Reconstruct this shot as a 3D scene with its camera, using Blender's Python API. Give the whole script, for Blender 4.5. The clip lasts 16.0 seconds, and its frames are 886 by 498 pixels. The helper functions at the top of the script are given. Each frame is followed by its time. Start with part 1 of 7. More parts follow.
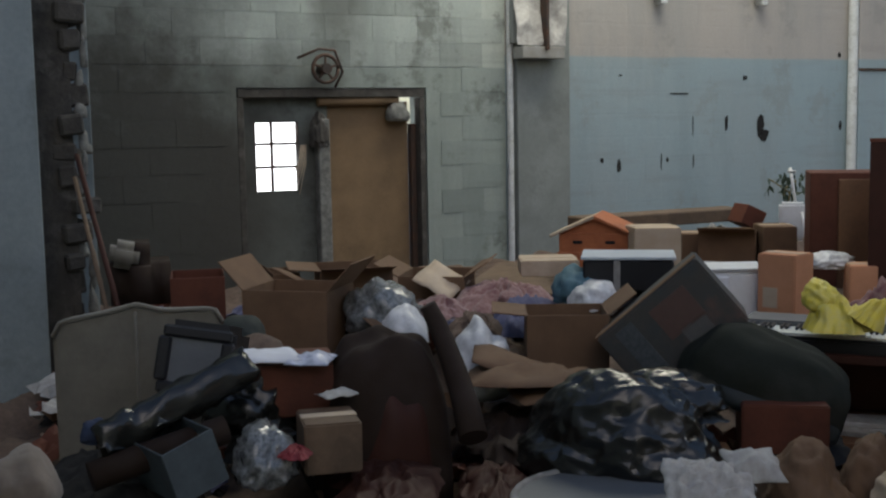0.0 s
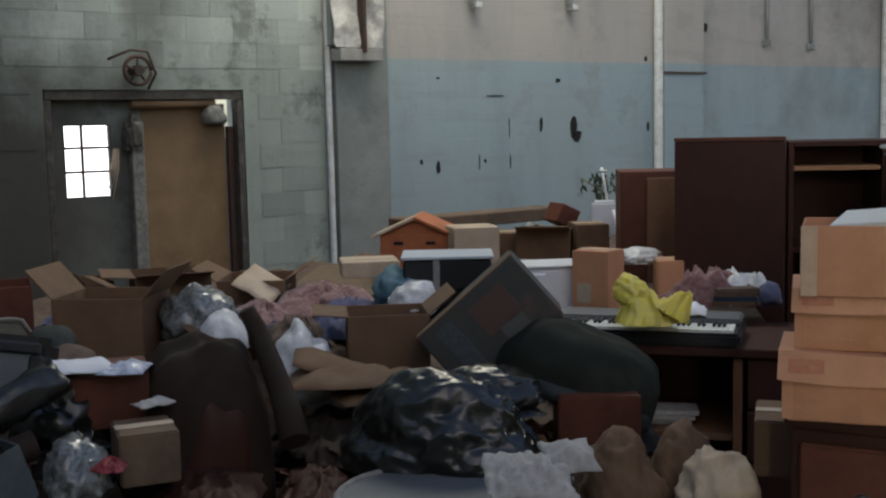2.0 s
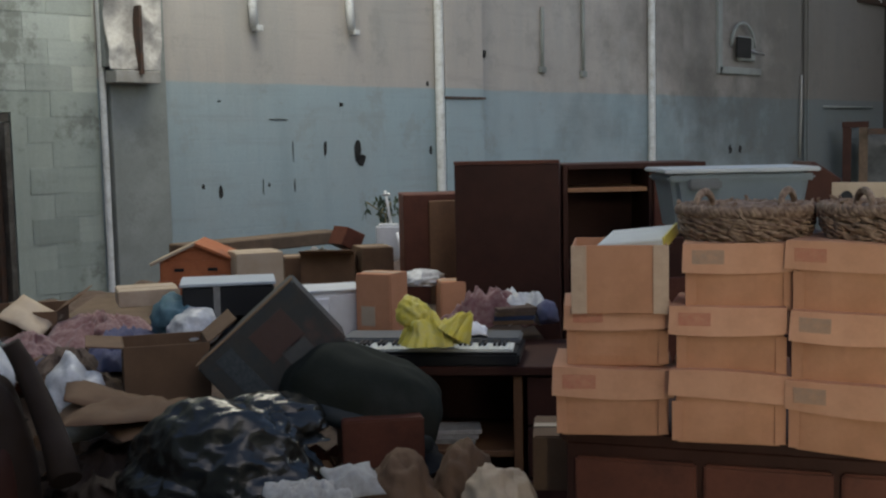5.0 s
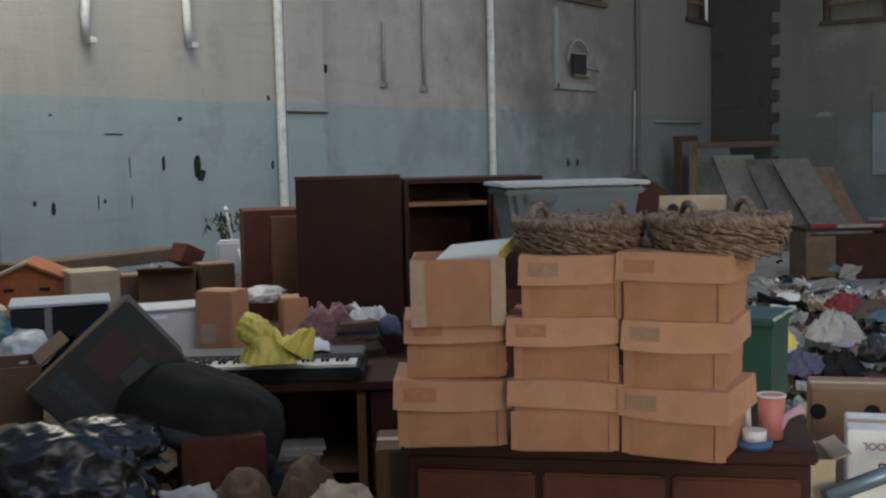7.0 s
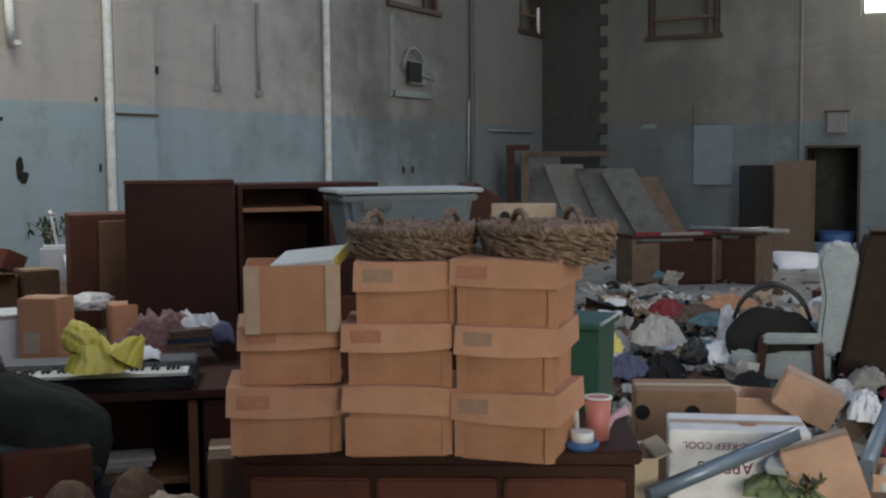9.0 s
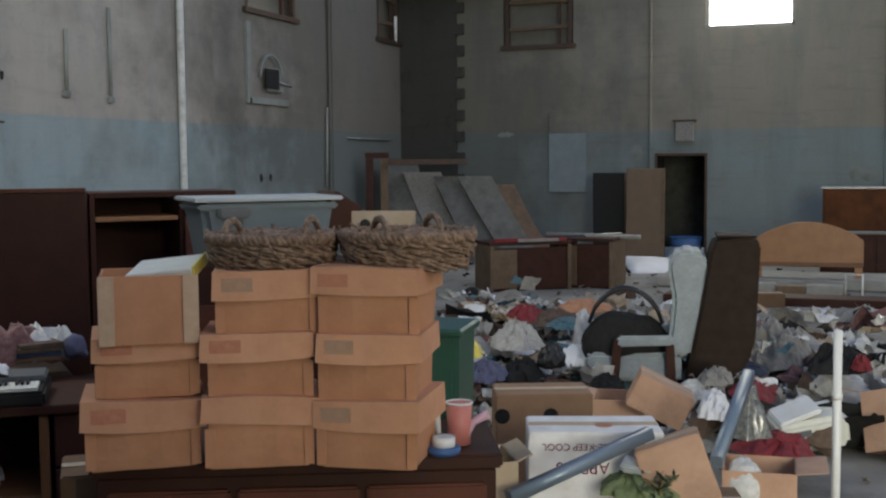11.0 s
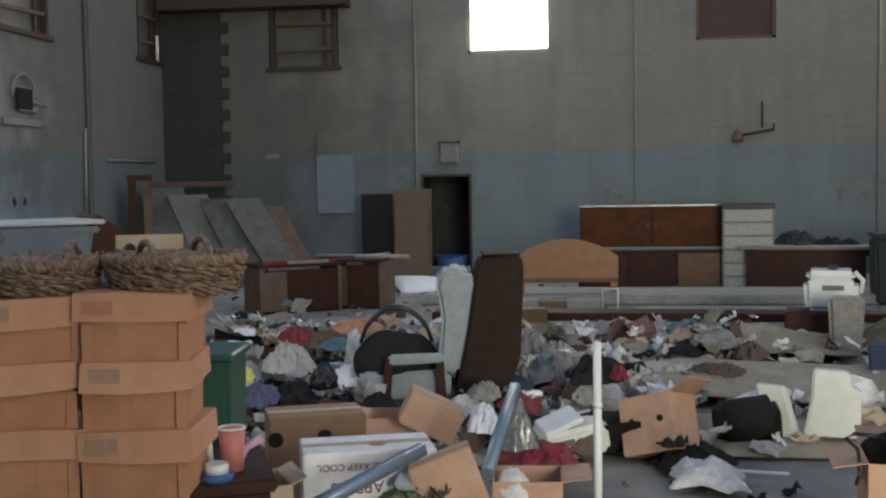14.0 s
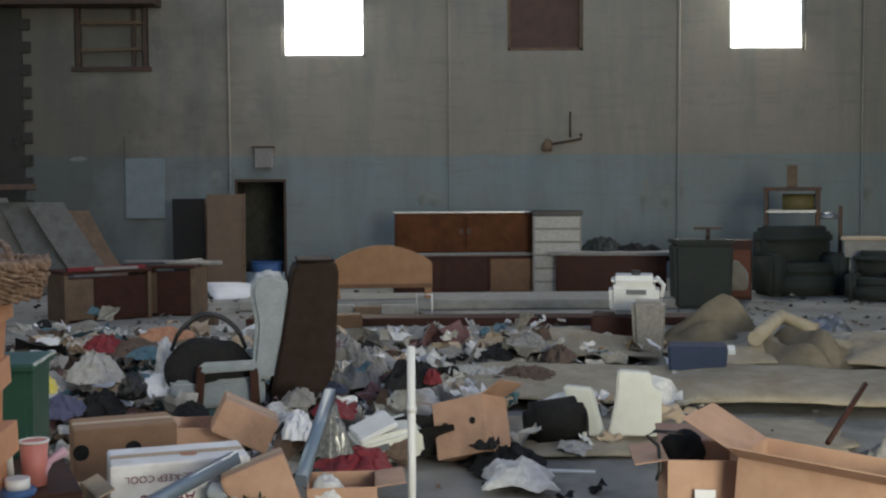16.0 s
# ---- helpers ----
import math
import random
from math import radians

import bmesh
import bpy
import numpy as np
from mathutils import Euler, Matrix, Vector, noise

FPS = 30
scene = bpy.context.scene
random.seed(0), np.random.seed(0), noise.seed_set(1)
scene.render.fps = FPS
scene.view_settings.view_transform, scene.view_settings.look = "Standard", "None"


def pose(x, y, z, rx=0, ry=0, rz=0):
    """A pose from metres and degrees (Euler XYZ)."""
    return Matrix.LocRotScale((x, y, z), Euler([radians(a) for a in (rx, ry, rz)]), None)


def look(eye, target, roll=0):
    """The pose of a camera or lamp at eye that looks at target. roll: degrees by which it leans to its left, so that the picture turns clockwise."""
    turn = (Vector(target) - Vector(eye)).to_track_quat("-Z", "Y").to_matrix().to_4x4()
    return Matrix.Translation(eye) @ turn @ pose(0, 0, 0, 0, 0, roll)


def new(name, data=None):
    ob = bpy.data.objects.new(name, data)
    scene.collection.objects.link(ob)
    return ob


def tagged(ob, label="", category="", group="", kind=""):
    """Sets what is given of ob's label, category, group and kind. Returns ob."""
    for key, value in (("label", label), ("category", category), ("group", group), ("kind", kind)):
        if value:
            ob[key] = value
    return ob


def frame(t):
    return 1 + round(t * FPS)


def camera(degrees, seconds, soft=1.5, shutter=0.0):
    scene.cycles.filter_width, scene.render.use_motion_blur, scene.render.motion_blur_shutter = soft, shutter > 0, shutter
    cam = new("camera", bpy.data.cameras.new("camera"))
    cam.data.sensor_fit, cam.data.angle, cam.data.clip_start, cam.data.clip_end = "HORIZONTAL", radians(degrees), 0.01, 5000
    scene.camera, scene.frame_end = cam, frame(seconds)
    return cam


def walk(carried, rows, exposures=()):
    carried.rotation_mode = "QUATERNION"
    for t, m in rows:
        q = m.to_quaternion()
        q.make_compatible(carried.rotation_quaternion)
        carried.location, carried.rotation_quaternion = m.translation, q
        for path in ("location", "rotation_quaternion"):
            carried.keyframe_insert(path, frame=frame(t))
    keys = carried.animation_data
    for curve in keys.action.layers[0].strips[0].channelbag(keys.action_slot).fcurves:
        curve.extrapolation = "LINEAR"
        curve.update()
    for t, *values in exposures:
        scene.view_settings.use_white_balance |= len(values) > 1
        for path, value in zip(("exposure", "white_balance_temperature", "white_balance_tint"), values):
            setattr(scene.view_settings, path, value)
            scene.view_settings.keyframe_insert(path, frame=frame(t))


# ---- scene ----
cam = camera(42.0, 16.0, soft=2.3)
PATH = [
    (0.0, pose(0.000, 0.000, 1.750, 83.770, 0.977, -28.290)),
    (0.5, pose(-0.001, 0.001, 1.748, 83.798, 0.902, -30.580)),
    (1.0, pose(0.001, 0.007, 1.746, 83.590, 0.821, -33.060)),
    (1.5, pose(0.013, -0.004, 1.744, 83.675, 1.106, -35.146)),
    (2.0, pose(0.016, -0.011, 1.744, 83.745, 1.211, -37.074)),
    (2.5, pose(0.017, -0.016, 1.745, 83.787, 1.200, -38.797)),
    (3.0, pose(0.019, -0.017, 1.743, 84.060, 1.006, -40.559)),
    (3.5, pose(0.022, -0.022, 1.746, 84.090, 1.244, -42.085)),
    (4.0, pose(0.028, -0.023, 1.743, 84.331, 1.260, -43.867)),
    (6.5, pose(0.067, -0.027, 1.745, 85.040, 1.330, -53.247)),
    (7.0, pose(0.051, -0.045, 1.748, 85.215, 1.332, -55.244)),
    (7.5, pose(0.050, -0.048, 1.749, 85.248, 1.097, -57.269)),
    (8.0, pose(0.048, -0.050, 1.749, 85.226, 1.036, -59.542)),
    (10.5, pose(0.036, -0.053, 1.749, 85.689, 0.184, -68.336)),
    (11.0, pose(0.034, -0.053, 1.749, 85.718, 0.534, -70.340)),
    (11.5, pose(0.031, -0.052, 1.749, 86.092, 0.567, -72.594)),
    (12.0, pose(0.029, -0.052, 1.749, 86.196, 0.685, -74.341)),
    (12.5, pose(0.026, -0.052, 1.749, 86.333, 0.462, -75.852)),
    (13.0, pose(0.023, -0.052, 1.749, 86.271, 0.481, -77.500)),
    (13.5, pose(0.020, -0.052, 1.749, 86.430, 0.457, -79.541)),
    (14.0, pose(0.017, -0.053, 1.749, 86.638, 0.888, -81.796)),
    (14.5, pose(0.014, -0.054, 1.749, 86.817, 0.810, -84.133)),
    (15.0, pose(0.010, -0.055, 1.749, 86.834, 0.620, -86.781)),
    (15.5, pose(0.006, -0.056, 1.749, 86.858, 0.571, -88.762)),
    (16.0, pose(0.002, -0.057, 1.749, 86.836, 0.362, -90.931)),
]
walk(cam, PATH)

# ---- world and light ----
world = bpy.data.worlds.new("sky")
scene.world = world
world.use_nodes = True
wn = world.node_tree.nodes
sky = wn.new("ShaderNodeTexSky")
sky.sky_type, sky.sun_disc = "NISHITA", False
sky.sun_elevation, sky.sun_rotation = radians(40), radians(200)
world.node_tree.links.new(sky.outputs["Color"], wn["Background"].inputs["Color"])
wn["Background"].inputs["Strength"].default_value = 0.135
scene.view_settings.exposure = EXPOSURE = 0.0


def area_lamp(name, place, target, w, h, watts, colour=(1.0, 1.0, 1.0)):
    data = bpy.data.lights.new(name, "AREA")
    data.shape, data.size, data.size_y, data.energy, data.color = "RECTANGLE", w, h, watts, colour
    ob = new(name, data)
    ob.matrix_world = look(place, target)
    return ob


# daylight through the openings: added unseen great west doorway and roof light, high windows
WARM = (1.0, 0.96, 0.785)
area_lamp("added_doorway_light", (-5.9, -4.4, 2.5), (4.0, -1.5, 1.2), 5.2, 4.4, 1850, WARM)
area_lamp("added_rooflight", (5.6, 6.9, 6.15), (5.6, 7.3, 0.0), 3.2, 1.8, 200, WARM)
area_lamp("window_daylight", (21.25, 1.8, 5.0), (12.0, 0.8, 0.0), 1.35, 1.6, 125, WARM)
area_lamp("window_daylight", (21.25, -6.35, 5.0), (12.0, -4.0, 0.0), 1.35, 1.6, 125, WARM)


# ---- materials ----
def material(name, colour, rough=0.8, metal=0.0, second=None, size=1.0, amount=0.5, grain=0.12, bump=0.15, grain_size=40.0,
             stain=None, stain_amount=0.4, stain_size=2.5, vary=0.0, spec=0.4, sheen=0.0):
    """A rough surface: two colours mixed by cloudy noise, fine grain, stains with soft edges, and relief."""
    m = bpy.data.materials.new(name)
    m.use_nodes = True
    nt = m.node_tree
    n, l = nt.nodes, nt.links
    b = n["Principled BSDF"]
    b.inputs["Roughness"].default_value, b.inputs["Metallic"].default_value = rough, metal
    b.inputs["Specular IOR Level"].default_value = spec
    if sheen:
        b.inputs["Sheen Weight"].default_value = sheen
    co = n.new("ShaderNodeTexCoord")

    def cloud(scale, detail=4.0, ro=0.6):
        t = n.new("ShaderNodeTexNoise")
        t.inputs["Scale"].default_value, t.inputs["Detail"].default_value, t.inputs["Roughness"].default_value = scale, detail, ro
        l.new(co.outputs["Object"], t.inputs["Vector"])
        return t.outputs["Fac"]

    def ramp(fac, lo, hi):
        r = n.new("ShaderNodeMapRange")
        r.inputs["From Min"].default_value, r.inputs["From Max"].default_value = lo, hi
        l.new(fac, r.inputs["Value"])
        return r.outputs["Result"]

    def mix(fac, a, c, kind="MIX"):
        x = n.new("ShaderNodeMix")
        x.data_type, x.blend_type = "RGBA", kind
        if isinstance(fac, float):
            x.inputs[0].default_value = fac
        else:
            l.new(fac, x.inputs[0])
        for s, v in ((x.inputs[6], a), (x.inputs[7], c)):
            if isinstance(v, tuple):
                s.default_value = (*v, 1)
            else:
                l.new(v, s)
        return x.outputs[2]

    def times(v, k):
        x = n.new("ShaderNodeMath")
        x.operation = "MULTIPLY"
        l.new(v, x.inputs[0])
        x.inputs[1].default_value = k
        return x.outputs[0]

    second = second or tuple(c * 0.7 for c in colour)
    col = mix(times(ramp(cloud(3.0 / size), 0.35, 0.68), amount * 1.6), colour, second)
    fine = cloud(grain_size, 3.0, 0.7)
    col = mix(times(ramp(fine, 0.3, 0.75), grain * 2), col, tuple(c * 0.45 for c in colour))
    if stain:
        col = mix(times(ramp(cloud(stain_size, 6.0, 0.7), 0.52, 0.66), stain_amount), col, stain)
    if vary:
        info = n.new("ShaderNodeObjectInfo")
        col = mix(times(info.outputs["Random"], vary), col, tuple(c * 0.35 for c in colour))
    l.new(col, b.inputs["Base Color"])
    if bump:
        bp = n.new("ShaderNodeBump")
        bp.inputs["Strength"].default_value, bp.inputs["Distance"].default_value = bump, 0.01
        l.new(fine, bp.inputs["Height"])
        l.new(bp.outputs["Normal"], b.inputs["Normal"])
    m["kind"] = "surface"
    return m


def wall_material(name, low, high, line, bare, block=True, vary=0.0, low_amount=0.9, grime_and_shade=(), dirt=1.0):
    """Painted masonry: a low band of one paint and a high field of another, worn to bare block, streaked and dirty."""
    m = bpy.data.materials.new(name)
    m.use_nodes = True
    nt = m.node_tree
    n, l = nt.nodes, nt.links
    b = n["Principled BSDF"]
    b.inputs["Roughness"].default_value = 0.85
    geo = n.new("ShaderNodeNewGeometry")
    sep = n.new("ShaderNodeSeparateXYZ")
    l.new(geo.outputs["Position"], sep.inputs[0])

    def cloud(scale, detail=5.0, ro=0.65, squeeze=None):
        t = n.new("ShaderNodeTexNoise")
        t.inputs["Scale"].default_value, t.inputs["Detail"].default_value, t.inputs["Roughness"].default_value = scale, detail, ro
        if squeeze:
            mp = n.new("ShaderNodeMapping")
            mp.inputs["Scale"].default_value = squeeze
            l.new(geo.outputs["Position"], mp.inputs["Vector"])
            l.new(mp.outputs["Vector"], t.inputs["Vector"])
        else:
            l.new(geo.outputs["Position"], t.inputs["Vector"])
        return t.outputs["Fac"]

    def maths(op, a, c):
        x = n.new("ShaderNodeMath")
        x.operation = op
        for s, v in ((x.inputs[0], a), (x.inputs[1], c)):
            if isinstance(v, (int, float)):
                s.default_value = v
            else:
                l.new(v, s)
        return x.outputs[0]

    def ramp(fac, lo, hi):
        r = n.new("ShaderNodeMapRange")
        r.inputs["From Min"].default_value, r.inputs["From Max"].default_value = lo, hi
        l.new(fac, r.inputs["Value"])
        return r.outputs["Result"]

    def mix(fac, a, c):
        x = n.new("ShaderNodeMix")
        x.data_type = "RGBA"
        l.new(fac, x.inputs[0])
        for s, v in ((x.inputs[6], a), (x.inputs[7], c)):
            if isinstance(v, tuple):
                s.default_value = (*v, 1)
            else:
                l.new(v, s)
        return x.outputs[2]

    wave = maths("ADD", sep.outputs["Z"], maths("MULTIPLY", maths("SUBTRACT", cloud(1.3), 0.5), 0.05))
    band = ramp(wave, line + 0.012, line - 0.012)
    col = mix(maths("MULTIPLY", band, low_amount), high, low)
    col = mix(maths("MULTIPLY", ramp(cloud(0.7), 0.38, 0.66), 0.5 * dirt), col, tuple(c * 0.72 for c in high))
    col = mix(maths("MULTIPLY", ramp(cloud(1.0, 6.0, 0.7, (1.6, 1.6, 0.22)), 0.48, 0.7), 0.5 * dirt), col, tuple(c * 0.55 for c in low))
    col = mix(maths("MULTIPLY", ramp(cloud(2.2, 8.0, 0.72), 0.55, 0.63), 0.65 * dirt), col, bare)
    col = mix(maths("MULTIPLY", ramp(cloud(2.0, 3.0, 0.6, (0.5, 0.5, 5.0)), 0.56, 0.72), 0.3 * dirt), col, tuple(c * 0.45 for c in high))
    fine = cloud(55.0, 4.0, 0.7)
    col = mix(maths("MULTIPLY", ramp(fine, 0.35, 0.75), 0.22), col, tuple(c * 0.5 for c in low))
    if vary:
        info = n.new("ShaderNodeObjectInfo")
        col = mix(maths("MULTIPLY", maths("POWER", info.outputs["Random"], 3.0), vary * 1.6), col, tuple(c * 0.3 for c in low))
        pale = maths("MULTIPLY", ramp(info.outputs["Random"], 0.45, 0.0), ramp(sep.outputs["Z"], 2.0, 2.7))
        col = mix(maths("MULTIPLY", pale, vary * 2.2), col, tuple(min(c * 1.6, 0.75) for c in high))
    # Dark ragged ellipsoids; on the blue and far walls they paint in corner shade.
    for cx, cy, cz, rx, ry, rz, amount in grime_and_shade:
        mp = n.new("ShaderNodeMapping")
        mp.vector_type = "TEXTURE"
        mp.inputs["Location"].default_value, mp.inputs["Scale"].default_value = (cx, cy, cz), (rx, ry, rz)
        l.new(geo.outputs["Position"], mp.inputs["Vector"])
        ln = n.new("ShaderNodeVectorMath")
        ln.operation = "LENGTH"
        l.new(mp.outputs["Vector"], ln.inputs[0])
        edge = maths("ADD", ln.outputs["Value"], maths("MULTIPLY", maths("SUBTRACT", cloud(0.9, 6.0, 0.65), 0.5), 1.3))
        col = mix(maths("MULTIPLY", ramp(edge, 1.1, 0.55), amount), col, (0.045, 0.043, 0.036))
    l.new(col, b.inputs["Base Color"])
    height = maths("ADD", fine, maths("MULTIPLY", cloud(9.0), 2.0))
    if block:
        br = n.new("ShaderNodeTexBrick")
        mp = n.new("ShaderNodeCombineXYZ")
        l.new(maths("ADD", sep.outputs["X"], sep.outputs["Y"]), mp.inputs[0])
        l.new(sep.outputs["Z"], mp.inputs[1])
        l.new(mp.outputs[0], br.inputs["Vector"])
        br.inputs["Scale"].default_value, br.inputs["Brick Width"].default_value = 1.0, 0.4
        br.inputs["Row Height"].default_value, br.inputs["Mortar Size"].default_value = 0.2, 0.008
        height = maths("SUBTRACT", height, maths("MULTIPLY", br.outputs["Fac"], 2.5))
    bp = n.new("ShaderNodeBump")
    bp.inputs["Strength"].default_value, bp.inputs["Distance"].default_value = 0.3, 0.008
    l.new(height, bp.inputs["Height"])
    l.new(bp.outputs["Normal"], b.inputs["Normal"])
    return m


BLUE, CREAM, BARE = (0.24, 0.325, 0.36), (0.37, 0.34, 0.31), (0.20, 0.20, 0.18)
M = {}
# north and east walls: shade towards their far corner is put into the colour
M["wall_blue"] = wall_material("painted_block_wall", BLUE, CREAM, 2.31, BARE, True, dirt=0.55, grime_and_shade=[(21.3, 8.4, 3.4, 9.5, 5.5, 7.5, 0.68), (15.5, 8.4, 3.9, 3.5, 2.0, 2.0, 0.25)])
M["wall_far"] = wall_material("painted_far_wall", (0.19, 0.24, 0.255), (0.265, 0.238, 0.196), 2.30, BARE, dirt=0.8, grime_and_shade=[(21.3, 8.6, 3.0, 5.5, 5.4, 6.0, 0.56)])
M["wall_grey"] = wall_material("grey_block_wall", (0.225, 0.27, 0.245), (0.46, 0.5, 0.455), 2.2, (0.10, 0.105, 0.095), False, low_amount=0.8, grime_and_shade=[(1.95, 8.4, 0.6, 1.35, 2.0, 2.7, 0.95), (3.1, 8.45, 0.7, 0.9, 1.0, 1.7, 0.75), (3.6, 8.4, 3.4, 0.3, 1.0, 1.3, 0.6)])
M["block"] = wall_material("grey_wall_block", (0.24, 0.285, 0.26), (0.37, 0.41, 0.38), 2.2, (0.11, 0.115, 0.10), False, low_amount=0.8, vary=0.13, grime_and_shade=[(1.95, 8.4, 0.6, 1.35, 2.0, 2.7, 0.95), (3.1, 8.45, 0.7, 0.9, 1.0, 1.7, 0.75), (3.6, 8.4, 3.4, 0.3, 1.0, 1.3, 0.6)])
M["mortar"] = material("dark_mortar", (0.14, 0.145, 0.135), 0.95)
M["pier"] = material("grey_render", (0.23, 0.25, 0.24), 0.9, second=(0.16, 0.175, 0.165), stain=(0.1, 0.105, 0.1))
M["white_pipe"] = material("white_painted_pipe", (0.58, 0.60, 0.60), 0.55, second=(0.42, 0.43, 0.42), size=0.3, stain=(0.2, 0.17, 0.13), stain_size=9)
M["floor"] = material("dirty_concrete", (0.30, 0.29, 0.265), 0.85, second=(0.16, 0.155, 0.14), size=2.0, stain=(0.06, 0.055, 0.05), stain_amount=0.6, stain_size=0.9, bump=0.3)
M["ceiling"] = material("dark_roof_boards", (0.16, 0.15, 0.14), 0.9)
M["dark_room"] = material("dark_room_wall", (0.10, 0.10, 0.09), 0.95, second=(0.05, 0.05, 0.045), size=0.5, bump=0.5, grain_size=25)
M["broken"] = material("broken_block", (0.22, 0.22, 0.2), 0.95, second=(0.08, 0.08, 0.075), size=0.15, bump=0.8, grain_size=18)
M["plaster_pale"] = material("pale_grey_plaster", (0.27, 0.31, 0.315), 0.9, second=(0.19, 0.22, 0.225), size=1.2, bump=0.25, stain=(0.12, 0.13, 0.12), stain_amount=0.5, stain_size=1.6)
M["soot_brick"] = material("black_sooty_brick", (0.075, 0.068, 0.058), 0.95, second=(0.035, 0.033, 0.03), size=0.2, bump=0.8, grain_size=18, stain=(0.17, 0.16, 0.145), stain_amount=0.4, stain_size=7)
M["dark_metal"] = material("rusty_dark_iron", (0.06, 0.05, 0.045), 0.6, 0.5, second=(0.12, 0.06, 0.035), size=0.3)
M["steel"] = material("dull_steel", (0.35, 0.36, 0.37), 0.4, 0.8, size=0.2)
M["plywood"] = material("brown_door_board", (0.21, 0.135, 0.07), 0.7, second=(0.14, 0.09, 0.045), size=0.8, stain=(0.08, 0.055, 0.03))
M["card"] = material("orange_brown_cardboard", (0.55, 0.27, 0.15), 0.85, second=(0.47, 0.22, 0.115), size=0.5, grain=0.06, bump=0.05, stain=(0.33, 0.16, 0.08), stain_amount=0.25, vary=0.12)
M["card_lid"] = material("pinkish_lid_card", (0.61, 0.32, 0.19), 0.8, second=(0.54, 0.265, 0.148), size=0.4, grain=0.05, bump=0.05, stain=(0.4, 0.2, 0.11), stain_amount=0.3, stain_size=5, vary=0.1)
M["card_salmon"] = material("salmon_cardboard", (0.53, 0.335, 0.235), 0.85, second=(0.44, 0.265, 0.18), size=0.35, grain=0.07, bump=0.06, stain=(0.24, 0.15, 0.1), stain_amount=0.4, vary=0.15)
M["card_tan"] = material("tan_cardboard", (0.32, 0.195, 0.12), 0.85, second=(0.25, 0.15, 0.09), size=0.35, grain=0.07, bump=0.06, stain=(0.17, 0.1, 0.06), stain_amount=0.4, vary=0.15)
M["card_brown"] = material("brown_cardboard", (0.19, 0.112, 0.062), 0.85, second=(0.13, 0.075, 0.042), size=0.4, grain=0.08, bump=0.06, stain=(0.16, 0.1, 0.06), vary=0.3)
M["card_pale"] = material("pale_cardboard", (0.52, 0.42, 0.31), 0.85, second=(0.45, 0.34, 0.23), size=0.4, grain=0.06, stain=(0.3, 0.22, 0.15), vary=0.15)
M["card_red"] = material("red_print", (0.50, 0.19, 0.115), 0.8, second=(0.52, 0.24, 0.14), size=0.05, amount=0.7)
M["card_grey"] = material("grey_print", (0.37, 0.245, 0.17), 0.8, second=(0.45, 0.26, 0.16), size=0.05, amount=0.7)
M["white_card"] = material("white_carton", (0.8, 0.8, 0.82), 0.7, second=(0.6, 0.59, 0.58), size=0.4, grain=0.04, stain=(0.4, 0.36, 0.3), stain_amount=0.25)
M["white_plastic"] = material("white_plastic", (0.74, 0.75, 0.76), 0.35, second=(0.62, 0.62, 0.6), size=0.4, grain=0.04, bump=0.03)
M["white_bag"] = material("thin_white_plastic_bag", (0.66, 0.66, 0.66), 0.4, second=(0.42, 0.42, 0.41), size=0.12, grain=0.04, bump=0.5, grain_size=14)
M["black_bag"] = material("black_bin_bag", (0.008, 0.0085, 0.007), 0.27, second=(0.016, 0.016, 0.014), size=0.2, grain=0.02, bump=0.3, grain_size=16, spec=0.6)
M["clear_bag"] = material("dusty_clear_plastic", (0.09, 0.095, 0.095), 0.2, second=(0.26, 0.27, 0.27), size=0.06, amount=0.6, bump=0.3, grain_size=18, spec=0.8)
M["yellow_bag"] = material("yellow_plastic_bag", (0.74, 0.6, 0.06), 0.4, second=(0.66, 0.58, 0.2), size=0.12, grain=0.04, bump=0.5, grain_size=14)
M["wood_dark"] = material("dark_red_brown_wood", (0.055, 0.021, 0.014), 0.6, spec=0.18, second=(0.032, 0.013, 0.01), size=0.5, grain=0.1, bump=0.06, stain=(0.08, 0.035, 0.025), stain_amount=0.3)
M["wood_red"] = material("red_brown_wood", (0.13, 0.045, 0.027), 0.6, spec=0.2, second=(0.09, 0.032, 0.02), size=0.5, stain=(0.05, 0.02, 0.015))
M["wood_mid"] = material("mid_brown_wood", (0.17, 0.082, 0.036), 0.55, second=(0.11, 0.05, 0.023), size=0.6, stain=(0.1, 0.05, 0.025))
M["door_brown"] = material("dull_brown_veneer", (0.15, 0.098, 0.064), 0.6, second=(0.11, 0.072, 0.046), size=0.7)
M["board_grey"] = material("dirty_grey_board", (0.145, 0.145, 0.135), 0.85, second=(0.085, 0.085, 0.078), size=0.5, stain=(0.07, 0.065, 0.055))
M["wood_orange"] = material("orange_pine", (0.33, 0.165, 0.078), 0.5, second=(0.25, 0.12, 0.052), size=0.6)
M["wood_old"] = material("old_dull_wood", (0.16, 0.105, 0.065), 0.7, second=(0.08, 0.055, 0.035), size=0.4, stain=(0.05, 0.035, 0.025))
M["hive"] = material("orange_stained_timber", (0.40, 0.13, 0.05), 0.7, second=(0.3, 0.09, 0.035), size=0.3, stain=(0.15, 0.06, 0.03))
M["wicker"] = material("brown_wicker", (0.34, 0.235, 0.165), 0.7, second=(0.13, 0.075, 0.048), size=0.06, amount=0.8, grain=0.15, vary=0.2)
M["tote"] = material("grey_plastic_tote", (0.17, 0.21, 0.235), 0.45, second=(0.14, 0.17, 0.195), grain=0.04)
M["tote_lid"] = material("pale_tote_lid", (0.48, 0.52, 0.55), 0.45, second=(0.38, 0.42, 0.45), grain=0.04)
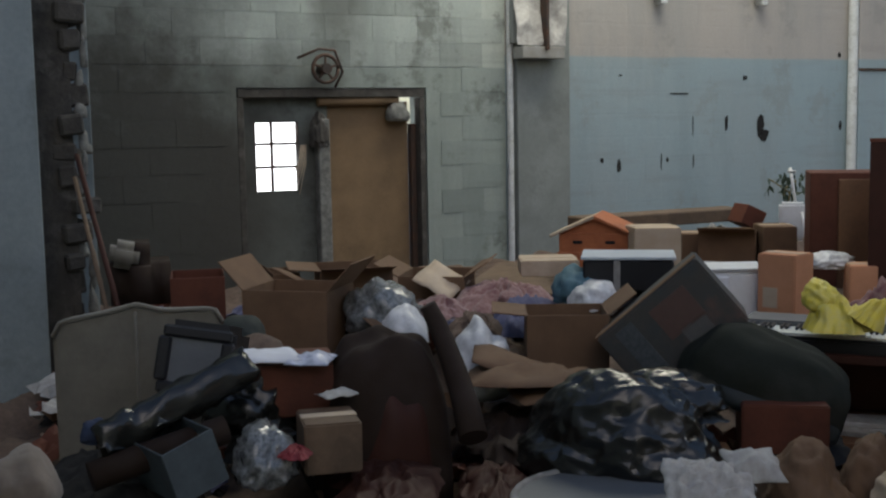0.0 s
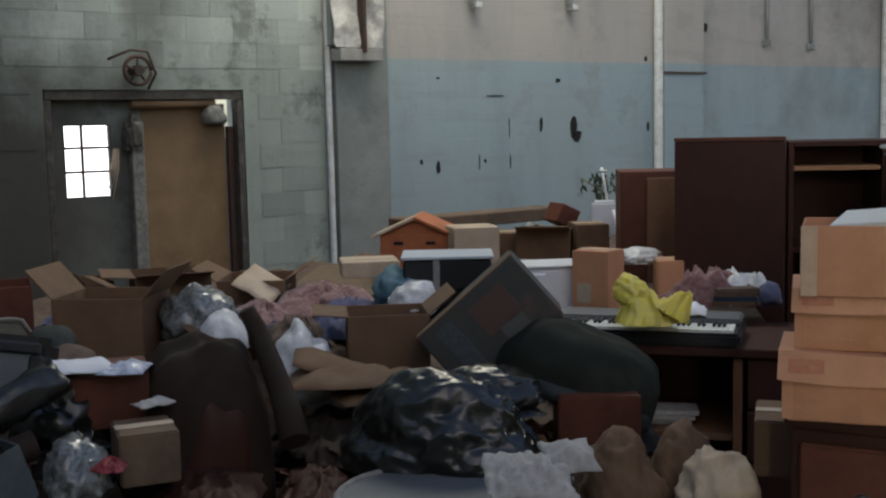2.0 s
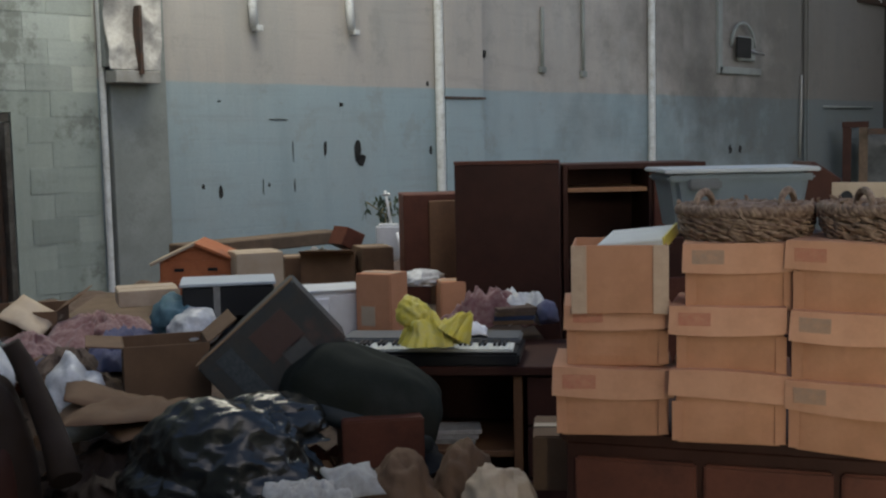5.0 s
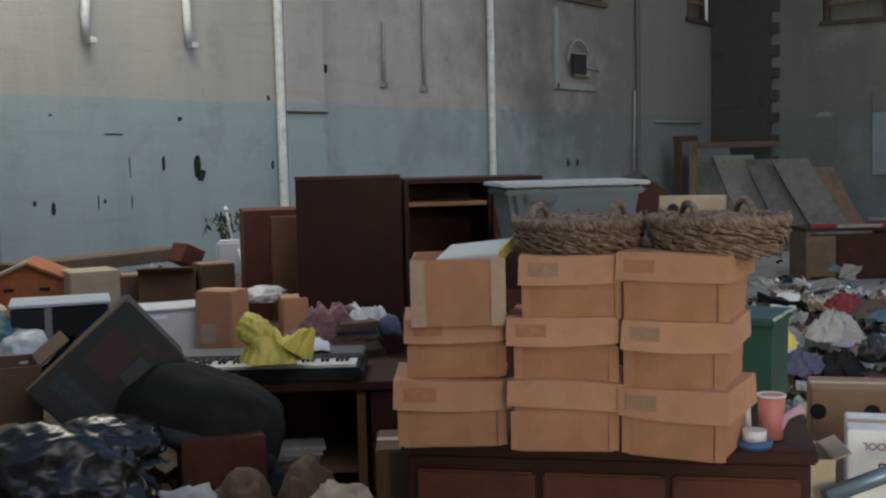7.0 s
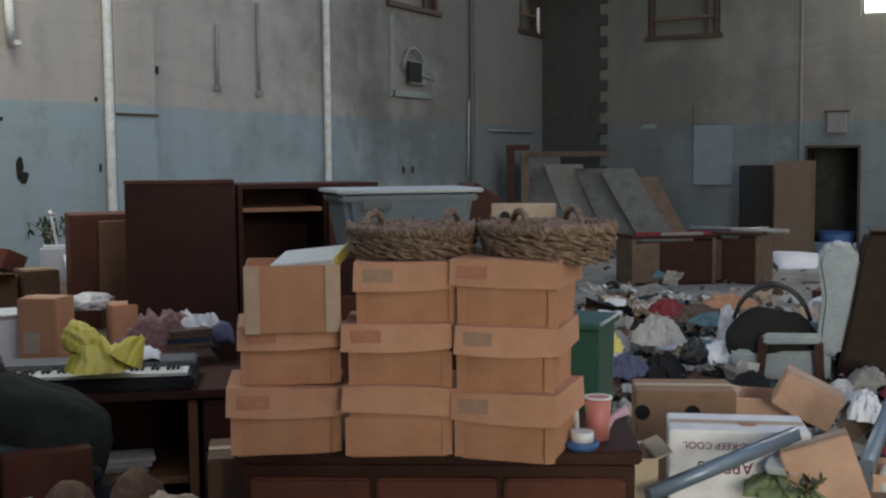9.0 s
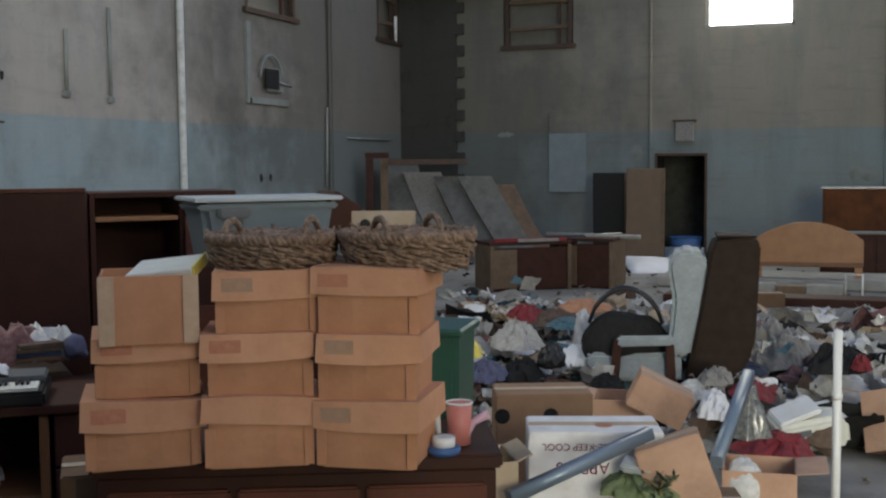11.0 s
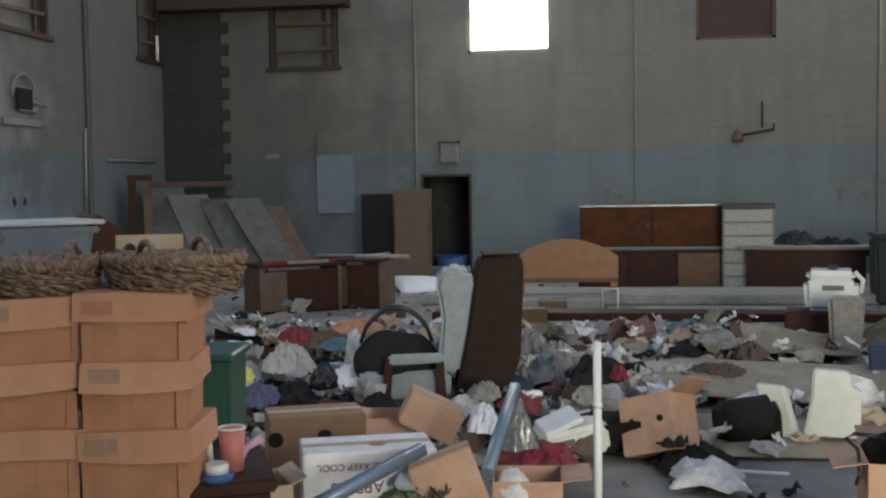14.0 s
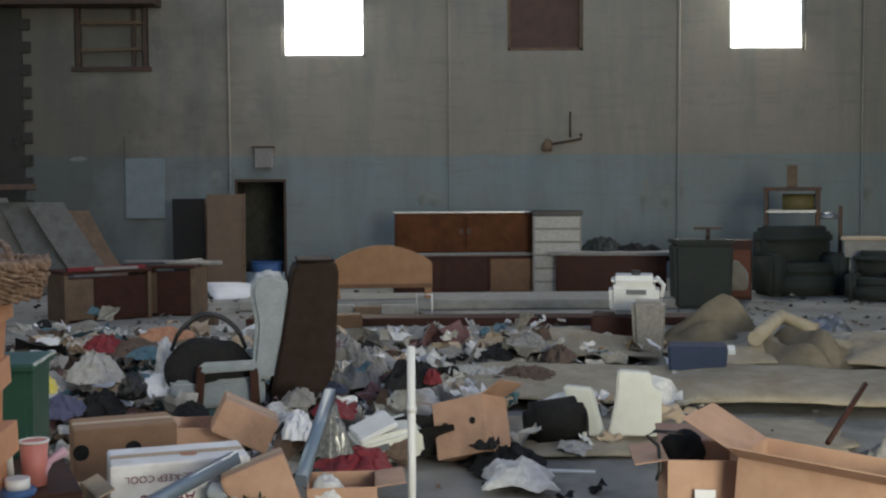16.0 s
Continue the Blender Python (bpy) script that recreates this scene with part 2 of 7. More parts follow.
M["green_plastic"] = material("green_plastic", (0.03, 0.095, 0.07), 0.45, grain=0.04)
M["teal"] = material("teal_cloth", (0.07, 0.15, 0.18), 0.8, second=(0.12, 0.2, 0.24), size=0.1)
M["blue"] = material("blue_plastic", (0.06, 0.14, 0.34), 0.5, grain=0.04)
M["navy"] = material("navy_cloth", (0.03, 0.045, 0.09), 0.85)
M["red"] = material("red_cloth", (0.24, 0.025, 0.03), 0.7, second=(0.12, 0.015, 0.02), size=0.1)
M["pink"] = material("dusty_pink_cloth", (0.27, 0.16, 0.15), 0.9, second=(0.17, 0.07, 0.07), size=0.07, amount=0.8, sheen=0.2)
M["blue_cloth"] = material("blue_cloth", (0.09, 0.1, 0.17), 0.9, second=(0.14, 0.13, 0.2), size=0.1)
M["brown_cloth"] = material("brown_cloth", (0.14, 0.095, 0.07), 0.92, second=(0.07, 0.05, 0.038), size=0.1)
M["grey_cloth"] = material("grey_cloth", (0.27, 0.26, 0.24), 0.92, second=(0.16, 0.15, 0.135), size=0.12, sheen=0.2)
M["dark_cloth"] = material("black_cloth", (0.015, 0.015, 0.016), 0.85, second=(0.026, 0.025, 0.023), size=0.1, spec=0.2)
M["soot_wall"] = wall_material("sooty_brick_wall", (0.042, 0.043, 0.036), (0.046, 0.044, 0.036), 2.3, (0.018, 0.018, 0.016), True)
M["carpet"] = material("beige_carpet", (0.40, 0.35, 0.265), 0.95, second=(0.26, 0.225, 0.165), size=0.5, grain=0.2, bump=0.4, grain_size=90, stain=(0.2, 0.14, 0.08), stain_amount=0.45, stain_size=1.8)
M["upholstery"] = material("grey_blue_upholstery", (0.33, 0.37, 0.39), 0.95, second=(0.25, 0.28, 0.30), size=0.3, sheen=0.3)
M["cream"] = material("cream_fabric", (0.19, 0.175, 0.14), 0.92, second=(0.13, 0.12, 0.095), size=0.5, sheen=0.2, stain=(0.2, 0.18, 0.15), stain_amount=0.3)
M["cushion"] = material("dusty_beige_fabric", (0.21, 0.165, 0.125), 0.9, second=(0.15, 0.115, 0.085), size=0.2, sheen=0.2)
M["leather"] = material("brown_leather", (0.024, 0.014, 0.009), 0.8, spec=0.2, second=(0.035, 0.025, 0.02), size=0.3)
M["dark_green"] = material("dark_green_fabric", (0.02, 0.027, 0.024), 0.8, second=(0.03, 0.034, 0.03), size=0.4)
M["case_green"] = material("dark_green_canvas", (0.021, 0.024, 0.018), 0.9, spec=0.15, second=(0.022, 0.025, 0.02), size=0.4, stain=(0.055, 0.055, 0.048))
M["case_teal"] = material("black_teal_vinyl", (0.012, 0.018, 0.018), 0.6)
M["black_plastic"] = material("black_plastic", (0.018, 0.018, 0.02), 0.4, grain=0.04)
M["grey_plastic"] = material("grey_plastic", (0.13, 0.14, 0.15), 0.45, grain=0.04)
M["crate_blue"] = material("dusty_blue_grey_plastic", (0.075, 0.095, 0.105), 0.6, second=(0.05, 0.062, 0.07), size=0.3)
M["foam"] = material("white_packing_foam", (0.70, 0.71, 0.66), 0.85, second=(0.62, 0.63, 0.56), size=0.3, grain=0.08, grain_size=70)
M["paper"] = material("white_paper", (0.74, 0.75, 0.79), 0.6, second=(0.62, 0.62, 0.64), grain=0.03, bump=0.02)
M["gloss_paper"] = material("glossy_magazine_paper", (0.62, 0.64, 0.74), 0.25, second=(0.3, 0.33, 0.42), size=0.08, amount=0.6, grain=0.03)
M["newsprint"] = material("grubby_paper", (0.50, 0.49, 0.46), 0.85, second=(0.33, 0.31, 0.28), size=0.1, vary=0.3)
M["board_white"] = material("dirty_white_board", (0.31, 0.305, 0.285), 0.75, second=(0.2, 0.195, 0.18), size=0.5, stain=(0.22, 0.19, 0.15))
M["print_red"] = material("faded_red_print", (0.085, 0.053, 0.043), 0.6, second=(0.09, 0.05, 0.04), size=0.05, amount=0.8)
M["print_grey"] = material("faded_grey_print", (0.095, 0.092, 0.083), 0.6, second=(0.09, 0.09, 0.085), size=0.05, amount=0.8)
M["print_teal"] = material("faded_blue_print", (0.042, 0.055, 0.058), 0.6, second=(0.07, 0.08, 0.085), size=0.05, amount=0.8)
M["sideboard"] = material("warm_brown_veneer", (0.115, 0.04, 0.014), 0.6, spec=0.12, second=(0.045, 0.015, 0.006), size=0.7, stain=(0.07, 0.03, 0.015))
M["pale_board"] = material("pale_blue_grey_board", (0.21, 0.25, 0.265), 0.8, second=(0.17, 0.205, 0.22), size=0.8)
M["print_dark"] = material("dark_printed_card", (0.055, 0.05, 0.043), 0.6, second=(0.035, 0.048, 0.052), size=0.3, stain=(0.15, 0.075, 0.05), stain_amount=0.5, stain_size=5)
M["lettering"] = material("maroon_ink", (0.16, 0.015, 0.05), 0.8, grain=0.03)
M["pink_plastic"] = material("salmon_pink_plastic", (0.55, 0.2, 0.18), 0.45, grain=0.03)
M["pale_pink"] = material("pale_pink_plastic", (0.66, 0.42, 0.52), 0.45, grain=0.03)
M["green_leaf"] = material("dull_green_cloth", (0.12, 0.16, 0.06), 0.85, second=(0.2, 0.24, 0.12), size=0.08, amount=0.8)
M["olive"] = material("olive_gold_foliage", (0.17, 0.13, 0.05), 0.7, second=(0.07, 0.08, 0.03), size=0.06)
M["blue_steel"] = material("blue_grey_metal", (0.20, 0.26, 0.33), 0.35, 0.3, grain=0.05, stain=(0.3, 0.33, 0.36))
M["leaf"] = material("dark_leaf", (0.05, 0.075, 0.045), 0.7)


# ---- making meshes ----
def bm_box(w, d, h, bevel=0.004, seg=1, at=(0, 0, 0), turn=(0, 0, 0), taper=1.0):
    """A box that stands on z = 0, centred in x and y."""
    bm = bmesh.new()
    bmesh.ops.create_cube(bm, size=1.0)
    for v in bm.verts:
        k = 1.0 if v.co.z > 0 else taper
        v.co = Vector((v.co.x * w * k, v.co.y * d * k, (v.co.z + 0.5) * h))
    if bevel:
        bmesh.ops.bevel(bm, geom=bm.edges[:], offset=min(bevel, 0.4 * min(w, d, h)), segments=seg, affect="EDGES")
    bmesh.ops.transform(bm, matrix=pose(*at, *turn), verts=bm.verts)
    return bm


def bm_cyl(r, h, r2=None, seg=20, at=(0, 0, 0), turn=(0, 0, 0), bevel=0.0):
    bm = bmesh.new()
    bmesh.ops.create_cone(bm, cap_ends=True, segments=seg, radius1=r, radius2=r if r2 is None else r2, depth=h)
    for v in bm.verts:
        v.co.z += h / 2
    if bevel:
        bmesh.ops.bevel(bm, geom=[e for e in bm.edges if abs(e.verts[0].co.z - e.verts[1].co.z) < 1e-5], offset=bevel, segments=2, affect="EDGES")
    for f in bm.faces:
        f.smooth = len(f.verts) == 4
    bmesh.ops.transform(bm, matrix=pose(*at, *turn), verts=bm.verts)
    return bm


def bm_join(*parts):
    out = bmesh.new()
    for p in parts:
        me = bpy.data.meshes.new("join")
        p.to_mesh(me)
        p.free()
        out.from_mesh(me)
        bpy.data.meshes.remove(me)
    return out


def bm_tube(points, r, seg=8, r_end=None):
    """A round bar through the points."""
    bm = bmesh.new()
    pts = [Vector(p) for p in points]
    rings = []
    side = None
    for i, p in enumerate(pts):
        d = (pts[min(i + 1, len(pts) - 1)] - pts[max(i - 1, 0)]).normalized()
        if side is None:
            side = d.orthogonal().normalized()
        side = (side - d * side.dot(d)).normalized()
        up = d.cross(side)
        k = r if r_end is None else r + (r_end - r) * i / (len(pts) - 1)
        rings.append([bm.verts.new(p + k * (math.cos(a) * side + math.sin(a) * up)) for a in (math.tau * j / seg for j in range(seg))])
    for a, b in zip(rings, rings[1:]):
        for j in range(seg):
            bm.faces.new((a[j], a[(j + 1) % seg], b[(j + 1) % seg], b[j])).smooth = True
    bm.faces.new(rings[0][::-1])
    bm.faces.new(rings[-1])
    return bm


def fold(p, seed, octaves=4):
    """Creased noise: sharp ridges, as in crumpled sheets."""
    s, k, q = 0.0, 1.0, Vector(p) + Vector((seed * 7.3, seed * 3.1, seed * 5.7))
    for _ in range(octaves):
        s += k * (1.0 - 2.2 * abs(noise.noise(q)))
        k *= 0.52
        q = q * 2.05 + Vector((3.1, 1.7, 5.3))
    return s


def bm_bag(w, d, h, seed=1, crease=0.16, level=4, freq=1.6, flat=0.25, smooth=True, pull=None):
    """A slumped, creased bag that rests on z = 0. pull: a knot or peak at the top (x, height)."""
    bm = bmesh.new()
    bmesh.ops.create_icosphere(bm, subdivisions=level, radius=1.0)
    for v in bm.verts:
        n = v.co.normalized()
        k = 1.0 + crease * fold(n * freq, seed) + 0.22 * noise.noise(n * 1.1 + Vector((seed * 1.9, 0, 0)))
        c = n * k
        z = c.z
        if z < 0:
            z *= 0.55
            c.x *= 1.0 + 0.12 * (-z)
            c.y *= 1.0 + 0.12 * (-z)
        if pull:
            near = math.exp(-((c.x - pull[0]) ** 2 + c.y ** 2) * 9.0)
            z += near * pull[1] if z > 0 else 0
        v.co = Vector((c.x * w / 2.35, c.y * d / 2.35, max(z + 0.45, 0.0 + flat * 0.02) * h / 1.6))
    for f in bm.faces:
        f.smooth = smooth
    return bm


def bm_sheet(w, d, height, seed=1, n=22, freq=2.5, thick=0.004, edge=0.15, crease=True):
    """A crumpled sheet of paper, cloth or carpet lying on z = 0, with an uneven outline."""
    bm = bmesh.new()
    m = max(4, int(n * d / max(w, 0.01))) if d < w else n
    g = []
    for j in range(m + 1):
        row = []
        for i in range(n + 1):
            u, v = i / n - 0.5, j / m - 0.5
            e = 1.0 + edge * noise.noise(Vector((u * 3.5 + seed * 5.1, v * 3.5, seed * 1.3)))
            q = Vector((u * freq * max(w / d, 1.0), v * freq * max(d / w, 1.0), seed * 2.7))
            z = fold(q, seed, 3) * 0.5 + 0.5 if crease else noise.noise(q) + 0.5
            z = max(z, 0.0) * height * (0.35 + 0.65 * (1 - (2 * max(abs(u), abs(v))) ** 3))
            row.append(bm.verts.new((u * w * e, v * d * e, z + 0.003)))
        g.append(row)
    for j in range(m):
        for i in range(n):
            bm.faces.new((g[j][i], g[j][i + 1], g[j + 1][i + 1], g[j + 1][i])).smooth = True
    if thick:
        ext = bmesh.ops.extrude_face_region(bm, geom=bm.faces[:])
        bmesh.ops.translate(bm, vec=(0, 0, thick), verts=[v for v in ext["geom"] if isinstance(v, bmesh.types.BMVert)])
    return bm


def bm_mound(w, d, h, seed=1, n=30, freq=2.2, sharp=0.55):
    """A crumpled garment or wad: a low mound with folds, hollows and a ragged edge that lies on z = 0."""
    bm = bmesh.new()
    g = {}
    for j in range(n + 1):
        for i in range(n + 1):
            u, v = 2 * i / n - 1, 2 * j / n - 1
            a = math.atan2(v, u)
            k = max(abs(u), abs(v))
            q = math.hypot(u, v)
            u, v = (u * k / q, v * k / q) if q else (0.0, 0.0)
            e = 1.0 + 0.3 * noise.noise(Vector((math.cos(a) * 1.7, math.sin(a) * 1.7, seed * 3.3))) + 0.1 * noise.noise(Vector((math.cos(a) * 6, math.sin(a) * 6, seed)))
            f = fold((u * freq + 0.4 * noise.noise(Vector((u * 3, v * 3, seed))), v * freq, seed * 0.7), seed, 5)
            z = h * max(1 - k ** 2.0, 0.0) ** 0.85 * (1 - sharp * 0.6 + sharp * 0.62 * f)
            sl = 0.16 * noise.noise(Vector((u * 3, v * 3, seed * 2.1)))
            g[i, j] = bm.verts.new(((u * e + sl) * w / 2, (v * e + sl) * d / 2, max(z, 0.004) if k < 0.99 else 0.0))
    for j in range(n):
        for i in range(n):
            bm.faces.new((g[i, j], g[i + 1, j], g[i + 1, j + 1], g[i, j + 1])).smooth = True
    return bm


def bm_dome(w, d, h, power=2.4, n=32, seed=1, rough=0.03):
    """A soft rounded shell with a flat base, lightly dented."""
    bm = bmesh.new()
    rings = []
    for j in range(n + 1):
        k = math.sin(0.5 * math.pi * j / n)
        row = []
        for i in range(2 * n):
            a = math.pi * i / n
            q = (abs(math.cos(a)) ** power + abs(math.sin(a)) ** power) ** (-1 / power)
            x, y = k * q * math.cos(a), k * q * math.sin(a)
            z = max(1 - k ** power, 0.0) ** (1 / power)
            e = 1 + rough * noise.noise(Vector((x * 2.2, y * 2.2, z * 2.2 + seed * 3)))
            row.append(bm.verts.new((x * w / 2 * e, y * d / 2 * e, z * h * e)) if j or not i else rings_top)
            if not j and not i:
                rings_top = row[0]
        rings.append(row)
    for i in range(2 * n):
        bm.faces.new((rings_top, rings[1][i], rings[1][(i + 1) % (2 * n)])).smooth = True
    for p, q in zip(rings[1:], rings[2:]):
        for i in range(2 * n):
            bm.faces.new((p[i], q[i], q[(i + 1) % (2 * n)], p[(i + 1) % (2 * n)])).smooth = True
    bm.faces.new(rings[-1])
    return bm


def bm_panel(outline, thick, bevel=0.0):
    """An upright panel in the x-z plane from an outline, thick along y."""
    bm = bmesh.new()
    f = bm.faces.new([bm.verts.new((x, 0, z)) for x, z in outline])
    ext = bmesh.ops.extrude_face_region(bm, geom=[f])
    bmesh.ops.translate(bm, vec=(0, thick, 0), verts=[v for v in ext["geom"] if isinstance(v, bmesh.types.BMVert)])
    bmesh.ops.recalc_face_normals(bm, faces=bm.faces)
    if bevel:
        bmesh.ops.bevel(bm, geom=bm.edges[:], offset=bevel, segments=2, affect="EDGES")
    return bm


def mesh_of(name, bm, mat):
    me = bpy.data.meshes.new(name)
    bmesh.ops.recalc_face_normals(bm, faces=bm.faces)
    bm.to_mesh(me)
    bm.free()
    for x in mat if isinstance(mat, (list, tuple)) else (mat,):
        me.materials.append(x)
    return me


def part(name, bm, mat, parent, label="", m=None):
    ob = new(name, mesh_of(name, bm, mat))
    ob.parent = parent
    if m is not None:
        ob.matrix_local = m
    return tagged(ob, label)


GROUP_AT = Matrix.Identity(4)


def thing(name, m, label, category, group="", bm=None, mat=None, kind=""):
    ob = new(name, mesh_of(name, bm, mat) if bm is not None else None)
    ob.matrix_world = GROUP_AT @ m
    return tagged(ob, label, category, group, kind)


def structure(name, bm, mat, label="", m=None):
    ob = new(name, mesh_of(name, bm, mat))
    if m is not None:
        ob.matrix_world = m
    return tagged(ob, label, "", "", "structure")


# ---- the hall ----
BACK, RIGHT, TOP, SOUTH, WEST = 8.4, 21.3, 6.2, -9.2, -6.0


def wall_with_holes(length, height, thick, holes):
    """A wall along x from 0, its face at y = 0, with rectangular holes (x0, x1, z0, z1) right through it."""
    xs = sorted({0.0, length, *[h[0] for h in holes], *[h[1] for h in holes]})
    zs = sorted({0.0, height, *[h[2] for h in holes], *[h[3] for h in holes]})
    bm = bmesh.new()
    at = {}

    def vert(i, j, y):
        if (i, j, y) not in at:
            at[i, j, y] = bm.verts.new((xs[i], y, zs[j]))
        return at[i, j, y]

    def solid(i, j):
        if not (0 <= i < len(xs) - 1 and 0 <= j < len(zs) - 1):
            return False
        x, z = (xs[i] + xs[i + 1]) / 2, (zs[j] + zs[j + 1]) / 2
        return not any(h[0] < x < h[1] and h[2] < z < h[3] for h in holes)

    for i in range(len(xs) - 1):
        for j in range(len(zs) - 1):
            if not solid(i, j):
                continue
            for y in (0.0, thick):
                bm.faces.new((vert(i, j, y), vert(i + 1, j, y), vert(i + 1, j + 1, y), vert(i, j + 1, y)))
            for di, dj, a, b in ((-1, 0, (i, j), (i, j + 1)), (1, 0, (i + 1, j), (i + 1, j + 1)), (0, -1, (i, j), (i + 1, j)), (0, 1, (i, j + 1), (i + 1, j + 1))):
                if not solid(i + di, j + dj):
                    bm.faces.new((vert(*a, 0.0), vert(*b, 0.0), vert(*b, thick), vert(*a, thick)))
    return bm


structure("floor", bm_box(RIGHT - WEST + 0.6, BACK - SOUTH + 0.6, 0.2, 0, at=((RIGHT + WEST) / 2, (BACK + SOUTH) / 2, -0.2)), M["floor"], "dirty grey concrete floor strewn with rubbish")
# the roof opening over the junk heap is added, out of sight, for light
structure("ceiling", wall_with_holes(RIGHT - WEST + 0.6, BACK - SOUTH + 0.6, 0.15, [(10.3, 13.5, 15.3, 17.1)]), M["ceiling"], "dark boarded roof",
          pose(WEST - 0.3, SOUTH - 0.3, TOP + 0.15, -90, 0, 0) @ Matrix.Diagonal((1, 1, -1, 1)))

# north wall: the grey bay with the door, then the painted bays
DOOR = (2.77, 4.37, 0.0, 2.04)
GREY_END = 5.12
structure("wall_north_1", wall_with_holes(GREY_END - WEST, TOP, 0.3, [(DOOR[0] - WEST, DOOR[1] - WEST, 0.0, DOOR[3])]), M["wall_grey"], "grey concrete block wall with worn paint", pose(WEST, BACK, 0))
NICHE = [(15.15, 16.75, 4.05, 5.4)]
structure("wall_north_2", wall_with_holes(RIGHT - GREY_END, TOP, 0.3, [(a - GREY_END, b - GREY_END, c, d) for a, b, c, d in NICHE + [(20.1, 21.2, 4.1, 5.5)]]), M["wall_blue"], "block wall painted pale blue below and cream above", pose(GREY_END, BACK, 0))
# east wall with the high windows and the doorway
EAST = [(-6.3, -4.95, 3.93, 5.4), (-2.53, -0.99, 4.09, 5.75), (1.6, 2.99, 4.2, 5.75), (5.66, 7.09, 4.19, 5.75), (-3.43, -2.48, 0.0, 1.88)]
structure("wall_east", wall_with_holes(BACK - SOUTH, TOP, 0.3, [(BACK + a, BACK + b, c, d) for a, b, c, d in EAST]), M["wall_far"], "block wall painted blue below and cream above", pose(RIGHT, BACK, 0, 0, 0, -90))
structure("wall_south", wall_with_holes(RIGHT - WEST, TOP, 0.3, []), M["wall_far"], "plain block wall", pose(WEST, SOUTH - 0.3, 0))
# west doorway added out of sight to let the main light in
structure("wall_west", wall_with_holes(BACK - SOUTH, TOP, 0.3, [(2.4, 7.6, 0.2, 4.7)]), M["wall_grey"], "plain grey block wall with an added great doorway", pose(WEST, SOUTH, 0, 0, 0, 90))
# low wall added out of sight to block doorway light from the heap
structure("wall_screen", bm_box(0.2, 8.7, 3.25, 0.004, at=(-1.4, 2.05, 0)), M["wall_grey"], "added low grey block wall that shades the heap")
structure("ground", bm_box(400, 400, 0.2, 0, at=(0, 0, -0.45)), M["floor"], "bare ground outside")

# piers on the north wall, each with a white rainwater pipe along it
for x0, x1, mat in ((5.19, 5.72, "pier"), (9.22, 9.84, "wall_blue"), (13.38, 14.08, "wall_blue"), (17.95, 18.5, "wall_blue")):
    structure("pier", bm_box(x1 - x0, 0.09, TOP, 0.006, at=((x0 + x1) / 2, BACK - 0.045, 0)), M[mat], "shallow wall pier")
    structure("rainwater_pipe", bm_tube([(x0 - 0.05, BACK - 0.05, 0.0 + TOP * k / 12) for k in range(13)], 0.02 if x0 > 17 else 0.05 if x0 > 6 else 0.028, 10), M["wall_blue"] if x0 > 17 else M["white_pipe"], "white-painted pipe running up the wall")
for y in (3.5, -0.53, -4.74, -8.15):
    structure("rainwater_pipe", bm_tube([(RIGHT - 0.05, y, TOP * k / 12) for k in range(13)], 0.03, 8), M["wall_far"], "grey painted pipe running up the wall")
# bare sooty brick strip in the corner, with a toothed edge
teeth = [bm_box(0.06, 1.16, TOP, 0.0, at=(RIGHT - 0.03, BACK - 0.58, 0))]
for k in range(15):
    teeth.append(bm_box(0.07, 0.2, 0.2, 0.01, at=(RIGHT - 0.036, BACK - 1.22, 0.1 + k * 0.41)))
structure("wall_brick_strip", bm_join(*teeth), M["soot_wall"], "sooty bare brick strip with a toothed edge")

# partition stub with a broken brick pier, beside the grey bay
structure("wall_partition", bm_box(4.2, 0.25, TOP, 0.004, at=(-0.8, 6.55, 0)), M["plaster_pale"], "end of a pale painted partition wall")
structure("wall_reveal", bm_box(0.62, 0.2, TOP, 0.006, at=(0.585, 5.72, 0)), M["plaster_pale"], "pale grey plastered wall face beside the broken pier")
rng = random.Random(5)
pier = structure("wall_broken_pier", bm_box(0.2, 0.24, TOP, 0.0, at=(1.0, 6.0, 0)), M["soot_brick"], "broken sooty brick pier with ragged blocks")
for k in range(46):
    part("brick", bm_box(rng.uniform(0.06, 0.15), rng.uniform(0.14, 0.24), rng.uniform(0.08, 0.125), 0.012, at=(1.095 + rng.uniform(-0.03, 0.035), 5.96 + rng.uniform(-0.03, 0.03), 0.133 * k), turn=(rng.uniform(-6, 6), rng.uniform(-7, 7), rng.uniform(-16, 16))), M["soot_brick"], pier)
crumbs = []
for k in range(60):
    zc = rng.uniform(0.0, TOP)
    crumbs.append(bm_bag(rng.uniform(0.03, 0.07), rng.uniform(0.03, 0.06), rng.uniform(0.05, 0.16), k, 0.3, 2, 2.0))
    bmesh.ops.transform(crumbs[-1], matrix=pose(1.15 + rng.uniform(-0.02, 0.03), 5.9 + rng.uniform(-0.03, 0.05), zc, rng.uniform(-20, 20), 0, rng.uniform(0, 90)), verts=crumbs[-1].verts)
structure("wall_torn_render", bm_join(*crumbs), M["broken"], "pale torn render along the broken edge")

structure("beam", bm_box(0.5, 3.6, 0.24, 0.01, at=(RIGHT - 0.26, 6.5, 5.0)), M["dark_metal"], "dark roof beam above the sooty corner")

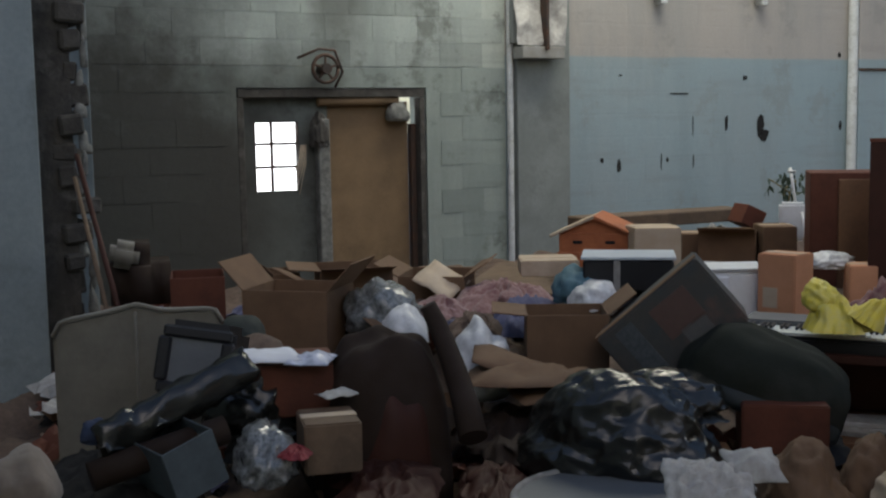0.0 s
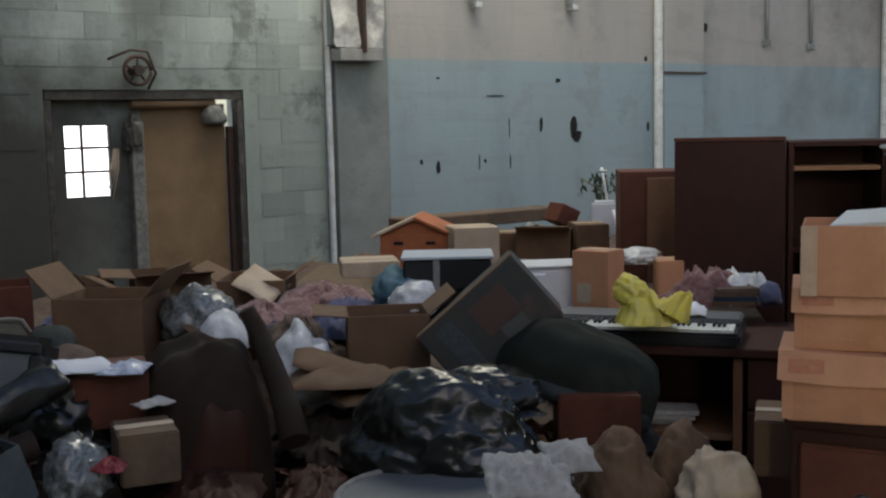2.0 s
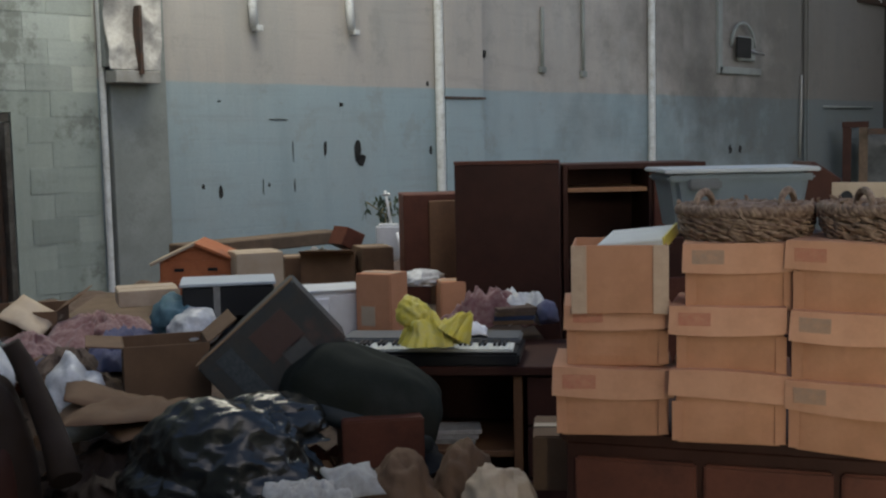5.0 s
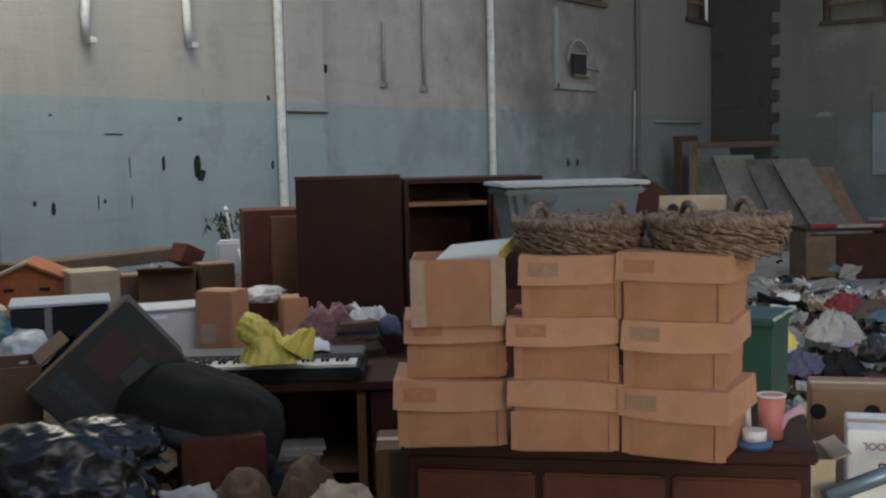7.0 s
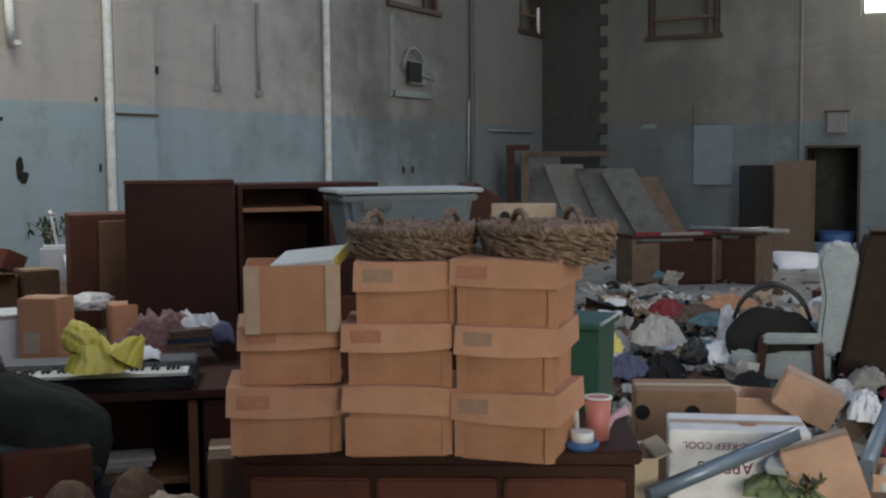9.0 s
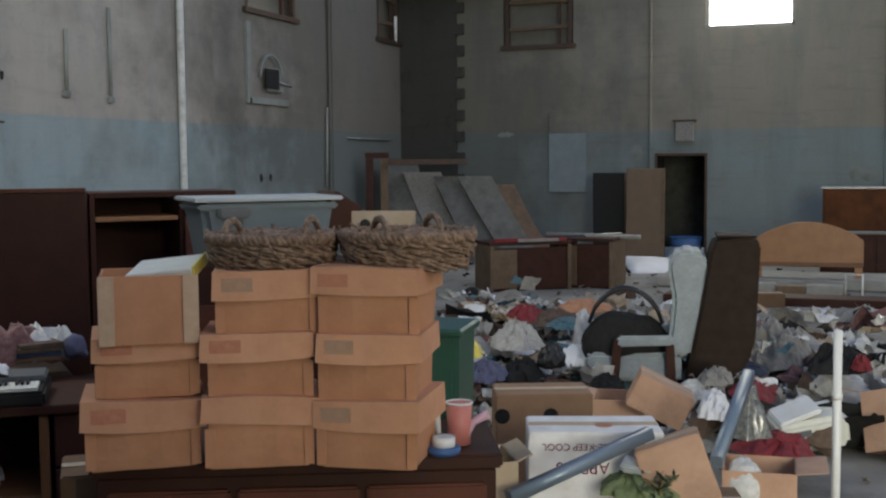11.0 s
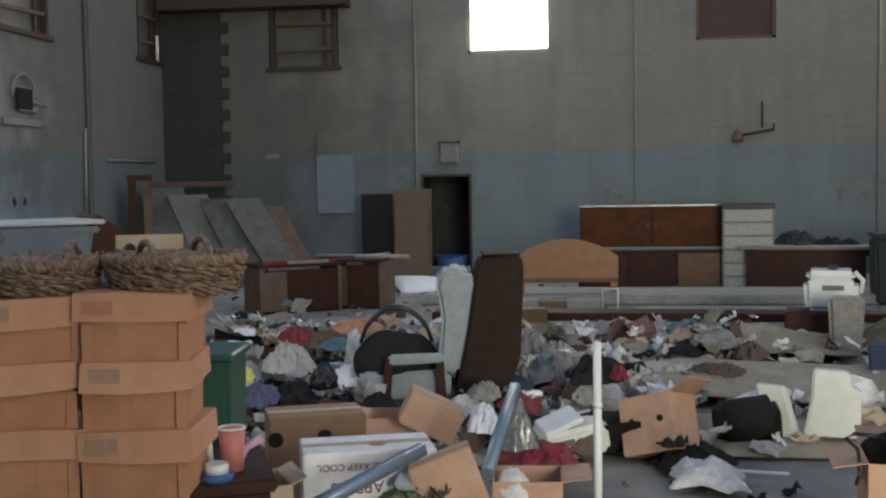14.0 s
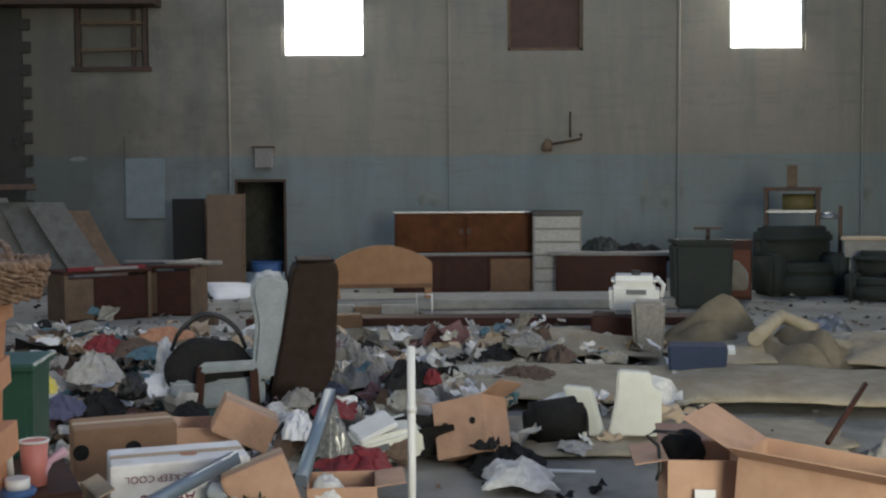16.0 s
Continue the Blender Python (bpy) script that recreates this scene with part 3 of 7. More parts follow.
# ---- door bay and wall fittings ----
def door_bay():
    """The wide opening in the grey wall: a plank door, a barred window beside it, a boarded frame."""
    a, b, top = DOOR[0], DOOR[1], DOOR[3]
    mid = 3.546
    x_r = 4.257
    structure("wall_infill", wall_with_holes(mid - a, top, 0.08, [(2.956 - a - 0.02, 3.303 - a, 1.24, 1.78)]), M["wall_grey"], "grey boarded infill with a window hole", pose(a, BACK + 0.12, 0))
    door = structure("door_1", bm_box(x_r - mid, 0.05, 1.93, 0.004, at=((mid + x_r) / 2, BACK + 0.15, 0.0)), M["plywood"], "closed brown boarded door in a rough frame")
    part("door_rail", bm_tube([(mid - 0.1, BACK + 0.06, 1.93), (x_r - 0.12, BACK + 0.06, 1.94)], 0.035, 10), M["plywood"], door, "rolled brown rail across the head")
    part("closer_motor", bm_bag(0.2, 0.14, 0.15, 3, 0.25, 3), M["broken"], door, "crumbling plaster lump at the head", pose(x_r - 0.12, BACK + 0.06, 1.77))
    part("hinge_post", bm_box(0.05, 0.06, 1.75, 0.006, at=(x_r + 0.03, BACK + 0.11, 0)), M["dark_metal"], door, "dark rusty post")
    part("door_post", bm_box(0.1, 0.1, 1.8, 0.008, at=(mid - 0.07, BACK + 0.07, 0)), M["broken"], door, "grey post with torn sheathing")
    part("torn_sheathing", bm_bag(0.12, 0.1, 0.22, 8, 0.4, 4), M["soot_brick"], door, "torn dark sheathing", pose(mid - 0.1, BACK + 0.05, 1.58))
    part("lintel", bm_box(b - a - 0.02, 0.1, 0.07, 0.004, at=((a + b) / 2, BACK + 0.06, top - 0.075)), M["soot_brick"], door, "dark timber lintel")
    part("jamb", bm_box(0.05, 0.1, top - 0.08, 0.004, at=(a + 0.03, BACK + 0.06, 0)), M["soot_brick"], door)
    part("jamb", bm_box(0.05, 0.1, top - 0.08, 0.004, at=(b - 0.03, BACK + 0.06, 0)), M["soot_brick"], door)
    for k in range(5):
        part("hanging_wire", bm_tube([(mid - 0.2 - 0.01 * k, BACK + 0.08, 1.6), (mid - 0.22 - 0.015 * k, BACK + 0.05, 1.45), (mid - 0.27 - 0.02 * k, BACK + 0.07, 1.22 + 0.03 * k)], 0.004, 5), M["card_pale"], door, "pale frayed strand")
    w0, w1 = 2.956 - 0.02, 3.303
    win = structure("window_1", bm_join(bm_box(0.02, 0.05, 0.56, 0.002, at=(w0 + 0.005, BACK + 0.15, 1.23)), bm_box(0.02, 0.05, 0.56, 0.002, at=(w1, BACK + 0.15, 1.23)),
                                        bm_box(w1 - w0, 0.05, 0.02, 0.002, at=((w0 + w1) / 2, BACK + 0.15, 1.225)), bm_box(w1 - w0, 0.05, 0.02, 0.002, at=((w0 + w1) / 2, BACK + 0.15, 1.775))), M["dark_metal"], "small barred window with daylight behind")
    part("window_bar", bm_box(0.02, 0.02, 0.54, 0.001, at=(w0 + (w1 - w0) * 0.42, BACK + 0.16, 1.24)), M["dark_metal"], win)
    for z in (1.42, 1.60):
        part("window_bar", bm_box(w1 - w0, 0.02, 0.02, 0.001, at=((w0 + w1) / 2, BACK + 0.163, z)), M["dark_metal"], win)


door_bay()


def glow_sheet(name, w, h, m, strength, label):
    """Bright overcast sky seen outside an opening."""
    mt = bpy.data.materials.new(name)
    mt.use_nodes = True
    bs = mt.node_tree.nodes["Principled BSDF"]
    bs.inputs["Emission Color"].default_value, bs.inputs["Emission Strength"].default_value = (0.96, 0.98, 1.0, 1), strength
    bs.inputs["Base Color"].default_value = (0.5, 0.5, 0.5, 1)
    ob = structure(name, bm_box(w, 0.02, h, 0), mt, label, m)
    return ob


glow_sheet("backdrop", 1.6, 1.6, pose(3.2, BACK + 1.2, 0.8), 3.0, "bright white daylight outside the window")
glow_sheet("backdrop", 3.2, 3.2, pose(RIGHT + 1.3, 1.8, 3.9, 0, 0, 90), 6.0, "bright white daylight outside the window")
glow_sheet("backdrop", 3.2, 3.2, pose(RIGHT + 1.3, -6.6, 3.9, 0, 0, 90), 6.0, "bright white daylight outside the window")


def high_window(y0, y1, z0, z1, boarded):
    name = "window_3" if boarded else "window_2"
    y = (y0 + y1) / 2
    fr = [bm_box(0.08, 0.06, z1 - z0, 0.004, at=(RIGHT + 0.08, yy, z0)) for yy in (y0 + 0.03, y1 - 0.03)]
    fr += [bm_box(0.08, y1 - y0, 0.06, 0.004, at=(RIGHT + 0.08, y, zz)) for zz in (z0 - 0.001, z1 - 0.06)]
    win = structure(name, bm_join(*fr), M["wood_old"] if boarded else M["board_white"], "high window boarded up with brown hardboard" if boarded else "high window opening onto bright daylight")
    if boarded:
        part("hardboard", bm_box(0.03, y1 - y0 - 0.02, z1 - z0, 0.002, at=(RIGHT + 0.14, y, z0)), M["hive_board"], win, "brown hardboard sheet")
    return win


M["hive_board"] = material("brown_hardboard", (0.10, 0.055, 0.04), 0.75, second=(0.07, 0.04, 0.03), size=0.6)
high_window(0.99, 2.53, 4.09, 5.75, False)
high_window(-2.99, -1.6, 4.2, 5.75, True)
high_window(-7.09, -5.66, 4.19, 5.75, False)


def barred_recess(name, w, h, m, label, rows=3):
    """An old window recess with a sagging frame and shelves of pale boards."""
    fr = [bm_box(0.08, 0.1, h, 0.004, at=(s * (w / 2 - 0.04), 0.02, 0)) for s in (-1, 1)]
    fr += [bm_box(w + 0.15, 0.16, 0.08, 0.004, at=(0, 0, -0.08))]
    win = structure(name, bm_join(*fr), M["dark_metal"], label, m)
    part("back_board", bm_box(w, 0.03, h, 0.0, at=(0, 0.2, 0)), M["wall_far"], win, "pale board behind the frame")
    for k in range(rows):
        part("cross_bar", bm_box(w - 0.1, 0.06, 0.06, 0.004, at=(0, 0.03, h * (k + 0.6) / rows), turn=(0, 1.5 * (k - 1), 0)), M["wood_old"], win)
    part("mullion", bm_box(0.05, 0.06, h, 0.004, at=(w * 0.3, 0.05, 0)), M["dark_metal"], win)
    return win


barred_recess("window_4", 1.3, 1.45, pose(RIGHT + 0.02, 5.62, 3.94, 0, 0, -90), "high old window recess with dark frame and boards")
barred_recess("window_5", 1.1, 1.4, pose(20.65, BACK + 0.02, 4.1), "high old window with dark metal frame in the corner")
barred_recess("window_6", 1.6, 1.35, pose(15.95, BACK + 0.02, 4.05), "high old window recess with pale boards")

# doorway in the east wall
door2 = structure("door_2", bm_join(bm_box(0.08, 0.05, 1.88, 0.004, at=(RIGHT + 0.05, 2.505, 0)), bm_box(0.08, 0.05, 1.88, 0.004, at=(RIGHT + 0.05, 3.405, 0)), bm_box(0.08, 0.85, 0.05, 0.004, at=(RIGHT + 0.05, 2.955, 1.83))),
                  M["dark_metal"], "open doorway into a dark room")
# side room walls coloured dark so that the doorway reads dark
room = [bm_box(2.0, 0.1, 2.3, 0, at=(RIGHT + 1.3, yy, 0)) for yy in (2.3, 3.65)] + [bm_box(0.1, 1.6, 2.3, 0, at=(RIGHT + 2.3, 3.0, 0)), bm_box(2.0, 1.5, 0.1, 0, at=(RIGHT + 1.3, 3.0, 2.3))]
structure("wall_back_room", bm_join(*room), M["dark_room"], "dark side room behind the doorway")


def wheel_fitting():
    t = thing("valve_wheel", pose(3.453, 8.3, 2.059), "rusty spoked iron wheel on a wall bracket", "wheel")
    pts = [(0.105 * math.cos(a), 0, 0.105 * math.sin(a) + 0.12) for a in (math.tau * k / 20 for k in range(21))]
    part("rim", bm_tube(pts, 0.014, 8), M["dark_metal"], t)
    for k in range(5):
        a = math.tau * k / 5 + 0.3
        part("spoke", bm_tube([(0, 0, 0.12), (0.105 * math.cos(a), 0, 0.12 + 0.105 * math.sin(a))], 0.009, 6), M["dark_metal"], t)
    part("hub", bm_cyl(0.04, 0.14, seg=14, at=(0, 0.1, 0.12), turn=(90, 0, 0)), M["dark_metal"], t)
    part("bracket", bm_tube([(-0.22, 0.02, 0.2), (-0.05, 0.0, 0.27), (0.08, 0.0, 0.26), (0.16, 0.04, 0.1), (0.1, 0.06, -0.02)], 0.011, 6), M["dark_metal"], t)


wheel_fitting()

# box with a crumpled plastic cover on the pier
t = thing("wall_unit", pose(5.348, 8.3, 2.319), "wall unit on the pier wrapped in crumpled plastic", "wall unit")
cover = bmesh.new()
bmesh.ops.create_grid(cover, x_segments=26, y_segments=30, size=0.5)
for v in cover.verts:
    x, z = v.co.x, v.co.y
    v.co = Vector((x * 0.5, -0.09 - 0.035 * fold((x * 2.2, z * 1.4, 1.0), 3, 3), z * 0.6 + 0.36))
for f in cover.faces:
    f.smooth = True
part("cover", cover, M["newsprint"], t, "crumpled plastic cover")
part("box", bm_box(0.46, 0.06, 0.56, 0.006, at=(0, -0.01, 0.08)), M["pier"], t)
part("frame", bm_box(0.03, 0.1, 0.55, 0.003, at=(0.02, -0.14, 0.02)), M["dark_metal"], t)
part("shelf", bm_box(0.42, 0.16, 0.1, 0.006, at=(0.0, -0.08, -0.05)), M["board_white"], t, "white shelf box")

# holes and scars in the painted wall
def scar(x, y, z, w, h, seed):
    r = random.Random(seed)
    ol = []
    for k in range(9):
        a = math.tau * k / 9
        q = r.uniform(0.6, 1.15)
        ol.append((0.5 * w * q * math.cos(a), 0.5 * h * q * math.sin(a)))
    thing("wall_hole", pose(x, y - 0.006, z), "ragged dark hole knocked in the wall", "hole", "holes in the painted wall", bm_panel(ol, 0.005), M["dark_cloth"])


for k, (p, w, h) in enumerate((((7.988, 8.4, 1.677), 0.1, 0.26), ((8.04, 8.4, 1.578), 0.15, 0.12), ((7.561, 8.4, 1.71), 0.035, 0.19), ((7.156, 8.4, 1.69), 0.012, 0.2), ((6.305, 8.4, 1.35), 0.06, 0.13), ((6.119, 8.4, 1.391), 0.035, 0.05),
                               ((6.786, 8.4, 1.371), 0.012, 0.16), ((6.858, 8.4, 1.379), 0.035, 0.05), ((7.787, 8.4, 2.129), 0.07, 0.05), ((6.324, 8.4, 2.144), 0.05, 0.02), ((7.165, 8.4, 1.359), 0.012, 0.15), ((9.028, 8.4, 2.356), 0.05, 0.06), ((9.056, 8.4, 1.66), 0.05, 0.1), ((6.98, 8.4, 1.982), 0.3, 0.014), ((9.966, 8.4, 2.705), 0.08, 0.1),
                               ((15.533, 8.4, 1.55), 0.1, 0.14), ((15.839, 8.4, 1.544), 0.1, 0.14))):
    scar(*p, w, h, k)

# brackets, bars and vents high on the painted wall
for p, q in (((6.705, 8.34, 2.808), (6.725, 8.34, 3.445)), ((7.904, 8.34, 2.834), (7.864, 8.34, 3.525))):
    t = thing("wall_bracket", Matrix.Identity(4), "white metal bracket hanging down the wall", "bracket", "white wall brackets")
    part("arm", bm_tube([p, (p[0] - 0.02, p[1], p[2] + 0.2), q], 0.04, 8), M["white_pipe"], t)
    part("foot", bm_box(0.07, 0.1, 0.05, 0.006, at=(p[0] + 0.03, p[1], p[2] - 0.03)), M["white_pipe"], t)
for p, q in (((10.989, 8.37, 2.531), (11.001, 8.37, 3.292)), ((11.814, 8.37, 2.502), (11.814, 8.37, 3.631))):
    t = thing("wall_bar", Matrix.Identity(4), "thin grey iron bar fixed to the wall", "bar", "iron wall bars")
    part("bar", bm_tube([p, q], 0.022, 6), M["pier"], t)
    part("end_plate", bm_box(0.1, 0.05, 0.07, 0.006, at=p), M["pier"], t)
structure("trim", bm_box(0.66, 0.02, 0.025, 0.002, at=(9.53, BACK - 0.1, 2.2)), M["dark_metal"], "dark strip across the pier")
t = thing("fan_vent", pose(15.797, 8.38, 2.645), "pale framed fan vent with a dark hole", "vent")
part("surround", bm_join(bm_box(1.25, 0.05, 0.1, 0.006, at=(0, 0, 0)), bm_box(0.12, 0.05, 1.2, 0.006, at=(-0.62, 0, 0)), bm_box(0.5, 0.06, 0.36, 0.02, at=(0.15, -0.02, 0.2))), M["pier"], t)
part("opening", bm_box(0.42, 0.03, 0.3, 0.004, at=(0.0, -0.06, 0.24)), M["dark_cloth"], t, "dark square hole")
part("lever", bm_tube([(0.2, -0.07, 0.35), (0.55, -0.1, 0.3)], 0.02, 6), M["steel"], t)
part("fan_hood", bm_tube([(0.35 * math.cos(a), -0.05, 0.4 + 0.35 * math.sin(a)) for a in (math.pi * k / 10 for k in range(11))], 0.025, 6), M["pier"], t)
t = thing("electric_conduit", Matrix.Identity(4), "grey conduit with a switch on the painted wall", "conduit")
part("tube", bm_tube([(17.805, 8.36, 2.696), (17.753, 8.36, 1.367)], 0.02, 6), M["board_white"], t)
part("cross_tube", bm_tube([(18.057, 8.36, 2.198), (20.625, 8.36, 2.189)], 0.02, 6), M["pier"], t)
# bright slit of the corner window, put in as a plain white tube
t = thing("bright_slit", pose(20.932, 8.36, 4.064), "thin white tube put in for the bright slit of the corner window", "lamp")
part("tube", bm_cyl(0.03, 0.5, seg=10, at=(0, 0, 0)), M["white_plastic"], t)
# fittings on the east wall
t = thing("notice_board", pose(21.27, 5.052, 1.176, 0, 0, -90), "large pale board fixed to the wall", "board")
part("panel", bm_box(0.72, 0.03, 1.1, 0.004, at=(0, 0, 0)), M["pale_board"], t)
part("header", bm_box(0.72, 0.032, 0.42, 0.004, at=(0, 0, 1.104)), M["wall_far"], t, "cream upper panel")
t = thing("sign_box", pose(21.24, 2.882, 2.09, 0, 0, -90), "small grey box sign above the doorway", "sign box")
part("case", bm_box(0.32, 0.1, 0.36, 0.01), M["grey_cloth"], t)
part("cap", bm_box(0.42, 0.13, 0.03, 0.004, at=(0, 0, 0.362)), M["dark_metal"], t)
t = thing("wall_tap", pose(21.24, -2.328, 2.36, 0, 0, -90), "old pipe tap assembly on the wall", "pipe")
part("pipe_run", bm_tube([(-0.1, 0, 0.1), (0.62, 0, 0.22), (0.62, 0, 0.32)], 0.025, 6), M["dark_metal"], t)
part("valve", bm_bag(0.2, 0.12, 0.22, 2, 0.2, 3), M["wood_old"], t)
part("riser", bm_tube([(0.42, 0, 0.25), (0.42, 0, 0.72)], 0.018, 6), M["dark_metal"], t)

def peeled_patch(p, w, h, seed):
    r = random.Random(seed)
    ol = [(0.5 * w * math.cos(a) * r.uniform(0.5, 1.1), 0.5 * h * math.sin(a) * r.uniform(0.6, 1.1)) for a in (math.tau * k / 14 for k in range(14))]
    thing("peeled_patch", pose(*p, 0, 0, -90), "grey patch of peeled paint on the wall", "peeled paint", "peeled paint patches", bm_panel(ol, 0.004), M["pier"])


for k, (p, w, h) in enumerate((((21.294, -0.03, 1.573), 0.2, 0.75), ((21.289, -0.26, 1.499), 0.42, 0.3), ((21.294, -4.138, 1.547), 0.25, 1.0), ((21.294, -4.559, 1.492), 0.3, 0.55), ((21.289, -4.82, 1.7), 0.2, 0.6), ((21.294, -8.303, 1.677), 0.25, 0.9), ((21.29, 6.26, 2.265), 0.32, 0.12), ((21.294, 3.744, 1.91), 0.25, 0.35))):
    peeled_patch(p, w, h, 40 + k)


M["card_tape"] = material("brown_paper_tape", (0.56, 0.40, 0.28), 0.8, second=(0.48, 0.33, 0.22), size=0.2)


# ---- kinds of things ----
def carton(x, y, z, yaw, w, d, h, mat, label, flaps="", tilt=(0, 0), group="", name="cardboard_box", seed=0, spread=116, closed=False):
    """A cardboard box. flaps: which of f, b, l, r stand open."""
    t = thing(name, pose(x, y, z, 0, 0, yaw) @ pose(0, 0, 0, tilt[0], tilt[1], 0), label, "box", group)
    k = 0.006
    if closed:
        part("body", bm_box(w, d, h, 0.006, 2), mat, t)
        part("tape", bm_box(w * 0.985, 0.05, 0.002, 0, at=(0, 0, h + 0.001)), M["card_pale"], t, "strip of parcel tape")
        return t
    for s in (-1, 1):
        part("side", bm_box(w, k, h, 0.002, at=(0, s * (d / 2 - k / 2), 0)), mat, t)
        part("end", bm_box(k, d - 2 * k, h, 0.002, at=(s * (w / 2 - k / 2), 0, 0)), mat, t)
    part("bottom", bm_box(w - 2 * k, d - 2 * k, k, 0), mat, t)
    r = random.Random(seed)
    for f in flaps:
        a = spread + r.uniform(-22, 22)
        if f in "fb":
            s = -1 if f == "f" else 1
            part("flap", bm_box(w * 0.98, k, d * 0.46, 0.002), mat, t, "", pose(0, s * d / 2, h - 0.002, -s * (180 - a), 0, 0))
        else:
            s = -1 if f == "l" else 1
            part("flap", bm_box(k, d * 0.96, w * 0.42, 0.002), mat, t, "", pose(s * w / 2, 0, h - 0.002, 0, s * (180 - a), 0))
    return t


SOFT = {"clothes", "cloth", "rag", "paper", "carpet", "sack", "clutter", "packet", "carton", "pan"}


def bag(name, x, y, z, yaw, w, d, h, mat, label, category, seed, crease=0.16, freq=1.6, level=4, pull=None, group="", kind="", tilt=(0, 0)):
    if category in SOFT:
        return thing(name, pose(x, y, z, 0, 0, yaw), label, category, group, bm_mound(w * 1.3, d * 1.6, h * 0.5, seed, 40, freq * 1.35, 0.7), mat, kind)
    if name == "bin_bag":
        t = thing(name, pose(x, y, z, 0, 0, yaw), label, category, group)
        part("body", bm_bag(w, d, h, seed, crease, level, freq), mat, t)
        part("knot", bm_bag(w * 0.2, w * 0.18, h * 0.3, seed + 3, 0.25, 4, 2.0), mat, t, "gathered knot", pose(-w * 0.1, 0, h * 0.62, 0, 15, 0))
        part("loose_flap", bm_mound(w * 0.5, d * 0.4, h * 0.12, seed + 5, 22), mat, t, "loose fold of plastic", pose(w * 0.3, -d * 0.3, h * 0.02))
        return t
    return thing(name, pose(x, y, z, 0, 0, yaw) @ pose(0, 0, 0, tilt[0], tilt[1], 0), label, category, group, bm_bag(w, d, h, seed, crease, level, freq, pull=pull), mat, kind)


def sheet(name, x, y, z, yaw, w, d, height, mat, label, category, seed, freq=2.5, n=22, tilt=(0, 0), thick=0.004, edge=0.15, group=""):
    return thing(name, pose(x, y, z, 0, 0, yaw) @ pose(0, 0, 0, tilt[0], tilt[1], 0), label, category, group, bm_sheet(w, d, height, seed, n, freq, thick, edge), mat)


# ---- the heap by the door: loose rubbish that the things lie on ----
def heap(name, outline_fn, x0, x1, y0, y1, step, mat, label, seed):
    bm = bmesh.new()
    nx, ny = int((x1 - x0) / step), int((y1 - y0) / step)
    g = {}
    for i in range(nx + 1):
        for j in range(ny + 1):
            x, y = x0 + i * step, y0 + j * step
            g[i, j] = bm.verts.new((x, y, max(outline_fn(x, y) + 0.09 * fold((x * 1.8, y * 1.8, 0), seed, 4) - 0.05, -0.02)))
    for i in range(nx):
        for j in range(ny):
            q = [g[i, j], g[i + 1, j], g[i + 1, j + 1], g[i, j + 1]]
            if max(v.co.z for v in q) > -0.01:
                bm.faces.new(q).smooth = True
    bmesh.ops.delete(bm, geom=[v for v in bm.verts if not v.link_faces], context="VERTS")
    return thing(name, Matrix.Identity(4), label, "rubbish", "", bm, mat, "stuff")


def heap_height(x, y):
    r = math.hypot(x, y)
    a = math.degrees(math.atan2(x, y))
    side = min(1.0, max(0.0, (49 - a) / 4)) * min(1.0, max(0.0, (a + 6) / 5))
    front = min(1.0, max(0.0, (r - 2.9) / 0.4)) * min(1.0, max(0.0, (BACK - 0.15 - y) / 0.6))
    return (0.36 + 0.05 * (r - 3.0)) * side * front - 0.03 + (0.0 if side * front > 0 else -0.3)


heap("rubbish_heap", heap_height, -0.8, 9.0, 2.0, 8.4, 0.07, M["brown_cloth"], "dark heap of mixed cloth and household rubbish", 3)


def box_of(*a):
    return a


# headboard and dark things at the left of the heap
def cream_headboard(x, y, z, yaw, w, d, h):
    t = thing("headboard", pose(x, y, z, 0, 0, yaw), "cream upholstered headboard with a wavy top", "headboard")
    n = 24
    top = []
    for k in range(n + 1):
        u = k / n - 0.5
        if u < -0.02:
            e = 0.055 * ((u + 0.02) / -0.48) ** 0.75
        else:
            e = 0.03 * min(1.0, (u + 0.02) / 0.16) + 0.012 * max(0.0, u - 0.1)
        top.append((u * w, h - e - 0.05 * max(0.0, (abs(u) - 0.44) / 0.06) ** 2))
    part("panel", bm_panel([(-w / 2, 0), *top, (w / 2, 0)][::-1], d, 0.012), M["cream"], t)
    part("piping", bm_tube([(a, -0.004, b) for a, b in top], 0.009, 6), M["cream"], t, "pale piping along the top edge")
    part("seam", bm_tube([(-0.01, -0.004, h * 0.05), (-0.012, -0.004, h - 0.03)], 0.006, 6), M["cream"], t, "upright seam")


cream_headboard(0.99, 4.226, 0.395, -12.886, 0.605, 0.08, 0.715)
t = thing("leaning_pole", Matrix.Identity(4), "thin dark pole leaning against the broken pier", "pole", "leaning poles")
part("shaft", bm_tube([(1.041, 5.503, 1.631), (1.087, 4.778, 0.786)], 0.013, 8), M["wood_dark"], t)
t = thing("leaning_pole", Matrix.Identity(4), "thin grey pole leaning against the broken pier", "pole", "leaning poles")
part("shaft", bm_tube([(1.026, 5.506, 1.528), (1.036, 4.79, 0.79)], 0.011, 8), M["wood_old"], t)


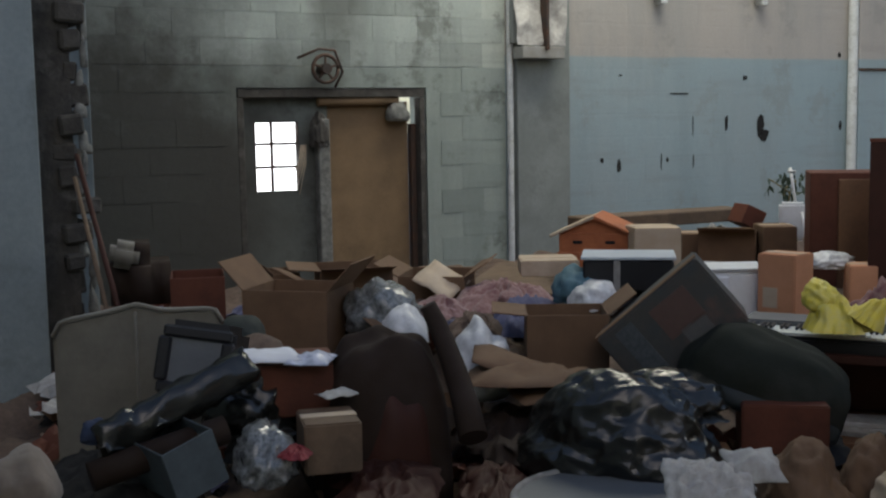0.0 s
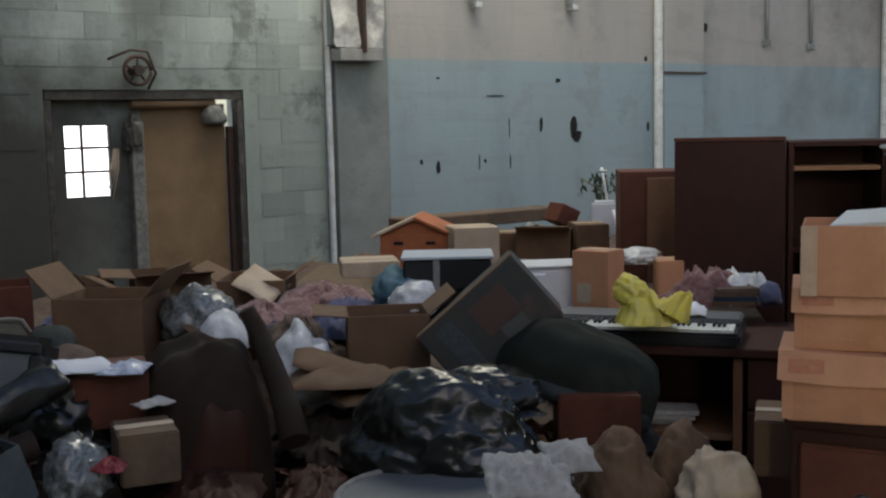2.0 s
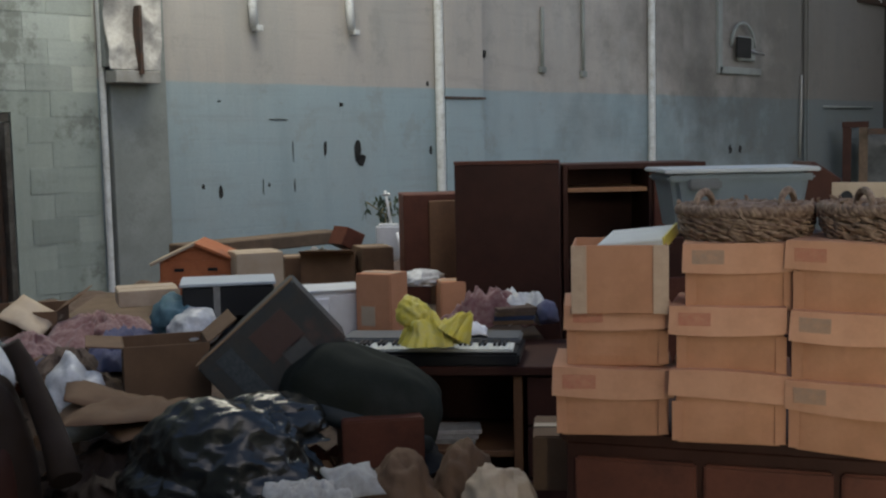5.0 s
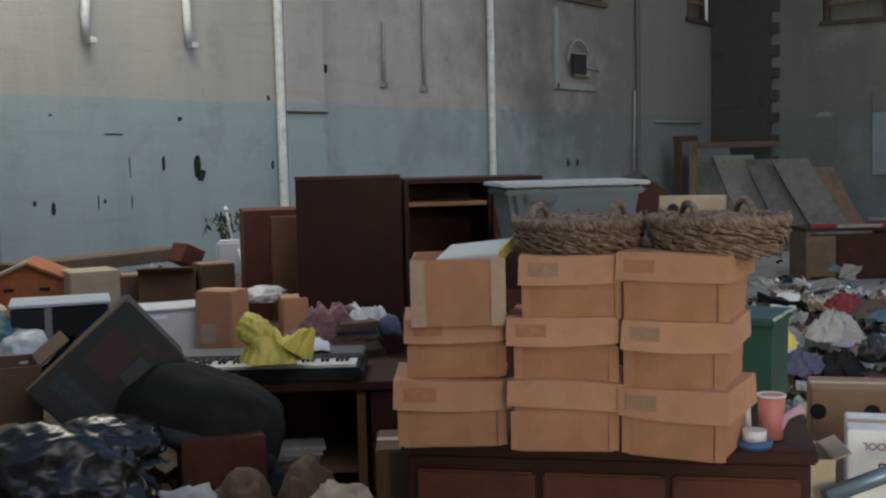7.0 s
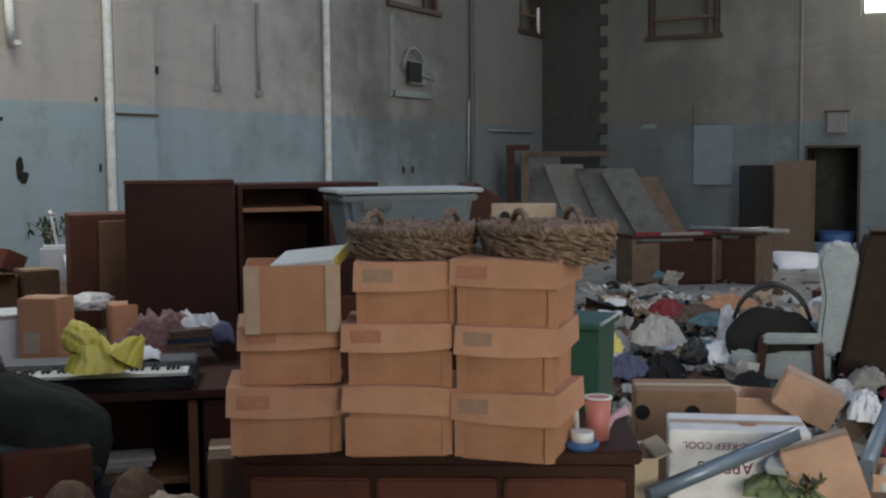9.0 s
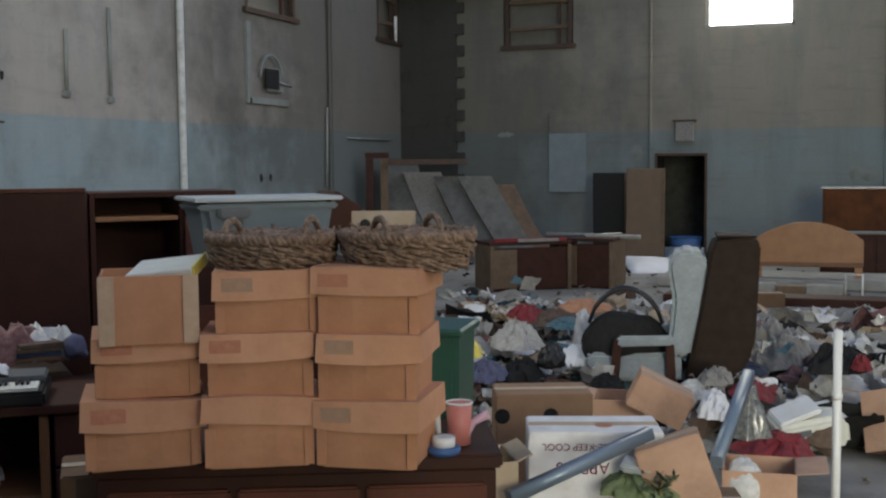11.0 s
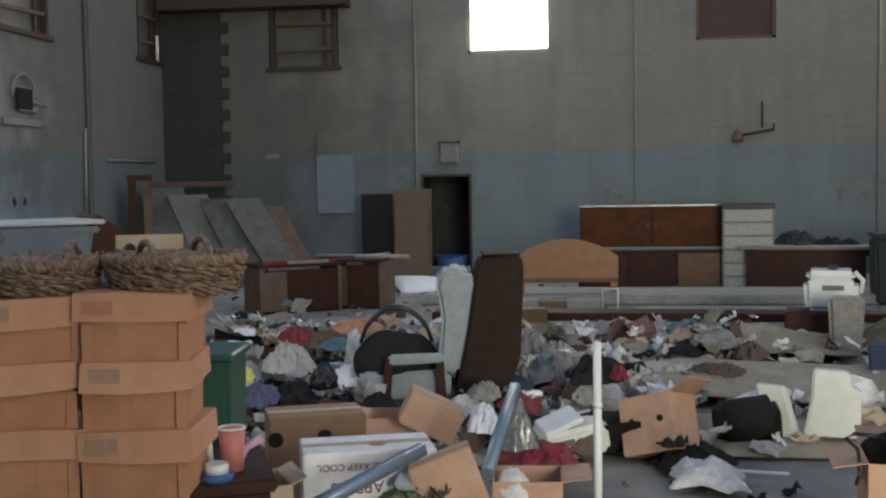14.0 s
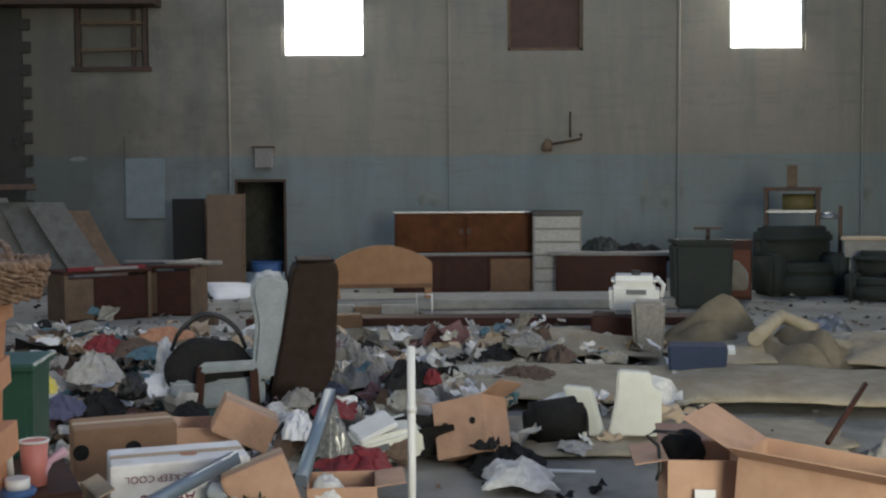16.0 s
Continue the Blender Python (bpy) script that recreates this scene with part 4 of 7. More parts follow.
def sofa_arm(x, y, z, yaw, w, d, h):
    t = thing("armchair", pose(x, y, z, 0, 0, yaw), "dark brown armchair with a worn tan arm, half buried", "armchair")
    soft = bm_box(w, d, h * 0.96, 0.09, 4)
    for f in soft.faces:
        f.smooth = True
    part("backrest", soft, M["leather"], t)
    soft = bm_box(w * 0.5, d * 0.5, h * 0.3, 0.03, 4)
    for f in soft.faces:
        f.smooth = True
    part("arm", soft, M["cream"], t, "worn tan arm", pose(-w * 0.3, -0.1, h * 0.7, 0, 12, 0))


sofa_arm(1.307, 5.497, 0.842, -13.378, 0.274, 0.5, 0.384)
carton(1.424, 4.949, 0.896, -16.06, 0.229, 0.3, 0.215, M["wood_red"], "reddish brown wooden crate on the heap", "", name="wooden_crate")
bag("cushion", 1.487, 4.538, 0.853, -18.144, 0.221, 0.35, 0.137, M["dark_green"], "dark flattened cushion on the heap", "cushion", 5, 0.05)
bag("cushion", 1.469, 4.333, 0.834, -18.734, 0.245, 0.35, 0.099, M["brown_cloth"], "brown flattened cushion on the heap", "cushion", 6, 0.06)


def old_monitor(x, y, z, yaw, w, d, h):
    t = thing("old_monitor", pose(x, y, z, 0, 0, yaw) @ pose(0, 0, 0, -12, 8, 0), "dark old monitor lying tilted with a grey screen", "monitor")
    part("case", bm_box(w, d, h, 0.03, 2), M["black_plastic"], t)
    part("bezel", bm_join(*[bm_box(w * 0.94, 0.03, 0.04, 0.008, at=(0, -d / 2 - 0.012, zz)) for zz in (0.02, h - 0.06)], *[bm_box(0.045, 0.03, h - 0.12, 0.008, at=(s * w * 0.43, -d / 2 - 0.012, 0.06)) for s in (-1, 1)]), M["black_plastic"], t)
    part("screen", bm_box(w * 0.8, 0.01, h * 0.78, 0.003, at=(0, -d / 2 - 0.004, h * 0.1)), M["grey_plastic"], t)


old_monitor(1.11, 3.9, 0.80, -30.0, 0.25, 0.3, 0.27)
t = thing("rolled_mat", Matrix.Identity(4), "long dark rolled mat wrapped in plastic", "roll")
ends = [Vector((0.653, 3.439, 0.79)), Vector((1.147, 3.518, 0.949))]
roll = bm_tube([ends[0].lerp(ends[1], k / 24) for k in range(25)], 0.05, 18, 0.062)
for v in roll.verts:
    v.co += 0.04 * fold(v.co * 9.0, 2, 3) * Vector((0.3, -0.4, 0.85))
part("roll", roll, M["black_bag"], t)
t = thing("rolled_mat", Matrix.Identity(4), "dark brown rolled mat under plastic", "roll")
part("roll", bm_tube([(0.633, 3.392, 0.737), (0.868, 3.391, 0.786), (1.046, 3.393, 0.821)], 0.045, 12), M["leather"], t)
bag("bin_bag", 1.219, 3.705, 0.727, -18.226, 0.3, 0.3, 0.226, M["black_bag"], "torn black bin bag on the heap", "bag", 13, 0.24, 2.2)
carton(0.907, 3.381, 0.681, 9.978, 0.17, 0.28, 0.17, M["crate_blue"], "grey-blue plastic crate tipped on the heap", "", (0, -18), name="plastic_crate")
bag("clear_bag", 1.157, 3.356, 0.663, -19.029, 0.183, 0.3, 0.156, M["clear_bag"], "crumpled clear plastic bag with rubbish", "bag", 21, 0.25, 2.0)
bag("quilted_cushion", 0.442, 3.371, 0.699, -7.469, 0.228, 0.4, 0.162, M["cushion"], "dusty beige padded chair cushion", "cushion", 22, 0.07)
bag("blue_pouch", 0.673, 3.496, 0.815, -10.909, 0.086, 0.12, 0.065, M["navy"], "small dark blue bundle on the heap", "bundle", 23, 0.2)
bag("red_rag", 1.21, 3.231, 0.758, -20.532, 0.075, 0.1, 0.047, M["red"], "small red rag in the heap", "rag", 24, 0.3)
carton(1.366, 3.707, 0.782, -20.232, 0.31, 0.3, 0.176, M["wood_red"], "dark red box holding magazines", "", name="red_box", closed=True)
sheet("magazine", 1.266, 3.636, 0.966, -20.5 + 10, 0.22, 0.2, 0.03, M["paper"], "white magazine lying open on a red box", "magazine", 31, 1.2, 14, edge=0.05)
sheet("magazine", 1.396, 3.556, 0.956, -21.889 - 12, 0.15, 0.18, 0.03, M["gloss_paper"], "glossy silver magazine lying on a red box", "magazine", 33, 1.6, 14, (0, 0), edge=0.05)
carton(1.366, 3.342, 0.673, -14.238, 0.18, 0.22, 0.16, M["wood_old"], "dusty cardboard box with dark tape bands", "", name="taped_box", closed=True)
sheet("paper", 1.44, 3.44, 0.86, -23.426 + 30, 0.12, 0.08, 0.02, M["newsprint"], "crumpled pale paper on the heap", "paper", 35, 2, 10)


def brown_chair_back(x, y, z, yaw, w, d, h):
    t = thing("chair_back", pose(x, y, z, 0, 0, yaw), "dark brown rounded chair back among the rubbish", "chair back")
    part("panel", bm_dome(w * 1.05, d * 3.0, h, 3.0, 22, 3, 0.08), M["leather"], t)
    part("pad", bm_dome(w * 0.7, d * 2.6, h * 0.75, 2.6, 18, 5, 0.1), M["wood_dark"], t, "brown padded panel", pose(0.02, -d * 0.5, 0))


brown_chair_back(1.66, 3.56, 0.42, -14.0, 0.45, 0.1, 0.62)
t = thing("leaning_bolster", Matrix.Identity(4), "long dark bolster leaning in the heap", "bolster")
part("roll", bm_tube([(1.839, 3.553, 1.117), (1.869, 3.537, 1.046), (1.863, 3.426, 0.935), (1.85, 3.319, 0.83), (1.826, 3.218, 0.721)], 0.03, 14, 0.05), M["leather"], t)
carton(1.816, 4.739, 0.746, -42.965, 0.387, 0.35, 0.305, M["card_brown"], "open brown cardboard box on the heap", "lr", seed=2, spread=118)
carton(2.447, 5.588, 0.826, -17.657, 0.376, 0.4, 0.182, M["card_brown"], "open brown cardboard box behind the heap", "fl", seed=4, spread=112)
carton(2.853, 5.392, 0.801, -37.891, 0.35, 0.4, 0.162, M["card_brown"], "cardboard box with splayed flaps", "lr", seed=5, spread=112)
carton(2.175, 5.966, 0.854, -5.029, 0.15, 0.3, 0.107, M["card_brown"], "small cardboard box with a raised flap", "l", seed=6, spread=125)
bag("clear_bag", 2.123, 4.527, 0.851, -25.134, 0.315, 0.4, 0.204, M["clear_bag"], "crumpled clear plastic bag on the heap", "bag", 41, 0.25, 2.0)
bag("white_bag", 2.051, 4.174, 0.814, -26.175, 0.214, 0.3, 0.208, M["white_bag"], "stuffed white plastic bag on the heap", "bag", 42, 0.1, 1.6)
bag("white_bag", 2.279, 3.938, 0.65, -30.063, 0.256, 0.3, 0.312, M["white_bag"], "torn white plastic bag spilling down", "bag", 43, 0.14, 1.5)
bag("bin_bag", 2.108, 4.699, 0.715, -24.162, 0.222, 0.3, 0.238, M["black_bag"], "small black bin bag on the heap", "bag", 44, 0.2, 2)
bag("garment", 2.425, 4.544, 0.908, -28.093, 0.186, 0.3, 0.113, M["pink"], "dusty pink garment in the heap", "clothes", 45, 0.2, 1.8)
bag("garment", 2.974, 4.921, 0.847, -31.147, 0.38, 0.5, 0.192, M["pink"], "heap of patterned red and pink garments", "clothes", 46, 0.22, 2.2)
bag("garment", 2.776, 4.397, 0.828, -32.268, 0.271, 0.4, 0.225, M["blue_cloth"], "blue garments in the heap", "clothes", 47, 0.2, 2.0)
bag("garment", 2.453, 4.3, 0.843, -29.711, 0.19, 0.3, 0.145, M["brown_cloth"], "brown red garments in the heap", "clothes", 48, 0.22, 2.0)
bag("teal_bag", 2.996, 4.311, 0.924, -34.804, 0.209, 0.3, 0.159, M["teal"], "teal plastic bag on the heap", "bag", 49, 0.2, 2.0)
bag("white_bag", 2.947, 4.101, 0.908, -35.71, 0.236, 0.3, 0.146, M["white_bag"], "tied white plastic bag on the heap", "bag", 50, 0.12, 1.6)
carton(3.386, 5.134, 0.943, -28.41, 0.305, 0.3, 0.083, M["card_pale"], "flat pale cardboard box on the heap", "", closed=True)
carton(2.674, 3.926, 0.721, -30.271, 0.332, 0.3, 0.254, M["card_brown"], "open brown cardboard box with worn flaps", "lr", seed=8, spread=108)
sheet("cardboard_sheet", 2.293, 3.638, 0.762, -32.296, 0.45, 0.3, 0.06, M["card_brown"], "crumpled sheet of brown cardboard", "cardboard", 51, 2.0, 16)
t = thing("black_case", pose(3.216, 4.213, 0.99, 0, 0, -37.361), "flat black case with a pale edge", "case")
part("body", bm_box(0.4, 0.3, 0.14, 0.01), M["black_plastic"], t)
part("lid_edge", bm_box(0.42, 0.31, 0.014, 0.003, at=(0, 0, 0.141)), M["tote_lid"], t, "pale grey edge")
part("strap", bm_box(0.03, 0.012, 0.14, 0.002, at=(-0.05, -0.156, 0)), M["grey_cloth"], t)


def printed_box(m, w, d, h):
    t = thing("printed_box", m, "dark printed cardboard box tipped on its corner", "box")
    part("body", bm_box(w, d, h, 0.008, 2), M["print_dark"], t)
    part("printed_patch", bm_box(w * 0.34, 0.004, h * 0.45, 0, at=(w * 0.12, -d / 2 - 0.003, h * 0.4)), M["print_red"], t, "faded red print")
    part("printed_patch", bm_box(w * 0.22, 0.004, h * 0.4, 0, at=(w * 0.16, -d / 2 - 0.003, h * -0.0 + 0.01)), M["print_grey"], t, "faded grey print")
    part("printed_patch", bm_box(w * 0.16, 0.004, h * 0.8, 0, at=(-w * 0.28, -d / 2 - 0.003, h * 0.1)), M["print_teal"], t, "faded blue print")
    part("edge_tape", bm_box(w * 1.01, d * 0.3, 0.004, 0, at=(0, -d * 0.3, h + 0.001)), M["card_brown"], t, "torn brown edge")


printed_box(pose(2.894, 3.511, 0.951, 0, 0, -39.494) @ pose(0, 0, 0, 0, -41, 0) @ pose(0, 0, -0.155), 0.49, 0.26, 0.31)


def big_case(m, w, d, h):
    t = thing("suitcase", m, "large dark green canvas suitcase lying on the heap", "suitcase")
    part("shell", bm_dome(w, d, h, 3.2, 28, 4, 0.09), M["case_green"], t)
    part("side_panel", bm_dome(w * 0.9, d * 1.06, h * 0.4, 3.0, 20, 6, 0.03), M["case_teal"], t, "black teal lower panel", pose(0.03, -0.01, 0))


big_case(pose(3.035, 3.185, 0.69, 0, 0, -43.765) @ pose(0, 0, 0, 0, 21, 0), 0.62, 0.48, 0.26)
carton(2.99, 3.02, 0.577, -38.293, 0.297, 0.3, 0.176, M["wood_red"], "red and brown flat carton under the suitcase", "", closed=True)


def round_tub(x, y, z):
    t = thing("round_tub", pose(x, y, z), "round grey plastic tub with a pale rim", "tub")
    part("wall", bm_cyl(0.25, 0.16, 0.32, 28), M["grey_plastic"], t)
    part("rim", bm_tube([(0.32 * math.cos(a), 0.32 * math.sin(a), 0.16) for a in (math.tau * k / 28 for k in range(29))], 0.012, 8), M["grey_cloth"], t)


round_tub(2.094, 2.799, 0.429)
bag("bin_bag", 2.39, 3.152, 0.447, -36.727, 0.776, 0.62, 0.448, M["black_bag"], "large shiny black bin bag on a tub", "bag", 61, 0.085, 1.9, level=6)
bag("bin_bag", 2.56, 3.166, 0.723, -38.526, 0.426, 0.35, 0.158, M["black_bag"], "slumped black bin bag on the heap", "bag", 62, 0.12, 1.6, level=5)
sheet("white_paper_wad", 2.229, 2.538, 0.661, -41.054 + 8, 0.27, 0.2, 0.06, M["newsprint"], "crumpled white paper and plastic", "paper", 63, 4.5, 30, (22, 6))
sheet("paper", 2.404, 2.542, 0.695, -43.112 + 20, 0.16, 0.14, 0.05, M["newsprint"], "white crumpled sheet by the tub", "paper", 64, 1.6, 12, (25, 0))
bag("paper_bag", 2.63, 2.546, 0.403, -45.446, 0.316, 0.32, 0.335, M["card_brown"], "crumpled brown paper bag on the heap", "bag", 65, 0.12, 1.9, level=5)
bag("plastic_bag", 2.907, 2.527, 0.386, -48.532, 0.266, 0.3, 0.333, M["card_brown"], "dusty clear plastic bag with tan rubbish", "bag", 66, 0.13, 1.9, level=5)
bag("plastic_bag", 2.83, 2.309, 0.462, -50.301, 0.259, 0.3, 0.251, M["card_pale"], "dusty tan plastic bag of rubbish", "bag", 67, 0.13, 1.9, level=5)
carton(3.273, 2.393, 0.543, -53.385, 0.188, 0.3, 0.192, M["card_brown"], "brown cardboard carton on the floor", "", closed=True)


# ---- desk with the music keyboard, and what stands on the tables behind ----
def desk(x, y, yaw, w, d, h):
    t = thing("desk", pose(x, y, 0, 0, 0, yaw), "dark brown wooden desk with an open shelf", "desk")
    part("top", bm_box(w, d, 0.04, 0.005, at=(0, 0, h - 0.04)), M["wood_dark"], t)
    part("side_panel", bm_box(0.04, d - 0.06, h - 0.045, 0.003, at=(-w / 2 + 0.04, 0, 0)), M["wood_mid"], t)
    part("side_panel", bm_box(0.04, d - 0.06, h - 0.045, 0.003, at=(w * 0.12, 0, 0)), M["wood_mid"], t, "mid brown upright")
    part("shelf", bm_box(w * 0.56, d - 0.1, 0.03, 0.003, at=(-w * 0.17, 0, h * 0.45)), M["wood_mid"], t)
    part("back_panel", bm_box(w - 0.1, 0.015, h - 0.05, 0, at=(0, d / 2 - 0.03, 0)), M["wood_dark"], t)
    for k in range(3):
        dr = part("drawer", bm_box(w * 0.32, d - 0.08, h * 0.29, 0.006, at=(w * 0.31, -0.02, 0.03 + k * h * 0.305)), M["wood_dark"], t)
        part("knob", bm_cyl(0.014, 0.03, seg=10, at=(w * 0.42, -d / 2 - 0.0, 0.03 + (k + 0.5) * h * 0.305), turn=(90, 0, 0)), M["steel"], dr, "small steel knob")
    for k in range(3):
        bk = thing("book", pose(x, y, 0, 0, 0, yaw) @ pose(-0.15 + 0.01 * k, -0.12, h * 0.45 + 0.032 + 0.022 * k, 0, 0, 4 * k), "grey book lying on the desk shelf", "book", "books on the desk shelf")
        part("cover", bm_box(0.22, 0.16, 0.02, 0.002), M["newsprint"] if k else M["grey_cloth"], bk)


DX, DY = 4.1, 3.441
desk(DX, DY, -49.693 - 4, 1.35, 0.7, 0.76)


def music_keyboard(x, y, z, yaw, w, d, h):
    t = thing("music_keyboard", pose(x, y, z, 0, 0, yaw), "dusty black electric keyboard lying on the desk", "keyboard")
    part("body", bm_box(w, d, 0.06, 0.012, 2), M["black_plastic"], t)
    part("control_panel", bm_box(w * 0.98, d * 0.5, 0.03, 0.008, 2, at=(0, d * 0.22, 0.061)), M["grey_plastic"], t)
    n = 36
    for k in range(n):
        kx = (k + 0.5) / n - 0.5
        part("white_key", bm_box(w * 0.93 / n * 0.94, d * 0.36, 0.014, 0.001, at=(kx * w * 0.93, -d * 0.28, 0.061)), M["foam"], t)
    for k in range(n - 1):
        if k % 7 not in (2, 6):
            part("black_key", bm_box(w * 0.5 / n, d * 0.2, 0.012, 0.001, at=(((k + 1) / n - 0.5) * w * 0.93, -d * 0.2, 0.076)), M["black_plastic"], t)


KX, KY = 3.85, 3.558
music_keyboard(KX, KY, 0.762, -46.907 - 8, 0.84, 0.44, 0.07)
t = thing("yellow_bag", pose(3.678, 3.388, 0.868, 0, 0, -47.047), "knotted yellow plastic carrier bag on the keyboard", "bag")
part("body", bm_mound(0.28, 0.22, 0.12, 71, 40, 1.8, 0.6), M["yellow_bag"], t)
part("handle_loop", bm_mound(0.16, 0.12, 0.1, 74, 26, 1.6, 0.7), M["yellow_bag"], t, "limp yellow carrying loop", pose(0.1, -0.06, 0.04, 20, 25, 40))
part("knot", bm_bag(0.14, 0.12, 0.12, 72, 0.2, 4, 2.0), M["yellow_bag"], t, "bunched yellow knot", pose(-0.065, 0.02, 0.085, 0, -18, 0))
sheet("white_paper_wad", 3.98, 3.46, 0.842, -48.4, 0.2, 0.14, 0.06, M["paper"], "crumpled white paper beside the yellow bag", "paper", 73, 2.2, 16)


def white_appliance(x, y, z, yaw, w, d, h):
    t = thing("white_appliance", pose(x, y, z, 0, 0, yaw), "white plastic appliance like a bread bin", "appliance")
    part("body", bm_box(w, d, h, 0.02, 2), M["white_plastic"], t)
    part("door", bm_box(w * 0.42, 0.03, h * 0.82, 0.008, at=(-w * 0.28, -d / 2 - 0.012, 0.02)), M["white_card"], t)
    part("lid", bm_box(w * 1.02, d * 1.02, 0.012, 0.004, at=(0, 0, h)), M["white_plastic"], t)


white_appliance(4.052, 4.476, 0.741, -29.859, 0.349, 0.28, 0.25)
t = carton(4.152, 4.177, 0.741, -74.522, 0.206, 0.18, 0.345, M["card"], "orange-brown carton with a pale label", "", closed=True)
part("label", bm_box(0.08, 0.003, 0.1, 0, at=(-0.03, -0.092, 0.08)), M["card_pale"], t, "pale paper label")
carton(4.773, 4.265, 0.741, -37.94, 0.138, 0.2, 0.236, M["card"], "small orange carton on the table", "", closed=True)
sheet("clear_bag", 4.42, 3.72, 0.762, -49.889, 0.42, 0.3, 0.2, M["pink"], "pinkish plastic sheeting in a heap", "bag", 75, 2.0, 30, edge=0.4)
sheet("white_bag", 4.60, 3.60, 0.79, -51.753, 0.3, 0.26, 0.16, M["white_bag"], "white plastic bag on the desk", "bag", 76, 2.2, 26, edge=0.4)
bag("white_bag", 4.777, 4.483, 0.935, -46.545, 0.235, 0.3, 0.086, M["white_bag"], "crumpled pale plastic on the table", "bag", 77, 0.2, 2)
for k in range(4):
    b0 = thing("book", pose(4.455, 3.561, 0.844, 0, 0, -51.074 + 6 * k) @ pose(0, 0, 0.021 * k), "dusty hardback book in a stack", "book", "stack of books on the desk")
    part("cover", bm_box(0.2, 0.15, 0.02, 0.002), (M["card_brown"], M["navy"], M["wood_old"], M["brown_cloth"])[k], b0)
bag("purple_box", 4.561, 3.426, 0.841, -52.779, 0.12, 0.2, 0.124, M["blue_cloth"], "dark purple pouch on the desk", "pouch", 78, 0.06)
bag("yellow_cloth", 4.098, 3.481, 0.762, -49.324, 0.142, 0.15, 0.198, M["green_leaf"], "yellow green cloth on the desk", "cloth", 79, 0.2)


def table(x, y, yaw, w, d, h, label):
    t = thing("table", pose(x, y, 0, 0, 0, yaw), label, "table")
    part("top", bm_box(w, d, 0.04, 0.005, at=(0, 0, h - 0.04)), M["wood_old"], t)
    for sx in (-1, 1):
        for sy in (-1, 1):
            part("leg", bm_box(0.06, 0.06, h - 0.041, 0.004, at=(sx * (w / 2 - 0.06), sy * (d / 2 - 0.06), 0)), M["wood_old"], t)


TX, TY = 4.997, 5.726
table(TX, TY, -41.113, 3.0, 1.5, 0.72, "long old wooden table covered with boxes and junk")
T2X, T2Y = 4.35, 4.276
table(T2X, T2Y, -45.224, 1.5, 0.8, 0.74, "old wooden table behind the desk")


def bee_house(x, y, z, yaw, w, d, h):
    t = thing("wooden_hive", pose(x, y, z, 0, 0, yaw), "orange stained wooden hive with a pitched roof", "hive")
    part("body", bm_box(w * 0.86, d, h * 0.66, 0.004), M["hive"], t)
    part("band", bm_box(w * 0.9, d * 1.03, 0.03, 0.003, at=(0, 0, h * 0.34)), M["hive"], t)
    for s in (-1, 1):
        part("roof_board", bm_box(w * 0.6, d * 1.15, 0.02, 0.003), M["card_pale"] if s < 0 else M["hive"], t, "pitched roof board", pose(s * w * 0.255, 0, h * 0.74, 0, s * 24, 0))
    part("gable", bm_panel([(-w * 0.43, 0), (0, h * 0.24), (w * 0.43, 0)][::-1], d * 0.98), M["hive"], t, "", pose(0, -d * 0.49, h * 0.662))
    for k in (-1, 1):
        part("entrance", bm_box(0.06, 0.006, 0.02, 0, at=(k * w * 0.2, -d / 2 - 0.003, h * 0.52)), M["dark_cloth"], t, "dark slot")


bee_house(4.456, 6.157, 0.721, -43.899, 0.522, 0.4, 0.469)
carton(4.58, 5.748, 0.721, -26.553, 0.292, 0.3, 0.363, M["card_pale"], "pale cardboard box on the table", "", closed=True)
carton(5.268, 5.82, 0.721, -46.152, 0.364, 0.3, 0.296, M["card_brown"], "brown cardboard box on the table", "f", seed=3)
carton(5.483, 5.618, 0.721, -30.309, 0.217, 0.3, 0.328, M["card_brown"], "tall brown cardboard box on the table", "", closed=True)
carton(5.214, 6.133, 0.721, -37.372, 0.13, 0.3, 0.257, M["card_brown"], "small brown cardboard box on the table", "", closed=True)
t = thing("black_pot", pose(4.694, 5.394, 0.721), "black plastic pot lying with a pale rim", "pot")
part("pot", bm_cyl(0.075, 0.15, 0.085, 20), M["black_plastic"], t)
part("rim", bm_tube([(0.085 * math.cos(a), 0.085 * math.sin(a), 0.15) for a in (math.tau * k / 20 for k in range(21))], 0.008, 6), M["grey_cloth"], t)
bag("dark_sack", 5.626, 6.305, 0.721, -41.744, 0.465, 0.5, 0.413, M["dark_green"], "heap of dark green sacking", "sack", 81, 0.2, 2)
bag("dark_sack", 5.713, 6.428, 0.721, -41.633, 0.234, 0.4, 0.45, M["grey_cloth"], "grey sack on a heap", "sack", 82, 0.15, 2)
t = thing("wooden_crate", pose(5.71, 6.16, 0.991, 0, 0, -42.844 + 30) @ pose(0, 0, 0, 0, 25, 0), "small reddish crate tilted on sacks", "crate")
part("body", bm_box(0.16, 0.2, 0.14, 0.004), M["wood_red"], t)
t = thing("white_canister", pose(5.88, 5.858, 0.905, 0, 0, -45.119), "white plastic water canister with a hose", "canister")
part("body", bm_box(0.18, 0.14, 0.26, 0.02, 2), M["white_plastic"], t)
part("hose", bm_tube([(0.06, -0.08, 0.2), (0.09, -0.1, 0.05), (0.12, -0.1, -0.08), (0.16, -0.1, 0.03), (0.19, -0.1, -0.08)], 0.009, 6), M["white_plastic"], t)
part("stick", bm_tube([(0.02, 0, 0.25), (-0.02, 0, 0.5)], 0.01, 6), M["white_plastic"], t, "white stick")
